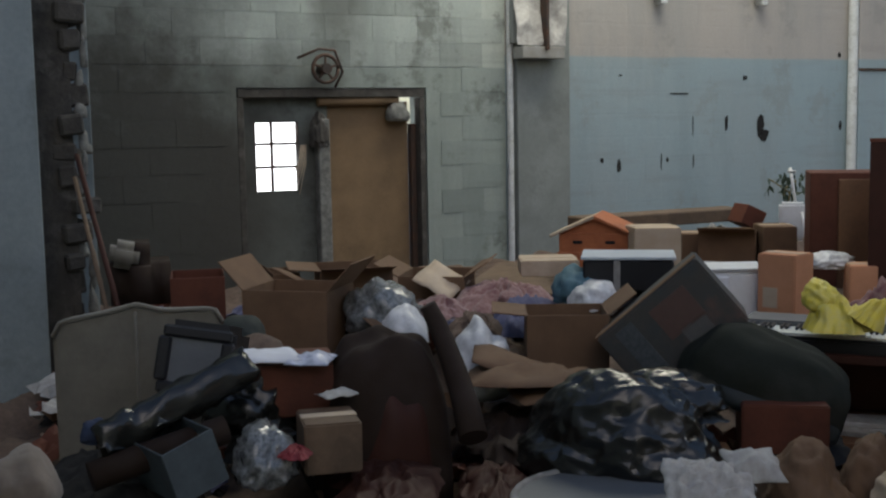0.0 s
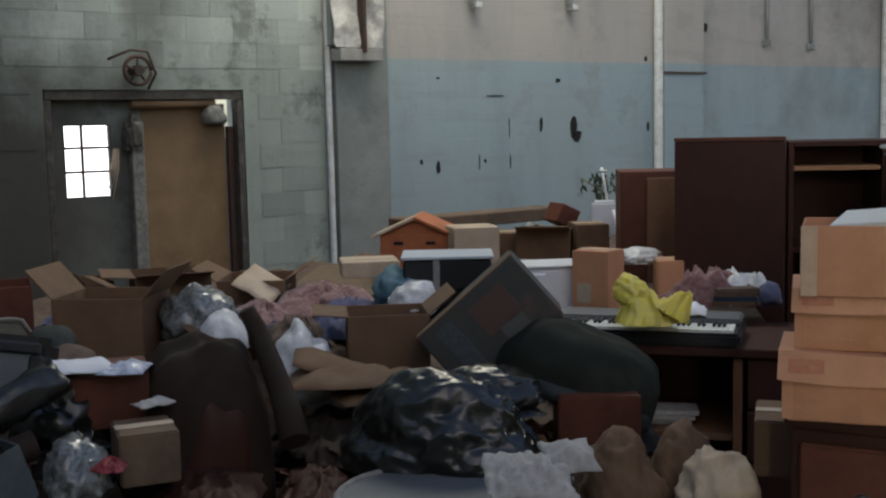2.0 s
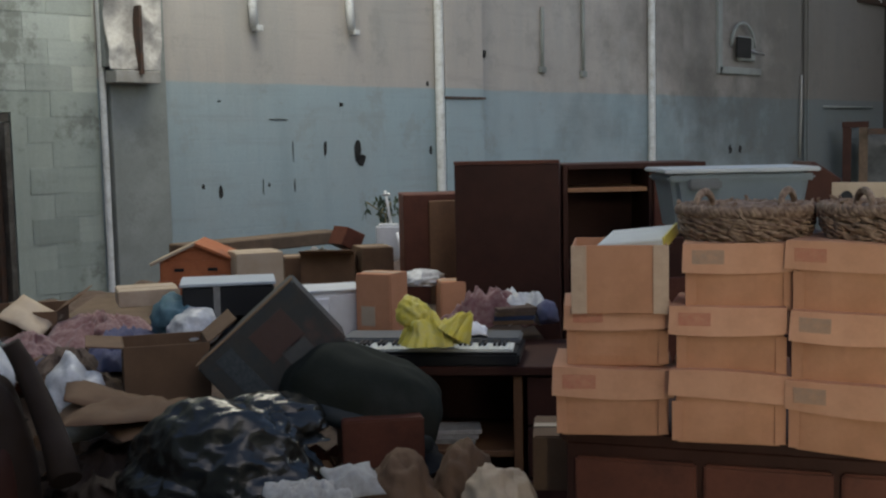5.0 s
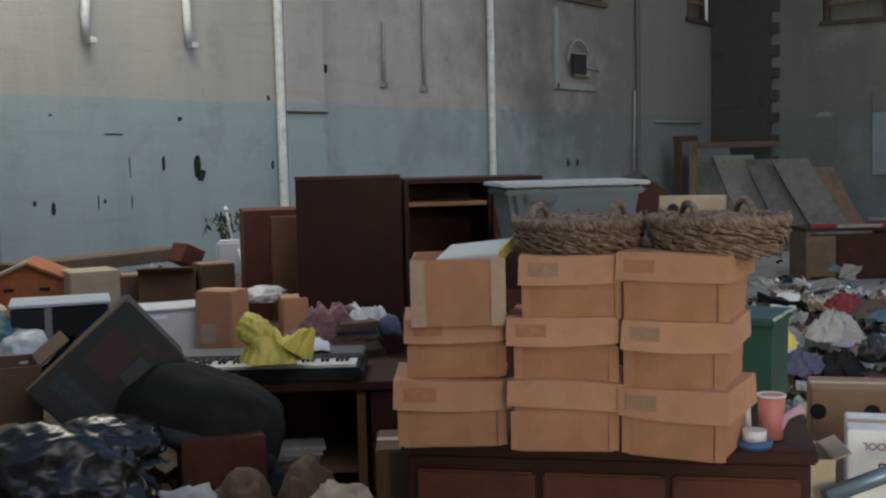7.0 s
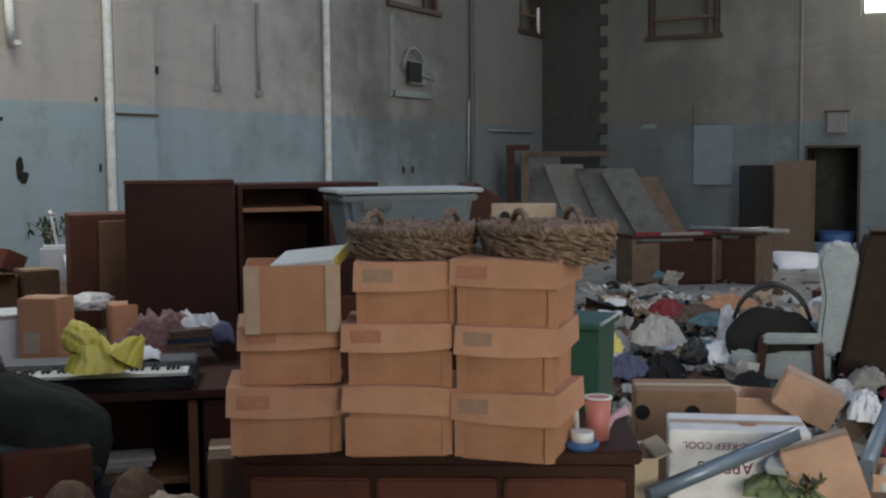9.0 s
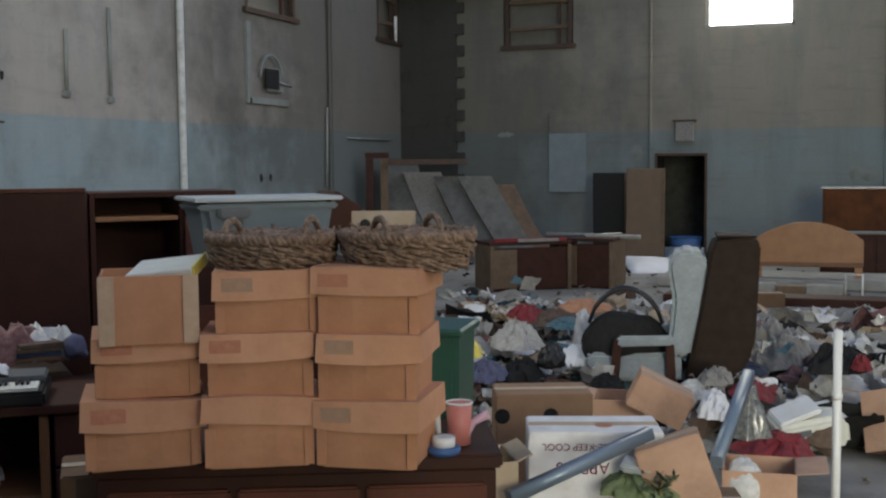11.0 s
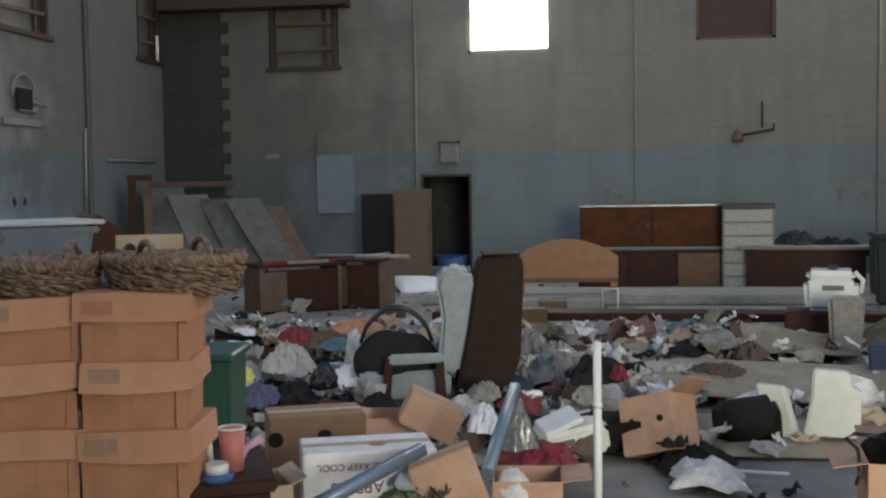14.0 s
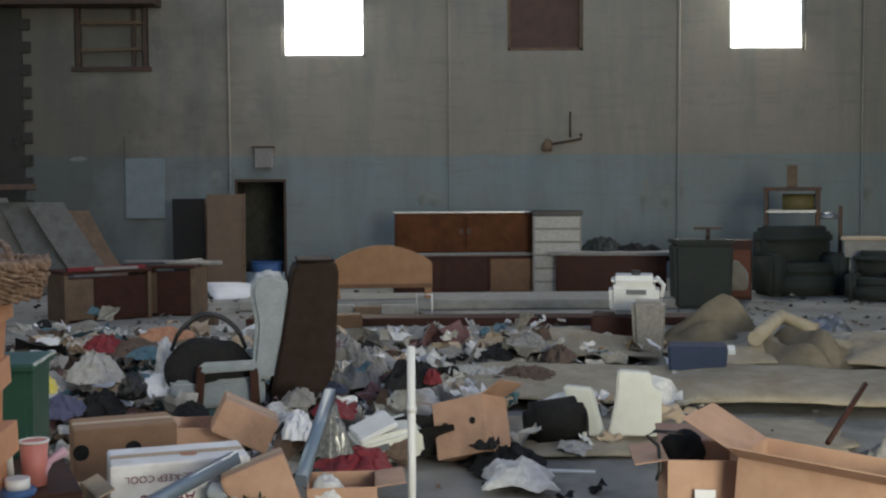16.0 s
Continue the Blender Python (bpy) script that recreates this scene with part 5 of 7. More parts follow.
part("stick_end", bm_box(0.06, 0.03, 0.02, 0.004, at=(-0.01, 0, 0.46)), M["steel"], t)


def leafy_plant(x, y, z, s, seed):
    t = thing("dried_plant", pose(x, y, z), "small dark dried plant with thin stems", "plant")
    r = random.Random(seed)
    for k in range(4):
        part("stem", bm_tube([(0, 0, 0), (r.uniform(-s, s) * 0.3, r.uniform(-s, s) * 0.3, s * 0.6), (r.uniform(-s, s) * 0.6, r.uniform(-s, s) * 0.6, s)], 0.005, 5), M["olive"], t)
    bm = bmesh.new()
    for k in range(60):
        c = Vector((r.gauss(0, s * 0.35), r.gauss(0, s * 0.3), s * r.uniform(0.35, 1.1)))
        q = Euler((r.uniform(0, 6), r.uniform(0, 6), r.uniform(0, 6))).to_matrix()
        vs = [bm.verts.new(c + q @ Vector(p) * s * 0.16) for p in ((-1, 0, 0), (0, -0.4, 0.1), (1, 0, 0), (0, 0.4, 0.1))]
        bm.faces.new(vs)
    part("foliage", bm, M["leaf"], t)


leafy_plant(6.071, 6.091, 1.089, 0.22, 4)
structure("ledge", bm_box(1.5, 0.25, 0.1, 0.01), M["wood_old"], "brown timber ledge along the wall", pose(5.578, 6.936, 0.953, 0, 0, 0))


def wardrobe(x, y, yaw, w, d, h):
    t = thing("wardrobe", pose(x, y, 0, 0, 0, yaw), "dark red-brown wardrobe with its front standing open", "wardrobe")
    part("side_panel", bm_box(0.03, d, h, 0.003, at=(-w / 2 + 0.015, 0, 0)), M["wood_dark"], t)
    part("side_panel", bm_box(0.03, d, h, 0.003, at=(w / 2 - 0.015, 0, 0)), M["wood_dark"], t)
    part("top", bm_box(w - 0.061, d, 0.03, 0.003, at=(0, 0, h - 0.03)), M["wood_dark"], t)
    part("back_panel", bm_box(w - 0.061, 0.012, h - 0.04, 0, at=(0, d / 2 - 0.01, 0)), M["wood_dark"], t)
    part("partition", bm_box(0.025, d - 0.03, h - 0.04, 0.002, at=(w * 0.12, 0, 0)), M["wood_dark"], t)
    part("shelf", bm_box(w * 0.57, d - 0.04, 0.025, 0.002, at=(-w * 0.19, 0, h - 0.16)), M["wood_orange"], t, "lighter wooden shelf")
    part("shelf", bm_box(w * 0.57, d - 0.04, 0.025, 0.002, at=(-w * 0.19, 0, h * 0.62)), M["wood_dark"], t)
    part("door", bm_box(w * 0.36, 0.025, h - 0.06, 0.003, at=(w * 0.31, -d / 2 - 0.014, 0.02)), M["wood_red"], t, "closed red-brown door")


wardrobe(5.782, 3.776, -56.609 + 12, 0.82, 0.5, 1.601)
t = thing("tall_cabinet", pose(5.069, 4.074, 0, 0, 0, -50.936 - 4), "dark brown wardrobe side standing on end", "cabinet")
part("panel", bm_box(0.57, 0.4, 1.614, 0.005), M["wood_dark"], t)
part("edge_strip", bm_box(0.575, 0.03, 0.02, 0.002, at=(0, -0.19, 1.614 + 0.001)), M["wood_red"], t)
t = thing("cabinet", pose(5.512, 5.087, 0, 0, 0, -47.047 + 6), "brown cabinet with a pale panelled door", "cabinet")
CH = 1.416
part("body", bm_box(0.4, 0.4, CH, 0.005), M["wood_red"], t)
part("door", bm_box(0.22, 0.02, CH - 0.06, 0.004, at=(0.07, -0.213, 0.02)), M["wood_mid"], t, "lighter brown door")


# ---- the chest with the stacked boxes ----
def chest(x, y, yaw, w, d, h):
    t = thing("chest_of_drawers", pose(x, y, 0, 0, 0, yaw), "low dark red-brown chest of drawers", "chest")
    part("body", bm_box(w - 0.04, d - 0.03, h - 0.05, 0.004), M["wood_dark"], t)
    part("top", bm_box(w, d, 0.045, 0.008, 2, at=(0, 0, h - 0.046)), M["wood_dark"], t, "worn dark top")
    for k in range(3):
        for j in range(2):
            dr = part("drawer", bm_box((w - 0.1) / 3 - 0.015, 0.03, h * 0.4, 0.008, 2, at=((k - 1) * (w - 0.08) / 3, -d / 2 + 0.002, 0.06 + j * h * 0.43)), M["wood_red"], t)
            part("pull", bm_cyl(0.03, 0.025, 0.022, 14, at=((k - 1) * (w - 0.08) / 3, -d / 2 - 0.012, 0.06 + (j + 0.5) * h * 0.43), turn=(90, 0, 0)), M["steel"], dr, "tarnished round pull")


ZC = 0.8645
CX, CY = 3.335, 1.617
CA = -63.269 - 3
chest(CX, CY, CA, 1.24, 0.52, ZC)


def bm_lid(w, d, h, seed):
    """A shallow card lid, open below, its skirt sprung a little outwards and its corners not quite square."""
    r = random.Random(seed)
    bm = bm_box(w, d, h, 0.0, taper=1.02)
    bmesh.ops.delete(bm, geom=[f for f in bm.faces if f.normal.z < -0.9], context="FACES_ONLY")
    bmesh.ops.subdivide_edges(bm, edges=bm.edges[:], cuts=5, use_grid_fill=True)
    bmesh.ops.solidify(bm, geom=bm.faces[:], thickness=0.005)
    tilt = [r.uniform(-0.007, 0.007) for _ in range(4)]
    for v in bm.verts:
        u, q = v.co.x / w, v.co.z / h
        v.co.z += tilt[0] * u + tilt[1] * math.sin(3.0 * u + seed) - 0.006 * math.cos(math.pi * u) * (1 - q) + (0.0 if q > 0.5 else tilt[2] * u * 1.5)
        v.co.y += 0.006 * math.sin(2.6 * u + seed) * (1 - q)
    return bm


def bm_card_body(w, d, h, seed):
    """A card box body, slightly bellied, wider at the top, with dented corners."""
    bm = bm_box(w, d, h, 0.005, 2, taper=0.97)
    bmesh.ops.subdivide_edges(bm, edges=[e for e in bm.edges if e.calc_length() > 0.1], cuts=5, use_grid_fill=True)
    for v in bm.verts:
        u, q = v.co.x / w, v.co.z / h
        v.co.y += (0.010 * math.cos(math.pi * u) * math.sin(math.pi * q) + 0.006 * noise.noise(Vector((u * 3, q * 2, seed * 3.7)))) * (1 if v.co.y > 0 else -1)
        v.co.x += 0.006 * noise.noise(Vector((v.co.y * 9, q * 2, seed * 1.9)))
    return bm


def lidded_box(x, y, z, yaw, w, d, h, stamp, seed):
    t = thing("lidded_box", pose(x, y, z, 0, 0, yaw), "orange-brown cardboard box with a lift-off lid", "box", "stacked lidded boxes")
    r = random.Random(seed)
    lh = h * r.uniform(0.36, 0.42)
    part("body", bm_card_body(w * 0.9, d * 0.91, h * 0.975, seed), M["card"], t)
    for s in (-1, 1):
        part("corner_fold", bm_box(0.03, 0.0025, h * 0.55, 0.001, at=(s * w * 0.425, -d * 0.455 - 0.006, 0.008)), M["card"], t, "folded corner flap")
    lid = part("lid", bm_lid(w, d, lh, seed + 7), M["card_lid"], t, "", pose(r.uniform(-0.008, 0.008), -0.004, h - lh, 0, r.uniform(-1.2, 1.2), r.uniform(-2, 2)))
    if stamp != "none":
        part("stamp", bm_box(w * 0.28, 0.002, lh * 0.5, 0, at=(-w * 0.28, -d / 2 - 0.005, lh * 0.28)), M["card_red"] if stamp == "red" else M["card_grey"], lid, "faded red printed stamp" if stamp == "red" else "faded grey printed stamp")


for k, (b, st) in enumerate(((box_of(2.958, 1.959, 0.866, -55.427, 0.349, 0.3, 0.207), "red"), (box_of(3.089, 1.633, 0.865, -62.082, 0.335, 0.3, 0.209), "none"), (box_of(3.192, 1.285, 0.865, -82.055, 0.317, 0.32, 0.203), "grey"),
                             (box_of(2.983, 1.958, 1.071, -54.667, 0.313, 0.3, 0.185), "red"), (box_of(3.111, 1.634, 1.056, -63.256, 0.323, 0.3, 0.205), "red"), (box_of(3.21, 1.292, 1.054, -81.061, 0.307, 0.32, 0.205), "grey"),
                             (box_of(3.138, 1.627, 1.242, -61.566, 0.319, 0.3, 0.197), "grey"), (box_of(3.231, 1.293, 1.247, -81.187, 0.319, 0.32, 0.2), "red"))):
    lidded_box(*b, st, k)
t = thing("open_box", pose(2.964, 1.932, 1.234, 0, 0, -55.92), "open orange-brown cardboard box with taped corners", "box")
part("bottom", bm_box(0.26, 0.27, 0.005, 0), M["card"], t)
for s in (-1, 1):
    part("side", bm_box(0.27, 0.005, 0.2, 0.002, at=(0, s * 0.14, 0), taper=1.05), M["card"], t)
    part("end", bm_box(0.005, 0.27, 0.2, 0.002, at=(s * 0.135, 0, 0)), M["card"], t)
    part("corner_tape", bm_box(0.045, 0.004, 0.2, 0.001, at=(s * 0.118, -0.1465, 0), turn=(0, 0, 0)), M["card_tape"], t, "pale paper tape")
t = thing("yellow_packet", pose(3.02, 1.902, 1.422, 0, 0, -56.708 - 14) @ pose(0, 0, 0, 8, -6, 0), "pale yellow printed packet in the open box", "packet")
part("packet", bm_box(0.2, 0.2, 0.03, 0.004), M["foam"], t)
part("foil_edge", bm_box(0.006, 0.2, 0.034, 0, at=(0.103, 0, 0)), M["yellow_bag"], t, "yellow edge")


def basket(x, y, z, yaw, r0, h, seed):
    t = thing("wicker_basket", pose(x, y, z, 0, 0, yaw), "round shallow brown wicker basket with loop handles", "basket", "wicker baskets on the boxes")
    rr = random.Random(seed)
    part("bowl", bm_cyl(r0 * 0.88, h * 0.95, r0 * 0.97, 36), M["wood_old"], t)
    rows = 8
    for j in range(rows):
        z0 = h * (j + 0.3) / rows
        q = r0 * (0.88 + 0.13 * math.sin(0.5 * math.pi * j / rows))
        n = 90
        k1, k2, k3 = rr.uniform(9, 14), rr.uniform(0, 6), rr.uniform(0.006, 0.012)
        for ph in (0, math.pi):
            part("weave", bm_tube([((q + k3 * math.sin(round(k1) * a + ph + k2) + 0.006 * noise.noise(Vector((math.cos(a) * 4, math.sin(a) * 4, j + seed)))) * math.cos(a),
                                    (q + k3 * math.sin(round(k1) * a + ph + k2)) * math.sin(a),
                                    z0 + 0.006 * math.cos(round(k1) * a + ph + k2) + 0.011 * noise.noise(Vector((math.cos(a) * 2.5, math.sin(a) * 2.5, j * 0.7 + seed + ph)))) for a in (math.tau * k / n for k in range(n + 1))], rr.uniform(0.0045, 0.007), 5), M["wicker"], t)
    part("rim", bm_join(*[bm_tube([((r0 + 0.012 * math.sin(26 * a + ph)) * math.cos(a), (r0 + 0.012 * math.sin(26 * a + ph)) * math.sin(a), h + 0.012 * math.cos(26 * a + ph)) for a in (math.tau * k / 120 for k in range(121))], 0.01, 5) for ph in (0, 2.1, 4.2)]), M["wicker"], t, "plaited rim")
    for s in (-1, 1):
        part("handle", bm_join(*[bm_tube([(s * r0 * 0.35 + 0.075 * math.cos(a), s * -r0 * 0.55, h + 0.0 + 0.05 * math.sin(a) + 0.006 * k) for a in (math.pi * i / 12 for i in range(13))], 0.009, 6) for k in (0, 1)]), M["wicker"], t, "looped handle")
    for k in range(34):
        a = rr.uniform(0, math.tau)
        q = r0 * rr.uniform(0.85, 1.02)
        b2 = a + rr.uniform(0.25, 0.7)
        part("loose_twig", bm_tube([(q * math.cos(a), q * math.sin(a), h * rr.uniform(0.3, 1.0)), (1.05 * q * math.cos((a + b2) / 2), 1.05 * q * math.sin((a + b2) / 2), h * rr.uniform(0.5, 1.25)), (q * 1.06 * math.cos(b2), q * 1.06 * math.sin(b2), h * rr.uniform(0.4, 1.35))], rr.uniform(0.003, 0.006), 5), M["wicker"], t)
    part("filling", bm_bag(r0 * 1.5, r0 * 1.5, h * 0.62, seed, 0.22, 4, 2.4), M["wicker"], t, "tangled brown dried stems", pose(0, 0, h * 0.55))


basket(3.191, 1.633, 1.426, 10, 0.19, 0.1, 3)
basket(3.309, 1.235, 1.432, 40, 0.195, 0.1, 5)


def tote(x, y, z, yaw, w, d, h):
    t = thing("storage_tote", pose(x, y, z, 0, 0, yaw), "grey-blue plastic storage tote with a pale lid", "tote")
    part("body", bm_box(w * 0.94, d * 0.94, h * 0.93, 0.03, 3, taper=0.86), M["tote"], t)
    part("lid", bm_box(w * 1.04, d * 1.04, h * 0.065, 0.006, 2, at=(0, 0, h * 0.93)), M["tote_lid"], t, "pale flat lid")
    part("rim", bm_box(w * 0.98, d * 0.98, h * 0.1, 0.01, 2, at=(0, 0, h * 0.8)), M["tote"], t)
    part("grip", bm_box(0.14, 0.03, 0.05, 0.01, 2, at=(-w * 0.25, -d / 2 - 0.004, h * 0.68)), M["grey_plastic"], t, "dark hand grip")


tote(4.629, 2.474, 1.322, -47.186, 0.634, 0.45, 0.288)
t = thing("low_cabinet", pose(4.696, 2.509, 0, 0, 0, -61.19 + 14), "plain dark wooden cabinet under the tote", "cabinet")
part("body", bm_box(0.8, 0.5, 1.319 - 0.002, 0.006), M["wood_dark"], t)
part("door", bm_box(0.38, 0.02, 1.1, 0.004, at=(-0.2, -0.262, 0.05)), M["wood_red"], t)
t = thing("black_box", pose(4.915, 2.302, 1.415, 0, 0, -64.233 + 25) @ pose(0, 0, 0, 0, 32, 0), "black box tipped beside the tote", "box")
part("body", bm_box(0.16, 0.2, 0.2, 0.006), M["wood_dark"], t)
CT = box_of(3.513, 1.399, 1.398, -72.365, 0.21, 0.02, 0.196)
t = thing("box_lid", pose(*CT[:3], 0, 0, CT[3]) @ pose(0, 0, 0, -6, 0, 0), "pale card box lid standing behind the baskets", "lid")
part("card", bm_box(CT[4], 0.012, CT[6], 0.002), M["card_pale"], t)
part("print", bm_cyl(0.018, 0.004, seg=14, at=(-0.06, -0.008, CT[6] - 0.045), turn=(90, 0, 0)), M["black_plastic"], t, "round dark print")

# small things on the end of the chest
t = thing("tumbler", pose(3.416, 1.109, 0.866, 0, 0, 20), "salmon pink plastic tumbler with a pale rim", "cup")
part("cup", bm_cyl(0.035, 0.132, 0.041, 22), M["pink_plastic"], t)
part("rim", bm_tube([(0.041 * math.cos(a), 0.041 * math.sin(a), 0.132) for a in (math.tau * k / 22 for k in range(23))], 0.004, 6), M["white_plastic"], t)
t = thing("blue_dish", pose(3.276, 1.111, 0.866, 0, 0, 0), "blue and white plastic dish", "dish")
part("dish", bm_cyl(0.045, 0.026, 0.055, 22, bevel=0.006), M["blue"], t)
part("insert", bm_cyl(0.035, 0.03, 0.035, 18, at=(0, 0, 0.026)), M["white_plastic"], t)
t = thing("white_bottle", pose(3.426, 1.183, 0.866), "slim white plastic bottle", "bottle")
part("bottle", bm_cyl(0.011, 0.115, 0.009, 12, turn=(0, -6, 0)), M["white_plastic"], t)
t = thing("pink_brush", Matrix.Identity(4), "pale pink plastic brush leaning on the tumbler", "brush")
part("handle", bm_tube([(3.402, 1.089, 0.876), (3.430, 1.068, 0.934), (3.444, 1.023, 0.962)], 0.008, 8, 0.016), M["pale_pink"], t)

# dark clutter packed between the larger things on the heap
for k, (b, mk, lb) in enumerate(((box_of(1.627, 3.818, 0.708, -23.084, 0.27, 0.5, 0.198), "wood_dark", "dark brown blanket stuffed in the heap"), (box_of(1.912, 3.908, 0.605, -26.077, 0.307, 0.5, 0.292), "leather", "dark brown coat lying in the heap"), (box_of(1.311, 3.673, 0.659, -19.643, 0.254, 0.4, 0.187), "dark_cloth", "black coat lying in the heap"), (box_of(1.52, 3.263, 0.591, -24.984, 0.273, 0.4, 0.176), "wood_dark", "dark brown rug stuffed in the heap"),
                                 (box_of(2.22, 3.624, 0.586, -31.5, 0.299, 0.5, 0.225), "leather", "dark brown cloth under the cartons"), (box_of(1.943, 3.266, 0.516, -30.75, 0.217, 0.4, 0.205), "wood_dark", "dark red-brown cloth by the tub"), (box_of(0.747, 3.675, 0.621, -11.502, 0.339, 0.5, 0.207), "dark_cloth", "black cloth in front of the headboard"), (box_of(3.136, 3.157, 0.498, -44.815, 0.368, 0.5, 0.186), "dark_cloth", "black cloth under the suitcase"),
                                 (box_of(2.542, 5.269, 0.811, -25.76, 0.332, 0.5, 0.168), "brown_cloth", "brown blanket at the back of the heap"), (box_of(2.547, 4.244, 0.766, -30.978, 0.21, 0.5, 0.189), "brown_cloth", "brown garments among white bags"), (box_of(3.324, 4.256, 0.923, -37.996, 0.225, 0.4, 0.179), "dark_cloth", "dark cloth behind the printed box"), (box_of(1.188, 4.651, 0.837, -14.33, 0.172, 0.4, 0.18), "dark_cloth", "dark cushion behind the headboard"))):
    b = b[:6] + (b[6] * 0.6,)
    bag("blanket", *b, M[mk], lb, "cloth", 300 + k, 0.2, 2.0)
for k, (x, y, r0, w, d, mk, tx, ty) in enumerate(((905, 650, 4.4, 0.32, 0.22, "card_brown", 12, 20), (985, 690, 4.3, 0.34, 0.24, "card_brown", 6, -8), (880, 665, 4.5, 0.2, 0.2, "newsprint", 20, 5), (700, 590, 4.8, 0.25, 0.2, "card_brown", 25, 10), (780, 500, 5.9, 0.3, 0.22, "card_pale", 30, -12), (520, 500, 5.9, 0.3, 0.2, "card_brown", 28, 14))):
    q = [ 2.301, 3.751, 0.806, 2.391, 3.574, 0.74, 2.305, 3.865, 0.751, 2.083, 4.325, 0.873, 2.773, 5.208, 0.933, 2.088, 5.519, 0.953 ]
    sheet("cardboard_flap", *q[3 * k:3 * k + 3], -30 + 17 * k, w, d, 0.03, M[mk], "torn flat piece of cardboard on the heap", "cardboard", 320 + k, 1.2, 10, (tx, ty), 0.004, 0.06, "torn cardboard pieces")


# ---- far corner: boards, benches, door panels ----
def leaning_board(base, top, w, mat, label, depth=0.05, name="leaning_board", curl=0.0):
    """A board that stands on its base point and leans to its top point, w wide across the view."""
    a, b = Vector(base), Vector(top)
    d = b - a
    n = 8
    side = Vector((0.35, -0.94, 0)) * (w / 2)
    bm = bmesh.new()
    rows = []
    for k in range(n + 1):
        u = k / n
        c = a + d * u + Vector((0, 0, -curl * math.sin(math.pi * u)))
        rows.append([bm.verts.new(c - side), bm.verts.new(c + side)])
    for p, q in zip(rows, rows[1:]):
        bm.faces.new((p[0], p[1], q[1], q[0]))
    ext = bmesh.ops.extrude_face_region(bm, geom=bm.faces[:])
    bmesh.ops.translate(bm, vec=(depth, 0.02, 0), verts=[v for v in ext["geom"] if isinstance(v, bmesh.types.BMVert)])
    t = thing(name, Matrix.Identity(4), label, "board", "boards leaning in the corner")
    part("sheet", bm, mat, t)


for a, b, w, mk, lb, cu in (((18.62, 7, 0), (20.008, 7.947, 1.714), 0.7, "board_grey", "pale grey wall board leaning in the corner", 0.1), ((18.814, 6.191, 0), (19.971, 7.487, 1.576), 0.7, "grey_cloth", "grey wall board leaning in the corner", 0.15),
                            ((18.927, 5.718, 0), (19.691, 6.786, 1.504), 0.7, "board_grey", "long grey board leaning in the corner", 0.05), ((19.051, 5.2, 0), (19.623, 6.359, 1.503), 0.6, "board_grey", "long pale board leaning in the corner", 0.05),
                            ((19.1, 4.6, 0), (19.951, 6.4, 1.5), 0.5, "wood_old", "brown plank leaning in the corner", 0.4), ((19.15, 4.3, 0), (19.873, 5.95, 1.35), 0.5, "wood_old", "curled brown plank leaning in the corner", 0.5)):
    leaning_board(a, b, w, M[mk], lb, curl=cu)
t = thing("door_frame", pose(19.085, 8.007, 0, 0, 0, -67.305), "dark narrow wooden frame standing in the corner", "frame")
FH = 1.836
for s in (-1, 1):
    part("upright", bm_box(0.14, 0.12, FH, 0.006, at=(s * 0.13, 0, 0)), M["wood_dark"] if s < 0 else M["wood_old"], t)
part("head", bm_box(0.42, 0.12, 0.1, 0.006, at=(0, 0, FH + 0.001)), M["wood_dark"], t)
t = thing("shelf_board", pose(18.835, 7.377, 1.715, 0, 0, -69.327), "dark shelf fixed above the leaning boards", "shelf")
part("board", bm_box(1.4, 0.5, 0.1, 0.006, at=(0.4, 0.5, 0)), M["dark_metal"], t)


def bench_cabinet(x, y, z, yaw, w, d, h, label, tray):
    t = thing("low_cabinet", pose(x, y, 0, 0, 0, yaw), label, "cabinet")
    hh = h + z
    part("side_panel", bm_box(0.05, d, hh, 0.004, at=(-w / 2 + 0.025, 0, 0)), M["wood_old"], t)
    part("side_panel", bm_box(0.05, d, hh, 0.004, at=(w / 2 - 0.025, 0, 0)), M["wood_old"], t)
    part("front", bm_box(w - 0.102, 0.03, hh - 0.06, 0.004, at=(0, -d / 2 + 0.05, 0.02)), M["wood_dark"], t)
    part("end_door", bm_box(w * 0.3, 0.02, hh - 0.1, 0.004, at=(-w * 0.32, -d / 2 + 0.023, 0.04)), M["wood_old"], t, "lighter brown door")
    part("top", bm_box(w + 0.02, d + 0.02, 0.04, 0.004, at=(0, 0, hh)), M["wood_dark"], t)
    part("plinth", bm_box(w - 0.06, d - 0.1, 0.1, 0.004, at=(0, 0.03, 0)), M["wood_dark"], t)
    if tray:
        part("tray_edge", bm_box(w * 0.5, 0.05, 0.04, 0.004, at=(0.1, -d / 2, hh + 0.042)), M["board_white"], t, "white edge strip")
        part("lining", bm_box(w * 0.9, 0.04, 0.05, 0.004, at=(0, -d / 2 + 0.05, hh + 0.041)), M["red"], t, "red lining")


bench_cabinet(15.393, 4.276, 0, -54.563, 1.167, 0.7, 0.627, "low brown wooden cabinet with a red-lined top", True)
bench_cabinet(15.978, 3.42, 0, -92.255, 0.76, 0.8, 0.65, "low dark brown wooden cabinet", False)
t = thing("loose_rail", Matrix.Identity(4), "pale rail lying across the cabinets", "rail")
part("rail", bm_tube([(15.913, 4.073, 0.721), (15.989, 2.748, 0.693)], 0.035, 6), M["board_white"], t)
t = thing("loose_rail", Matrix.Identity(4), "dark rail lying across the cabinets", "rail")
part("rail", bm_tube([(15.519, 3.997, 0.676), (16.335, 3.089, 0.699)], 0.04, 6), M["black_plastic"], t)
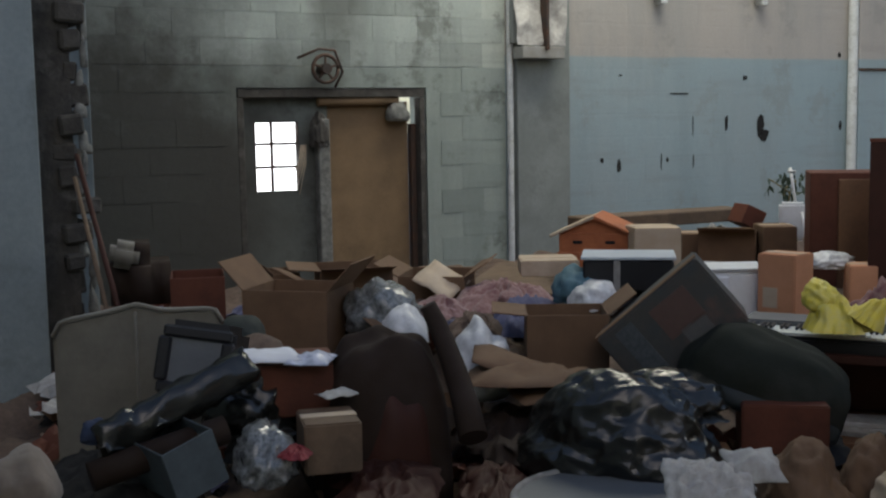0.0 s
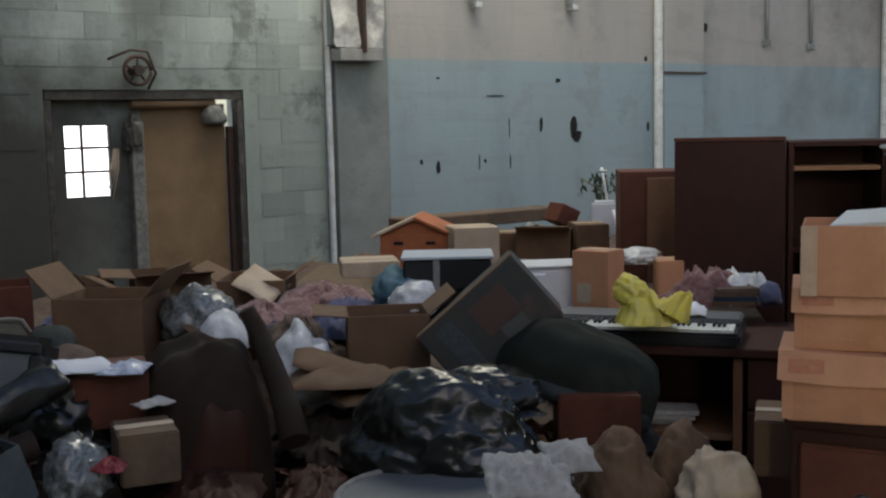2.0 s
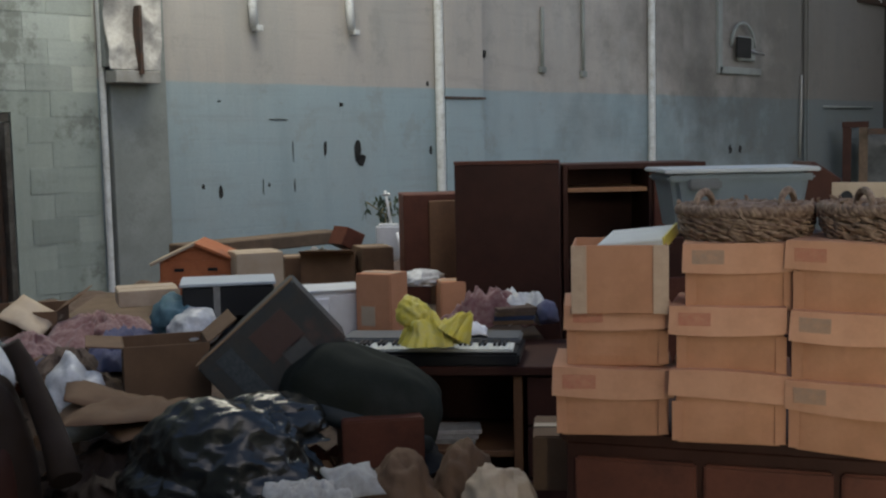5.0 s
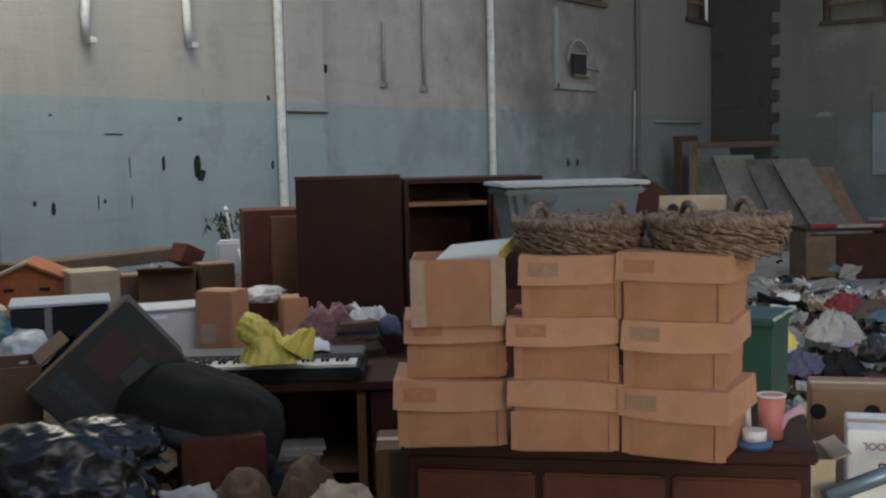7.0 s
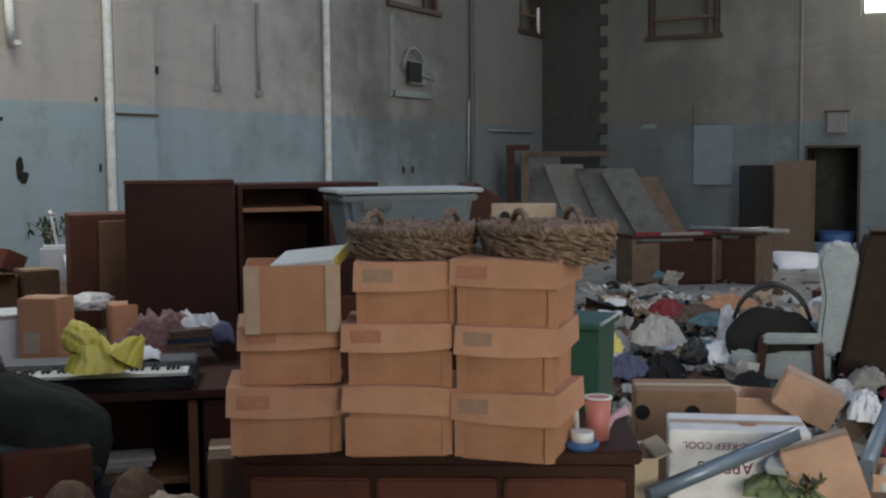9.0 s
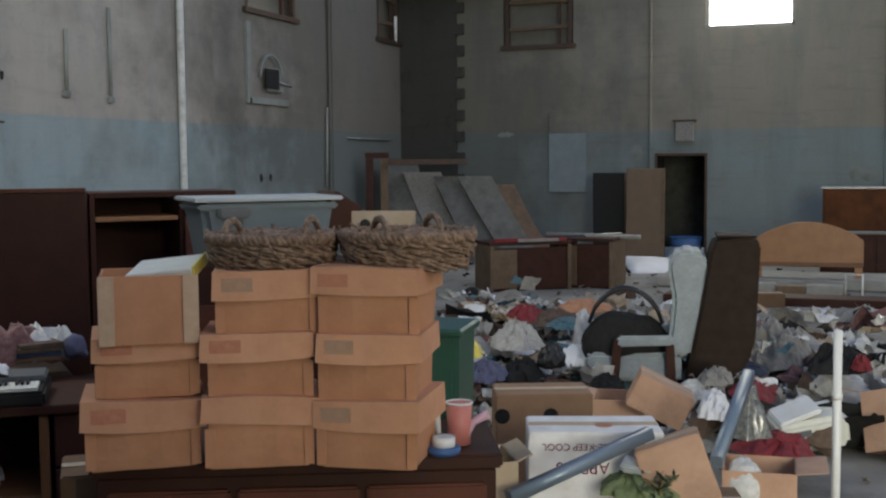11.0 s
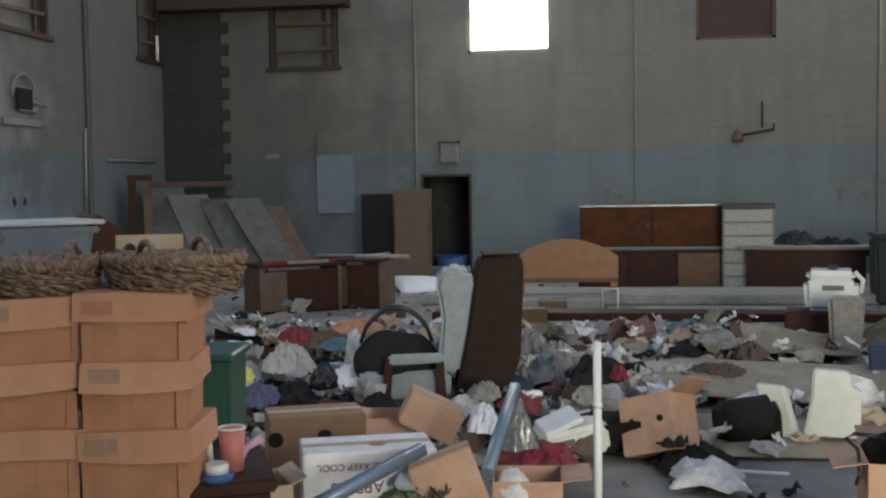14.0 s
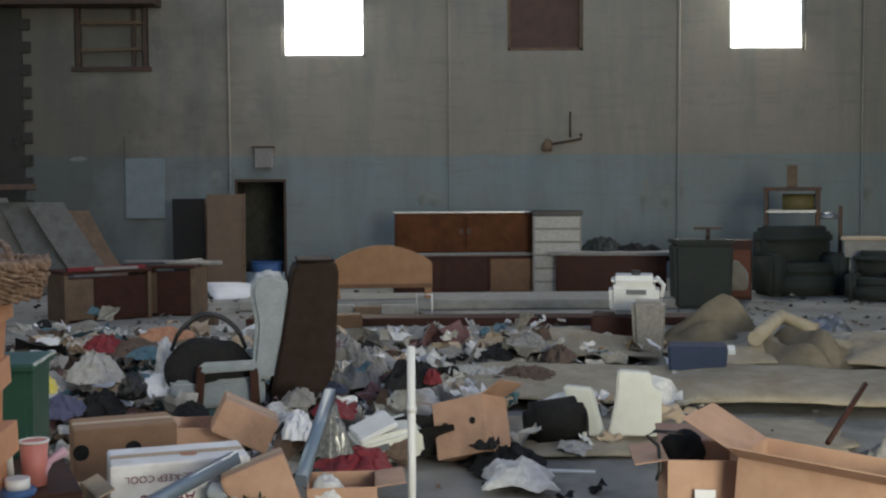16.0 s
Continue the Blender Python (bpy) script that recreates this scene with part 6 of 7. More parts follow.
for b, mk, lb in ((box_of(20.251, 4.06, 0, -74.735, 0.55, 0.06, 1.543), "dark_cloth", "black panel leaning by the doorway"), (box_of(19.983, 3.40, 0, -86.527, 0.6, 0.08, 1.62), "door_brown", "brown door panel leaning by the doorway")):
    t = thing("door_panel", pose(b[0], b[1], 0, 0, 0, b[3]) @ pose(0, 0, 0, -4, 0, 0), lb, "panel")
    part("sheet", bm_box(b[4], 0.05, b[6], 0.004), M[mk], t)
    part("edge", bm_box(0.05, 0.1, b[6], 0.004, at=(b[4] / 2 + 0.026, 0.02, 0)), M["wood_old"], t)
t = thing("blue_tub", pose(21.544, 2.889, 0), "bright blue plastic tub in the doorway", "tub")
part("tub", bm_cyl(0.26, 0.34, 0.3, 24), M["blue"], t)
part("rim", bm_tube([(0.3 * math.cos(a), 0.3 * math.sin(a), 0.34) for a in (math.tau * k / 24 for k in range(25))], 0.015, 6), M["blue"], t)
sheet("white_board", 18.537, 2.953, 0, 20, 1.1, 1.0, 0.12, M["paper"], "white sheet of board lying on the floor", "board", 101, 0.7, 8, (4, -8), 0.01, 0.03)
sheet("grey_board", 20.292, 2.887, 0, 20, 0.9, 0.5, 0.2, M["blue_steel"], "grey sheet of board propped on the floor", "board", 102, 0.7, 8, (12, -14), 0.01, 0.03)


# ---- arched headboard, sideboard and drawers along the east side ----
def arched_headboard(x, y, z, yaw, w, d, h):
    t = thing("bed_headboard", pose(x, y, 0, 0, 0, yaw), "arched orange-brown wooden headboard on legs", "headboard")
    top = [(-w / 2 + w * k / 20, h * (0.72 + 0.28 * math.sin(math.pi * k / 20) ** 0.8)) for k in range(21)]
    part("panel", bm_panel([(-w / 2, h * 0.36), *top, (w / 2, h * 0.36)][::-1], d, 0.01), M["wood_orange"], t)
    part("rail", bm_box(w, d * 1.3, 0.06, 0.006, at=(0, d / 2, h * 0.32)), M["wood_mid"], t)
    for s in (-1, 1):
        part("leg", bm_box(0.1, d, h * 0.6, 0.006, at=(s * (w / 2 - 0.06), d / 2 + 0.002, 0)), M["wood_orange"], t)


arched_headboard(16.451, 0.55, 0, -88.112, 1.431, 0.07, 0.899)


def sideboard(x, y, yaw, w, d, h):
    t = thing("sideboard", pose(x, y, 0, 0, 0, yaw), "long dark brown sideboard with an upper hutch", "sideboard")
    part("base", bm_box(w, d, h * 0.46, 0.01), M["wood_dark"], t)
    part("counter", bm_box(w + 0.06, d + 0.05, 0.04, 0.006, at=(0, 0, h * 0.46 + 0.001)), M["grey_cloth"], t, "dusty grey counter edge")
    part("hutch", bm_box(w * 0.98, d * 0.6, h * 0.48, 0.01, at=(0, d * 0.18, h * 0.49 + 0.002)), M["sideboard"], t)
    for k in range(2):
        dr = part("hutch_door", bm_box(w * 0.47, 0.03, h * 0.44, 0.006, at=((k - 0.5) * w * 0.485, -d * 0.14, h * 0.5)), M["sideboard"], t)
        part("latch", bm_box(0.07, 0.02, 0.08, 0.004, at=((k - 0.5) * 0.12, -d * 0.14 - 0.026, h * 0.72)), M["dark_metal"], dr, "small dull latch")
    for k in range(3):
        part("base_door", bm_box(w * 0.3, 0.03, h * 0.4, 0.006, at=((k - 1) * w * 0.32, -d / 2 - 0.016, 0.03)), M["wood_mid"] if k == 2 else M["wood_dark"], t)
    part("top_strip", bm_box(w, d * 0.62, 0.03, 0.004, at=(0, d * 0.18, h * 0.972)), M["steel"], t, "dusty pale top edge")


SB = box_of(18.821, -0.714, 0, -92.065, 2.23, 0.6, 1.329)
sideboard(SB[0], SB[1], SB[3] + 2, SB[4] + 0.1, 0.6, SB[6])


def white_drawers(x, y, z, yaw, w, d, h):
    t = thing("white_drawer_unit", pose(x, y, 0, 0, 0, yaw), "off-white drawer unit with four drawers", "drawers")
    part("body", bm_box(w, d, h, 0.01), M["board_white"], t)
    part("top", bm_box(w * 1.04, d * 1.04, 0.08, 0.006, at=(0, 0, h)), M["black_plastic"], t, "black top")
    for k in range(6):
        part("drawer", bm_box(w * 0.92, 0.03, h / 6 - 0.03, 0.006, at=(0, -d / 2 - 0.014, 0.015 + k * h / 6)), M["newsprint"], t)


white_drawers(18.459, -2.181, 0, -96.613, 0.769, 0.5, 1.255)
structure("platform", bm_join(bm_box(6.4, 1.2, 0.14, 0.01), bm_box(6.4, 0.02, 0.1, 0.004, at=(0, -0.612, 0.02))), M["board_white"], "long low dusty white plinth", pose(16.106, -0.672, 0, 0, 0, -92.276 + 2) @ pose(0, 0.6, 0))
# beam widened to half a metre to fill the dark gap below the plinth
t = thing("widened_beam", pose(14.498, -0.823, 0, 0, 0, -93.118 + 1), "long dark beam on the floor", "beam")
part("beam", bm_box(6.0, 0.5, 0.1, 0.012), M["wood_dark"], t)
for k, (b, mk) in enumerate(((box_of(15.392, 1.104, -0.079, -80.792, 0.421, 0.2, 0.243), "board_white"), (box_of(15.316, 0.706, -0.058, -84.248, 0.36, 0.2, 0.204), "wood_old"), (box_of(15.33, 0.302, -0.063, -88.752, 0.443, 0.2, 0.227), "board_white"))):
    t = thing("loose_block", pose(b[0], b[1], b[2], 0, 0, b[3]), "loose block lying on the low beam", "block")
    part("block", bm_box(b[4], b[5], b[6], 0.01), M[mk], t)
carton(14.248, 0.969, 0, -75.994, 0.451, 0.3, 0.161, M["card_brown"], "brown cardboard box on the far floor", "", closed=True)
t = thing("wire_stand", pose(15.311, -0.05, 0, 0, 0, -90.085), "small white wire stand on the floor", "stand")
part("frame", bm_tube([(-0.1, 0, 0), (-0.1, 0, 0.3), (0.1, 0, 0.3), (0.1, 0, 0)], 0.015, 6), M["white_plastic"], t)

# dark clutter on the long counter
bag("dark_clutter", 18.515, -2.888, 0.638, -98.733, 0.597, 0.6, 0.432, M["dark_green"], "dark green leafy clutter on the counter", "clutter", 111, 0.3, 2.6)
bag("dark_clutter", 18.318, -3.456, 0.539, -100.545, 0.921, 0.6, 0.446, M["dark_cloth"], "dark tangled clutter on the counter", "clutter", 112, 0.3, 2.6)
t = thing("counter", pose(18.094, -2.989, 0, 0, 0, -99.243), "long dark counter with a pale worn top", "counter")
part("base", bm_box(1.7, 0.6, 0.645, 0.01), M["wood_dark"], t)
part("top", bm_box(1.9, 0.7, 0.05, 0.006, at=(0, 0, 0.645 + 0.001)), M["grey_cloth"], t)


def dark_armchair(x, y, z, yaw, w, d, h, label, mat, group=""):
    t = thing("armchair", pose(x, y, 0, 0, 0, yaw), label, "armchair", group)

    def soft(ww, dd, hh, at, bev=0.07):
        bm = bm_box(ww, dd, hh, bev, 4, at=at)
        for f in bm.faces:
            f.smooth = True
        return bm

    part("backrest", soft(w * 0.96, d * 0.3, h * 0.7, (0, d * 0.33, h * 0.3)), mat, t)
    part("head_roll", soft(w, d * 0.42, h * 0.36, (0, d * 0.28, h * 0.66), 0.14), mat, t, "rolled top of the backrest")
    part("seat", soft(w * 0.7, d * 0.7, h * 0.2, (0, -d * 0.1, h * 0.28)), mat, t)
    for s in (-1, 1):
        part("arm", soft(w * 0.2, d * 0.85, h * 0.62, (s * w * 0.41, -d * 0.05, 0.0), 0.05), mat, t)
    part("front_panel", soft(w * 0.7, d * 0.12, h * 0.27, (0, -d * 0.42, 0.03), 0.03), mat, t)


dark_armchair(18.039, -5.958, 0, -83.12, 1.291, 0.9, 1.046, "dark green upholstered armchair with a rolled top", M["dark_green"])
dark_armchair(17.089, -6.822, 0, -121.59, 0.774, 0.9, 0.703, "dark upholstered armchair by the wall", M["dark_green"])
t = thing("dark_bin", pose(16.266, -3.968, 0, 0, 0, -103.536 + 10), "tall dark green bin with a lever on top", "bin")
BH = 0.903
part("body", bm_box(0.82, 0.6, BH, 0.04, 3, taper=0.94), M["dark_green"], t)
part("lid", bm_box(0.86, 0.64, 0.06, 0.02, 2, at=(0, 0, BH)), M["dark_green"], t)
part("lever", bm_join(bm_cyl(0.03, 0.14, seg=10, at=(0.1, 0, BH + 0.06)), bm_box(0.4, 0.06, 0.03, 0.006, at=(0.1, 0, BH + 0.2))), M["dark_metal"], t)
t = thing("low_cabinet", pose(17.541, -4.639, 0, 0, 0, -104.655), "dark brown low cabinet behind the bin", "cabinet")
part("body", bm_box(0.8, 0.5, 0.893, 0.01), M["wood_dark"], t)
part("door", bm_box(0.36, 0.02, 0.7, 0.004, at=(0.2, -0.262, 0.05)), M["wood_red"], t)
bag("grey_cushion", 16.588, -4.528, 0.211, -105.102, 0.448, 0.5, 0.446, M["cream"], "dusty cream cushion against the bin", "cushion", 113, 0.06)


def machine(x, y, yaw):
    t = thing("workshop_machine", pose(x, y, 0, 0, 0, yaw), "old workshop machine with a yellow drum and a post", "machine")
    z1, z2 = 1.623, 2.042
    part("stand", bm_join(*[bm_box(0.07, 0.5, z1, 0.006, at=(s * 0.4, 0, 0)) for s in (-1, 1)]), M["dark_metal"], t)
    part("shelf", bm_box(0.86, 0.5, 0.05, 0.006, at=(0, 0, z1 * 0.78)), M["steel"], t)
    part("cabinet_top", bm_box(0.9, 0.55, 0.06, 0.006, at=(0, 0, z1)), M["dark_metal"], t)
    part("drum", bm_cyl(0.15, 0.5, seg=20, at=(-0.15, 0, z1 - 0.2), turn=(0, 90, 0)), M["olive"], t, "dull yellow drum")
    part("post", bm_box(0.16, 0.14, z2 - z1 - 0.06, 0.01, at=(0, 0, z1 + 0.061)), M["wood_old"], t)
    part("side_post", bm_box(0.06, 0.06, z1 * 0.85, 0.006, at=(0.75, 0, 0)), M["dark_metal"], t)
    part("pan", bm_bag(0.4, 0.3, 0.12, 3, 0.1, 3), M["steel"], t, "crumpled bright metal", pose(0.55, -0.1, z1 * 0.72))


machine(18.696, -6.037, -107.742)
t = thing("low_cabinet", pose(17.803, -7.057, 0, 0, 0, -111.451), "white cabinet with a cluttered top by the wall", "cabinet")
part("body", bm_box(0.9, 0.5, 0.863, 0.01), M["board_white"], t)
part("top", bm_box(1.0, 0.55, 0.04, 0.004, at=(0, 0, 0.863 + 0.001)), M["card_pale"], t)


# ---- the open floor: chair, handbag and scattered things ----
GROUP_AT = Matrix.Translation((0.05, -0.035, 0.0))


def recliner(x, y, z, yaw):
    t = thing("recliner_chair", pose(x, y, z, 0, 0, yaw) @ Matrix.Diagonal((1, 1, 0.915, 1)), "grey-blue upholstered chair with a dark brown shell back", "chair")

    def slab(ol, thick, y0, mat, name, label="", bev=0.02, parent=None):
        bm = bm_panel(ol, thick, bev)
        for f in bm.faces:
            f.smooth = False
        return part(name, bm, mat, parent or t, label, pose(0, y0, 0))

    slab([(0.1, 0.05), (0.28, 0.03), (0.42, 0.09), (0.53, 0.22), (0.58, 0.4), (0.61, 1.12), (0.58, 1.18), (0.31, 1.16), (0.27, 1.08), (0.2, 0.6)], 0.56, -0.28, M["leather"], "back_shell", "dark brown leather shell")
    slab([(-0.02, 0.28), (0.14, 0.26), (0.24, 0.75), (0.26, 0.98), (0.23, 1.05), (0.16, 1.09), (0.06, 1.08), (0.0, 1.03), (-0.02, 0.95), (0.02, 0.7)], 0.5, -0.27, M["upholstery"], "back_cushion", "grey-blue cushion", 0.03)
    slab([(-0.6, 0.06), (0.08, 0.06), (0.08, 0.28), (-0.56, 0.28), (-0.6, 0.24)], 0.54, -0.27, M["upholstery"], "seat", "grey-blue seat cushion", 0.03)
    for y0 in (-0.34, 0.28):
        arm = slab([(-0.38, 0.34), (0.02, 0.36), (0.02, 0.43), (-0.36, 0.42)], 0.08, y0, M["upholstery"], "arm", "padded arm", 0.015)
        slab([(-0.42, -0.02), (-0.36, -0.02), (-0.33, 0.4), (-0.39, 0.4)], 0.06, 0.01, M["wood_dark"], "arm_post", "dark wooden post", 0.006, arm)
        slab([(-0.02, -0.02), (0.05, -0.02), (0.03, 0.36), (-0.03, 0.36)], 0.06, 0.01, M["wood_dark"], "arm_post", "dark wooden post", 0.006, arm)
    part("headrest_trim", bm_box(0.27, 0.5, 0.02, 0.008, at=(0.45, 0, 1.175)), M["leather"], t, "dark trim along the top")


recliner(8.335, 1.232, 0.134, -81.639)


def handbag(x, y, z, yaw, w, d, h):
    t = thing("handbag", pose(x, y, z, 0, 0, yaw), "large black handbag with a looped handle", "handbag")
    bm = bm_bag(w, d, h, 7, 0.05, 4, 1.3)
    part("body", bm, M["dark_cloth"], t)
    for s in (-1, 1):
        part("handle", bm_tube([(-w * 0.36 + w * 0.72 * k / 14, s * d * 0.15, h * 0.72 + 0.25 * math.sin(math.pi * k / 14) ** 0.6) for k in range(15)], 0.014, 8), M["black_plastic"], t, "round looped handle")
    part("flap", bm_bag(w * 0.4, d * 0.6, h * 0.3, 9, 0.1, 3), M["dark_cloth"], t, "slumped top of the bag", pose(-0.02, 0, h * 0.6))


handbag(8.2, 1.53, 0.3, -79.638, 0.72, 0.34, 0.4)


def apple_box(x, y, z, yaw, w, d, h):
    t = carton(x, y, z, yaw, w, d, h, M["white_card"], "white apple carton standing upside down with maroon print", "", name="apple_carton", closed=True)

    def words(text, size, px, pz):
        cu = bpy.data.curves.new("lettering", "FONT")
        cu.body, cu.size, cu.extrude, cu.align_x = text, size, 0.0006, "RIGHT"
        tmp = bpy.data.objects.new("lettering", cu)
        scene.collection.objects.link(tmp)
        bpy.context.view_layer.update()
        me = bpy.data.meshes.new_from_object(tmp.evaluated_get(bpy.context.evaluated_depsgraph_get()))
        bpy.data.objects.remove(tmp)
        me.materials.clear()
        me.materials.append(M["lettering"])
        ob = new("lettering", me)
        ob.parent = t
        ob.matrix_local = pose(px, -d / 2 - 0.003, pz, 90, 0, 0) @ pose(0, 0, 0, 0, 0, 180)
        tagged(ob, "maroon printed lettering")

    words("APPLES", 0.066, -w * 0.3, h * 0.6)
    words("PERISHABLE-KEEP COOL", 0.038, -w * 0.4, h * 0.85)
    part("logo_mark", bm_cyl(0.035, 0.001, seg=20, at=(0.04, -0.03, h + 0.002)), M["card_red"], t, "round red printed mark")


apple_box(4.433, 0.951, 0.418, -72.3, 0.52, 0.3, 0.292)
carton(4.46, 0.8, 0, -74.0, 0.88, 0.36, 0.414, M["card_brown"], "large brown carton under the apple carton", "", closed=True)

carton(3.97, 1.228, 0, -60.829, 0.143, 0.26, 0.681, M["card_pale"], "pale cardboard carton with an open flap", "r", seed=11)
t = carton(5.354, 1.406, 0, -69.0, 0.46, 0.3, 0.652, M["card_tan"], "brown cardboard carton with cut-out hand holes", "", name="slotted_carton", closed=True)
for s in (-1, 1):
    part("hand_hole", bm_cyl(0.036, 0.004, seg=16, at=(-0.085 + s * 0.115, -0.15, 0.55), turn=(90, 0, 0)), M["dark_cloth"], t, "dark oval hand hole")
carton(6.05, 1.16, 0, -84.0, 0.26, 0.3, 0.5, M["card_salmon"], "open orange-brown carton on the floor", "l", seed=14)
carton(5.89, 0.957, 0.448, -80.0, 0.3, 0.26, 0.18, M["card_salmon"], "orange-brown carton tipped on its corner", "", (0, 26), closed=True)
t = thing("metal_channel", Matrix.Identity(4), "long blue-grey metal channel across the boxes", "channel")
part("channel", bm_tube([(3.776, 1.105, 0.582), (4.262, 0.694, 0.731)], 0.03, 4), M["blue_steel"], t)
t = thing("metal_channel", Matrix.Identity(4), "blue metal channel standing among the boxes", "channel")
part("channel", bm_tube([(4.841, 0.515, 0.491), (5.551, 0.444, 0.737)], 0.036, 4), M["blue_steel"], t)
part("wrap", bm_mound(0.2, 0.2, 0.22, 5, 24), M["clear_bag"], t, "torn clear wrapping", pose(5.706, 0.466, 0.406))
carton(4.33, 0.55, 0.43, -79.0, 0.25, 0.22, 0.28, M["card_salmon"], "salmon brown carton tipped forward", "", (-6, -20), closed=True)
t = thing("foil_tray", pose(4.262, 0.74, 0.581, 0, 0, -80.244 - 10) @ pose(0, 0, 0, 10, 6, 0), "shallow white foil tray on green cloth", "tray")
part("tray", bm_box(0.13, 0.1, 0.035, 0.008, 2, taper=0.86), M["tote_lid"], t)
bag("green_cloth", 4.286, 0.744, 0.509, -80.204, 0.27, 0.25, 0.116, M["green_leaf"], "crumpled dull green cloth in a box", "cloth", 122, 0.25, 2.4)
leafy_plant(4.18, 0.64, 0.47, 0.12, 9)
bag("white_bag", 5.04, 0.42, 0.2, -85.676, 0.2, 0.18, 0.26, M["white_bag"], "crumpled white printed bag in a carton", "bag", 123, 0.16)
carton(5.13, 0.36, 0, -86.0, 0.31, 0.3, 0.42, M["card_salmon"], "open brown carton with a pale flap", "r", seed=17, spread=96)
t = thing("white_pole", pose(5.524, 0.048, 0.221), "white plastic pipe standing upright", "pole")
PZ = 0.747
part("pipe", bm_cyl(0.02, PZ + 0.45, seg=16, at=(0, 0, -0.45)), M["white_plastic"], t)
part("collar", bm_cyl(0.024, 0.03, seg=16, at=(0, 0, PZ * 0.57)), M["white_plastic"], t)
bag("white_bag", 8.08, 0.06, 0.02, -89.363, 0.4, 0.34, 0.3, M["white_bag"], "knotted white plastic bag by the pole", "bag", 124, 0.2, 2.0)
bag("black_garment", 7.824, 0.089, 0.401, -89.405, 0.312, 0.4, 0.272, M["dark_cloth"], "black clothing dropped by the pole", "clothes", 125, 0.2, 2)
bag("red_cloth", 7.599, -0.07, 0.438, -90.593, 0.087, 0.15, 0.159, M["red"], "bright red cloth by the pole", "cloth", 126, 0.1)
bag("garment", 9.159, 0.54, 0.223, -86.669, 0.461, 0.7, 0.46, M["grey_cloth"], "heap of grey-brown garments behind the chair", "clothes", 127, 0.28, 2.4, level=5, pull=(-0.2, 0.4))
bag("red_cloth", 7.602, 0.59, 0.255, -85.608, 0.271, 0.4, 0.099, M["red"], "crumpled red cloth in the litter", "cloth", 128, 0.25, 2.2)
bag("red_cloth", 6.414, 0.378, 0.164, -86.69, 0.327, 0.4, 0.175, M["red"], "dark red cloth in the litter", "cloth", 129, 0.2, 2.0)
t = thing("white_appliance", pose(7.137, 0.223, 0.05, 0, 0, -88.217 + 18) @ pose(0, 0, 0, 8, -10, 0), "broken white plastic printer lying on its side", "appliance")
part("body", bm_box(0.42, 0.3, 0.2, 0.03, 3), M["foam"], t)
part("lid", bm_box(0.26, 0.26, 0.03, 0.01, 2, at=(-0.06, 0, 0.203), turn=(0, -12, 0)), M["white_plastic"], t)
part("slot", bm_box(0.12, 0.01, 0.04, 0.002, at=(-0.08, -0.154, 0.11)), M["grey_plastic"], t)
t = carton(7.066, -0.33, 0.057, -120.753, 0.367, 0.3, 0.355, M["card_salmon"], "open brown carton with punched holes tipped over", "lr", (-14, -16), name="slotted_carton", seed=19, spread=100)
for s in (-1, 1):
    part("punched_hole", bm_cyl(0.022, 0.004, seg=14, at=(s * 0.1, -0.152, 0.2), turn=(90, 0, 0)), M["dark_cloth"], t, "dark punched hole")
BP = box_of(7.556, -0.886, 0, -90.381, 0.478, 0.34, 0.335)
t = thing("black_pillow", pose(BP[0], BP[1], 0, 0, 0, BP[3]), "black padded bag lying on the floor", "bag")
part("body", bm_cyl(0.145, 0.4, 0.15, 28, at=(-0.2, 0, 0.15), turn=(0, 84, 8), bevel=0.05), M["dark_cloth"], t)
part("end_seam", bm_tube([(0.2, 0.12 * math.cos(a), 0.13 + 0.12 * math.sin(a)) for a in (math.tau * k / 20 for k in range(21))], 0.008, 6), M["black_plastic"], t, "piped seam")
bag("black_rag", 7.018, -0.502, 0.023, -93.783, 0.375, 0.4, 0.207, M["dark_cloth"], "black rag on the floor", "rag", 131, 0.25, 2)


def foam_block(x, y, z, yaw, ol, d, label):
    t = thing("foam_block", pose(x, y, z, 0, 0, yaw), label, "foam")
    part("block", bm_panel(ol, d, 0.012), M["foam"], t)


foam_block(7.509, -1.412, 0.079, -100.286, [(-0.18, 0), (0.17, 0), (0.17, 0.31), (0.11, 0.32), (0.1, 0.42), (-0.12, 0.43), (-0.13, 0.25)], 0.12, "stepped white packing foam block")
foam_block(7.613, -1.075, 0.06, -97.724 - 12, [(-0.03, 0), (0.14, 0), (0.05, 0.32), (-0.14, 0.33)], 0.1, "slanted white packing foam block")
sheet("white_bag", 6.497, -0.553, 0.0, -95, 0.42, 0.4, 0.14, M["white_bag"], "bluish white plastic bag lying flat on the floor", "bag", 132, 1.6, 30, edge=0.5)
t = thing("white_strip", pose(6.877, -0.889, 0, 0, 0, -97.03 - 3), "flat white plastic strip on the floor", "strip")
part("strip", bm_box(0.4, 0.05, 0.012, 0.002, at=(-0.04, 0, 0)), M["white_plastic"], t)
carton(5.089, -1.261, 0, -95.389, 0.338, 0.4, 0.548, M["card_salmon"], "open salmon brown carton with a white label", "lb", seed=21, spread=95)
t = thing("paper_label", pose(4.868, -1.23, 0.375, 0, 0, -103.696 + 8), "small white paper label on a carton", "label")
part("label", bm_box(0.09, 0.006, 0.08, 0.001, at=(0, 0, -0.03)), M["paper"], t)
carton(4.763, -1.704, 0.02, -123.083, 0.68, 0.42, 0.557, M["card_salmon"], "large open salmon brown carton", "fl", (0, 4), seed=23, spread=95)
bag("black_strap_bag", 5.303, -1.223, 0.428, -102.496, 0.244, 0.2, 0.17, M["dark_cloth"], "black soft bag hanging over a carton", "bag", 133, 0.08)
t = thing("black_strap", Matrix.Identity(4), "black strap hanging from a carton", "strap")
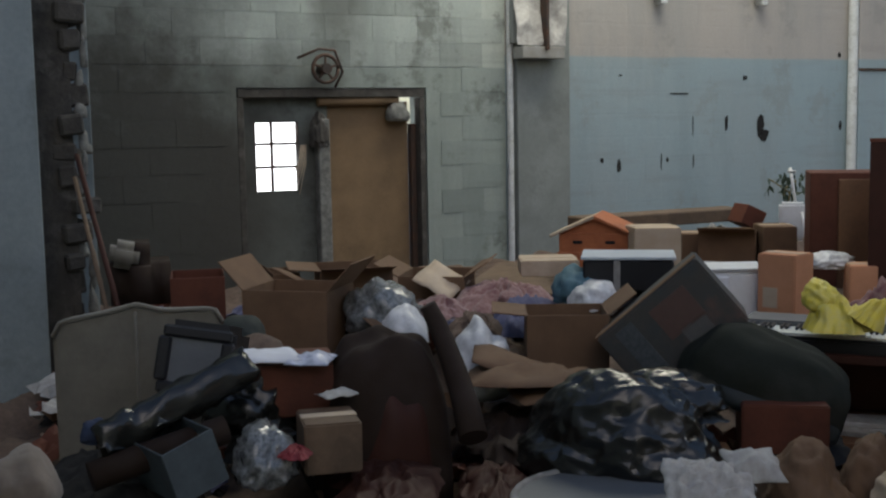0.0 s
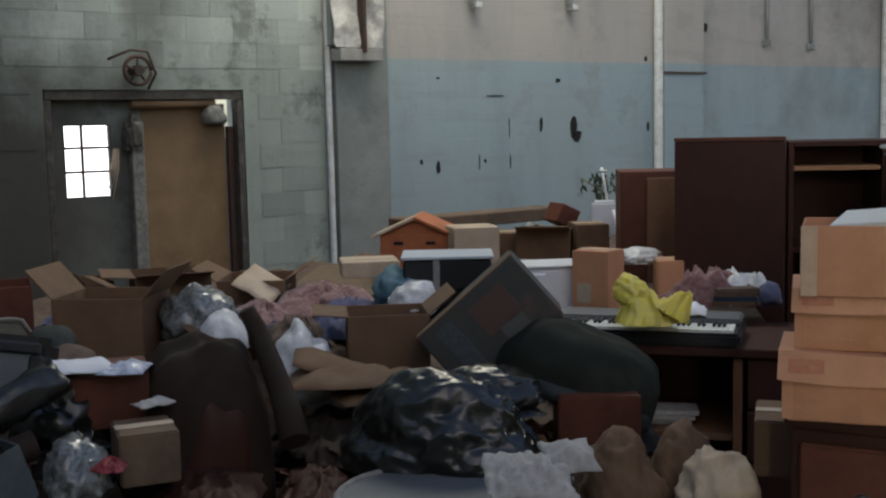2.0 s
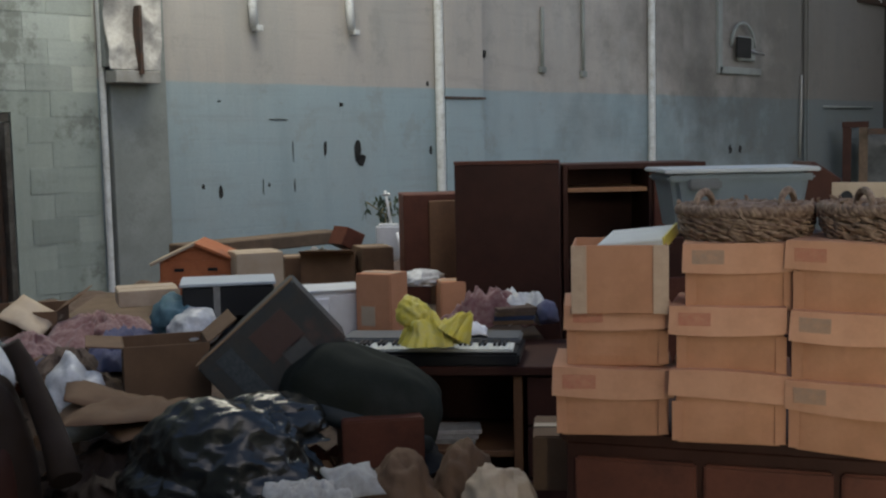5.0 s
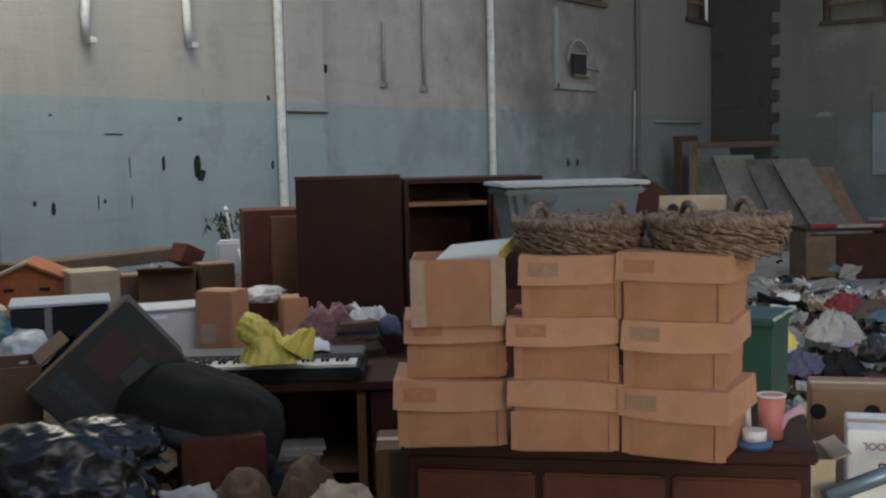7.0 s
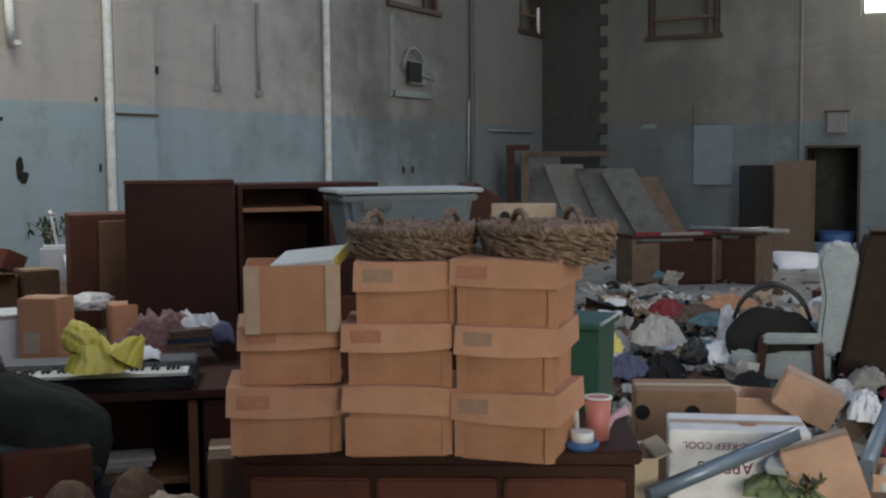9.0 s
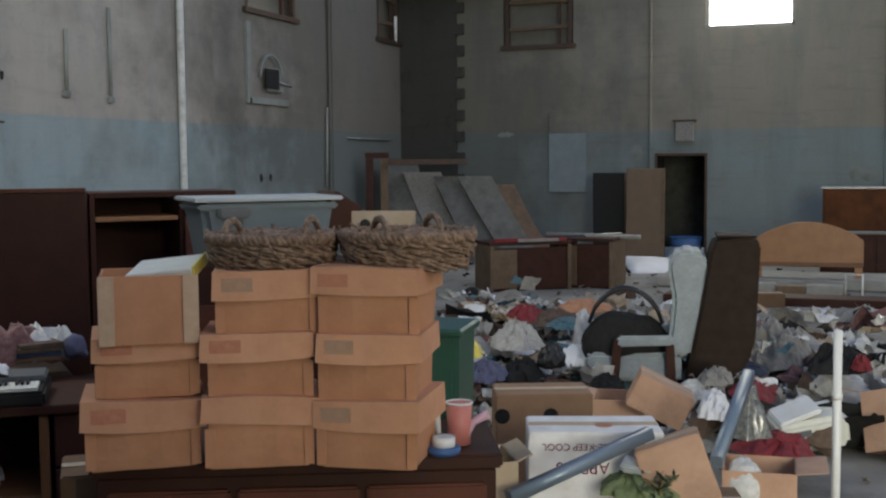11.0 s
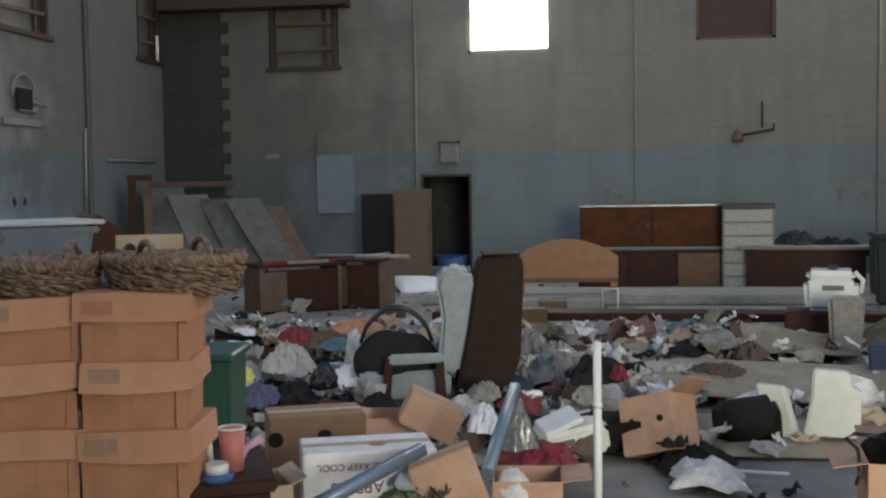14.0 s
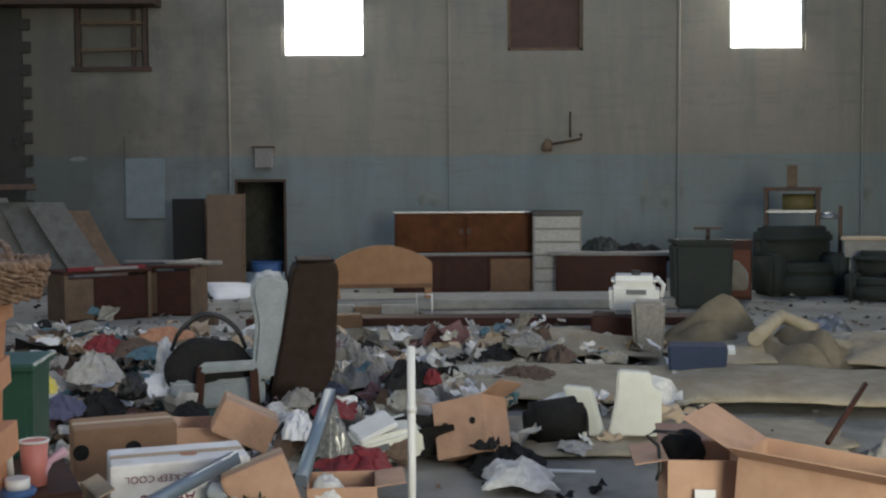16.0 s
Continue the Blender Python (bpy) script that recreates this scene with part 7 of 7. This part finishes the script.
part("strap", bm_tube([(5.009, -1.164, 0.641), (5.034, -1.043, 0.647), (5.041, -1.009, 0.625), (4.983, -1.048, 0.592), (4.931, -1.048, 0.503), (4.935, -1.031, 0.452)], 0.009, 6), M["black_plastic"], t)
t = thing("dark_stick", Matrix.Identity(4), "dark stick leaning out of the cartons", "stick")
part("stick", bm_tube([(5.219, -1.885, 0.543), (5.536, -2.18, 0.763)], 0.014, 6), M["wood_dark"], t)
bag("grey_cloth", 5.917, -2.442, 0, -111.932, 0.428, 0.5, 0.707, M["grey_cloth"], "grey cloth bundle behind the cartons", "cloth", 134, 0.15)
t = thing("blue_crate", pose(9.702, -2.343, 0.16, 0, 0, -103.268), "dark blue plastic crate on the carpet", "crate")
part("crate", bm_box(0.5, 0.35, 0.22, 0.02, 2, taper=0.94), M["navy"], t)
part("lid_strip", bm_box(0.06, 0.3, 0.04, 0.004, at=(0.28, 0, 0.16)), M["tote_lid"], t)
t = thing("grey_pedestal", pose(11.322, -2.238, 0, 0, 0, -100.941), "grey plastic pedestal among the carpets", "pedestal")
part("column", bm_box(0.34, 0.3, 0.599, 0.04, 3, taper=0.8), M["grey_cloth"], t)


def white_cooler(x, y, z, yaw, w, d, h):
    t = thing("white_cooler", pose(x, y, z, 0, 0, yaw), "white plastic cooler with dark print and a handle", "cooler")
    part("body", bm_box(w * 0.9, d, h * 0.72, 0.05, 4, taper=0.92), M["white_plastic"], t)
    part("lid", bm_box(w * 0.8, d * 1.02, h * 0.26, 0.05, 4, at=(0, 0, h * 0.7)), M["white_plastic"], t)
    part("print", bm_box(w * 0.35, 0.004, h * 0.12, 0, at=(0.02, -d / 2 - 0.001, h * 0.5)), M["grey_plastic"], t, "dark printed band")
    part("handle", bm_tube([(w * 0.38, 0, h * 0.9), (w * 0.52, 0, h * 0.7), (w * 0.48, 0, h * 0.4)], 0.025, 8), M["white_plastic"], t)
    part("cap", bm_box(w * 0.16, d * 0.3, 0.04, 0.01, at=(0.02, 0, h * 0.96)), M["black_plastic"], t)


white_cooler(12.16, -2.248, 0.379, -100.265, 0.596, 0.45, 0.428)
t = thing("crate_stand", pose(12.152, -2.144, 0, 0, 0, -99.793), "dark low stand under the cooler", "stand")
part("stand", bm_box(0.7, 0.5, 0.373, 0.02), M["wood_dark"], t)

# carpets thrown on the floor
sheet("carpet", 9.378, -2.042, 0.05, -101.974 + 3, 4.8, 1.6, 0.11, M["carpet"], "long strip of dusty beige carpet on the floor", "carpet", 141, 0.9, 40, thick=0.02)
sheet("carpet", 11.853, -1.503, 0.04, -97.03 - 6, 1.9, 1.6, 0.15, M["carpet"], "folded dusty beige carpet with a brown stain", "carpet", 142, 2.2, 40, thick=0.02)
sheet("carpet", 11.128, -3.861, 0, -108.818 + 10, 2.6, 1.6, 0.2, M["carpet"], "crumpled dusty beige carpet on the floor", "carpet", 143, 2.6, 44, thick=0.02)
def carpet_fold(x, y, z, yaw, w, d, h, peaks, label, seed):
    """A stiff carpet pushed up into sharp ridges. peaks: (place across, lean, height, half width)."""
    bm = bmesh.new()
    n, m_ = 48, 30
    r = random.Random(seed)
    ph = [r.uniform(0, 6.28) for k in range(4)]
    grid = []
    for j in range(m_ + 1):
        v = j / m_ * 2 - 1
        row = []
        for i in range(n + 1):
            u = i / n * 2 - 1
            z_ = 0.012
            for c, lean, ph_, half in peaks:
                q = max(0.0, 1 - abs(u - c - lean * v) / half)
                q = q * q * (3 - 2 * q) * 0.4 + q * 0.6
                z_ = max(z_, ph_ * h * q * (0.72 - 0.3 * v + 0.12 * math.sin(4 * v + ph[0])) * max(0.0, 1 - abs(v) ** 3))
            z_ += 0.02 * math.sin(7 * u + ph[1]) * math.sin(5 * v + ph[2]) + 0.02
            row.append(bm.verts.new((u * w / 2 + 0.05 * math.sin(3 * v + ph[3]), v * d / 2 + 0.06 * math.sin(4 * u + ph[1]), max(z_, 0.006))))
        grid.append(row)
    for a, b in zip(grid, grid[1:]):
        for i in range(n):
            bm.faces.new((a[i], a[i + 1], b[i + 1], b[i]))
    bmesh.ops.solidify(bm, geom=bm.faces[:], thickness=0.016)
    return thing("carpet_fold", pose(x, y, 0, 0, 0, yaw), label, "carpet", "", bm, M["carpet"])


carpet_fold(11.85, -2.95, 0, -30.0, 0.9, 1.1, 0.62, ((-0.5, 0.1, 0.6, 0.5), (0.05, -0.12, 1.05, 0.6), (0.6, 0.12, 0.6, 0.4)), "peaked fold of dusty beige carpet", 144)
carpet_fold(10.75, -3.5, 0, -55.0, 0.95, 1.1, 0.5, ((-0.45, -0.1, 0.75, 0.55), (0.2, 0.15, 1.05, 0.6), (0.75, -0.1, 0.6, 0.3)), "humped fold of dusty beige carpet", 145)
t = thing("carpet_roll", Matrix.Identity(4), "rolled grey-beige carpet on the floor", "carpet")
part("roll", bm_tube([(10.79, -3.528, 0.12), (11.369, -4.17, 0.12), (11.823, -5.045, 0.12)], 0.12, 14), M["grey_cloth"], t)
t = thing("carpet_roll", Matrix.Identity(4), "thin beige roll lying on the carpets", "carpet")
part("roll", bm_tube([(10.606, -3.096, 0.3), (11.379, -3.572, 0.42), (11.183, -3.876, 0.3)], 0.07, 12), M["carpet"], t)
sheet("carpet", 7.771, -1.389, 0.01, -97.03 + 4, 3.0, 1.2, 0.035, M["carpet"], "flat dirty carpet scrap on the floor", "carpet", 146, 1.0, 24, thick=0.01)
bag("metal_pan", 12.854, -4.589, 0, -109.421, 0.448, 0.4, 0.455, M["steel"], "heap of dull metal pans on carpet", "pan", 147, 0.2, 2)
GT = box_of(3.95, 1.45, 0, -84.0, 0.158, 0.3, 1.15)
t = thing("green_tote", pose(GT[0], GT[1], 0, 0, 0, GT[3]), "tall green plastic bin behind the stacked boxes", "bin")
part("body", bm_box(0.27, 0.3, GT[6], 0.02, 2, taper=0.84), M["green_plastic"], t)
part("rim", bm_box(0.3, 0.33, 0.03, 0.008, at=(0, 0, GT[6] - 0.02)), M["green_plastic"], t)
for k, (b, mk, lb, cat) in enumerate(((box_of(8.486, 2.427, 0.346, -74.049, 0.305, 0.4, 0.307), "newsprint", "crumpled grey newspaper", "paper"), (box_of(9.663, 2.672, 0.402, -74.553, 0.275, 0.4, 0.18), "red", "dark red crumpled cloth", "cloth"), (box_of(9.529, 2.397, 0.38, -75.891, 0.369, 0.4, 0.19), "brown_cloth", "brown crumpled cloth", "cloth"),
                                    (box_of(9.124, 2.158, 0.409, -76.707, 0.272, 0.3, 0.119), "teal", "teal rolled cloth", "cloth"), (box_of(8.611, 1.937, 0.291, -77.338, 0.15, 0.2, 0.29), "white_bag", "white plastic strip bag", "bag"), (box_of(8.264, 1.882, 0.275, -77.191, 0.307, 0.3, 0.207), "paper", "crumpled pale blue paper", "paper"),
                                    (box_of(7.485, 2.107, 0.289, -74.285, 0.263, 0.3, 0.227), "dark_cloth", "black plastic canister heap", "clutter"), (box_of(7.61, 1.931, 0.344, -75.774, 0.171, 0.25, 0.154), "black_plastic", "black cup with a white top", "cup"), (box_of(10.37, 2.317, 0.393, -77.419, 0.358, 0.4, 0.154), "card", "orange printed carton scrap", "carton"),
                                    (box_of(7.223, 2.285, 0.331, -72.447, 0.219, 0.3, 0.184), "blue_cloth", "grey-blue rag", "cloth"), (box_of(7.57, 2.512, 0.412, -71.644, 0.145, 0.3, 0.186), "yellow_bag", "yellow and white packet", "packet"), (box_of(7.228, 1.47, 0.308, -78.526, 0.178, 0.3, 0.126), "dark_cloth", "dark shoe-like rag", "rag"),
                                    (box_of(7.73, 0.837, 0.292, -83.863, 0.184, 0.3, 0.15), "grey_cloth", "grey rag", "cloth"), (box_of(7.009, 0.759, 0.221, -83.864, 0.168, 0.25, 0.24), "paper", "torn white paper", "paper"), (box_of(8.342, 0.74, 0.261, -84.971, 0.277, 0.3, 0.101), "navy", "dark navy cloth", "cloth"),
                                    (box_of(9.727, -0.393, 0.125, -92.104, 0.331, 0.4, 0.153), "newsprint", "pale crumpled paper", "paper"), (box_of(10.712, -0.71, 0.149, -93.59, 0.287, 0.4, 0.184), "dark_cloth", "black rag on the floor", "rag"), (box_of(9.548, -0.862, 0.113, -94.924, 0.508, 0.5, 0.196), "brown_cloth", "brown crumpled cloth", "cloth"),
                                    (box_of(10.889, -1.019, 0.2, -95.139, 0.291, 0.4, 0.24), "grey_cloth", "grey crumpled cloth", "cloth"), (box_of(10.463, -1.253, 0.157, -96.609, 0.254, 0.4, 0.205), "brown_cloth", "reddish brown cloth", "cloth"), (box_of(9.573, -1.496, 0.118, -98.63, 0.256, 0.3, 0.095), "paper", "white crumpled paper", "paper"),
                                    (box_of(7.074, -0.4, 0.155, -92.938, 0.173, 0.3, 0.157), "dark_cloth", "dark rag on the floor", "rag"))):
    bag("litter_" + cat.replace(" ", "_"), *b, M[mk], lb + " on the floor" if "floor" not in lb else lb, cat, 160 + k, 0.26, 2.2, 4)
t = thing("white_stick", Matrix.Identity(4), "thin white stick lying in the litter", "stick")
part("stick", bm_tube([(10.693, -0.18, 0.1), (11.606, -0.493, 0.2)], 0.02, 6), M["white_plastic"], t)
for a, b in (((7.475, 0.569, 0.02), (9.665, 0.21, 0.02)), ((9.271, 0.845, 0.05), (9.316, 0.248, 0.05))):
    t = thing("floor_bar", Matrix.Identity(4), "long thin dark bar lying in the litter", "bar")
    part("bar", bm_tube([a, b], 0.02, 6), M["navy"], t)
GROUP_AT = Matrix.Identity(4)


def litter(name, mats, count, seed, size, label, region):
    """Scraps of paper, cloth and card lying about: creased little sheets."""
    r = random.Random(seed)
    verts, faces, idx = [], [], []
    for _ in range(count):
        x, y, z0 = region(r)
        s = r.uniform(*size) * (0.6 + 0.5 * r.random())
        n = 4
        q = pose(x, y, z0, r.gauss(0, 16), r.gauss(0, 16), r.uniform(0, 360))
        asp, sd = r.uniform(0.5, 1.0), r.uniform(0, 99)
        o = len(verts)
        lift = r.uniform(0.12, 0.5)
        for j in range(n + 1):
            for i in range(n + 1):
                u, v = i / n - 0.5, j / n - 0.5
                e = 1 + 0.35 * noise.noise(Vector((u * 3, v * 3, sd)))
                h = lift * s * abs(fold((u * 2.0, v * 2.0, sd), 1, 2))
                p = q @ Vector((u * s * e, v * s * asp * e, h))
                p.z = max(p.z, 0.006)
                verts.append(p)
        mi = r.randrange(len(mats))
        for j in range(n):
            for i in range(n):
                a = o + j * (n + 1) + i
                faces.append((a, a + 1, a + n + 2, a + n + 1))
                idx.append(mi)
    me = bpy.data.meshes.new(name)
    me.from_pydata(verts, [], faces)
    for m_ in mats:
        me.materials.append(m_)
    me.polygons.foreach_set("material_index", idx)
    ob = new(name, me)
    return tagged(ob, label, "litter", "", "stuff")


def polar(a0, a1, r0, r1, z=0.0, rise=0.0):
    def f(r):
        a, q = radians(r.uniform(a0, a1)), math.sqrt(r.uniform(r0 * r0, r1 * r1))
        return q * math.sin(a), q * math.cos(a), z + r.uniform(0.0, 1.0) * rise
    return f


def spots(centres, spread, rise):
    def f(r):
        c = r.choice(centres)
        return c[0] + r.gauss(0, spread), c[1] + r.gauss(0, spread), abs(r.gauss(0, rise))
    return f


litter("paper_litter", [M["newsprint"], M["paper"], M["white_bag"], M["newsprint"], M["card_pale"]], 420, 5, (0.1, 0.34), "scattered white and grey paper scraps on the floor", polar(64, 104, 7.2, 13.5, 0.0, 0.08))
litter("cloth_litter", [M["grey_cloth"], M["brown_cloth"], M["grey_cloth"], M["newsprint"], M["dark_cloth"], M["pink"], M["card_pale"]], 420, 6, (0.14, 0.5), "scattered clothes and rags trodden into the floor", polar(64, 92, 7.0, 12.0, 0.0, 0.06))
litter("dense_litter", [M["grey_cloth"], M["dark_cloth"], M["paper"], M["newsprint"], M["brown_cloth"], M["white_bag"], M["paper"], M["teal"], M["white_bag"], M["card_pale"], M["newsprint"]], 760, 7, (0.1, 0.32), "dense litter of papers, clothes and packets round the chair",
       spots([(10.379, 3.058), (9.878, 2.39), (11.849, 3.362), (9.089, 1.005), (8.322, 0.517), (11.303, -0.873), (9.03, 0.465), (9.137, 1.975)], 0.55, 0.14))
litter("dirt_litter", [M["brown_cloth"], M["wood_old"], M["dark_cloth"], M["grey_cloth"]], 900, 8, (0.03, 0.12), "small dark crumbs of dirt and rubble on the floor", polar(60, 114, 5.0, 20.0, 0.0, 0.01))
litter("heap_litter", [M["brown_cloth"], M["card_brown"], M["dark_cloth"], M["newsprint"], M["wood_red"], M["blue_cloth"]], 500, 9, (0.06, 0.24), "scraps of card, cloth and paper on the heap", lambda r: (lambda p: (p[0], p[1], max(heap_height(p[0], p[1]) + r.uniform(0.0, 0.1), 0.02)))(polar(8, 47, 3.3, 7.6)(r)))


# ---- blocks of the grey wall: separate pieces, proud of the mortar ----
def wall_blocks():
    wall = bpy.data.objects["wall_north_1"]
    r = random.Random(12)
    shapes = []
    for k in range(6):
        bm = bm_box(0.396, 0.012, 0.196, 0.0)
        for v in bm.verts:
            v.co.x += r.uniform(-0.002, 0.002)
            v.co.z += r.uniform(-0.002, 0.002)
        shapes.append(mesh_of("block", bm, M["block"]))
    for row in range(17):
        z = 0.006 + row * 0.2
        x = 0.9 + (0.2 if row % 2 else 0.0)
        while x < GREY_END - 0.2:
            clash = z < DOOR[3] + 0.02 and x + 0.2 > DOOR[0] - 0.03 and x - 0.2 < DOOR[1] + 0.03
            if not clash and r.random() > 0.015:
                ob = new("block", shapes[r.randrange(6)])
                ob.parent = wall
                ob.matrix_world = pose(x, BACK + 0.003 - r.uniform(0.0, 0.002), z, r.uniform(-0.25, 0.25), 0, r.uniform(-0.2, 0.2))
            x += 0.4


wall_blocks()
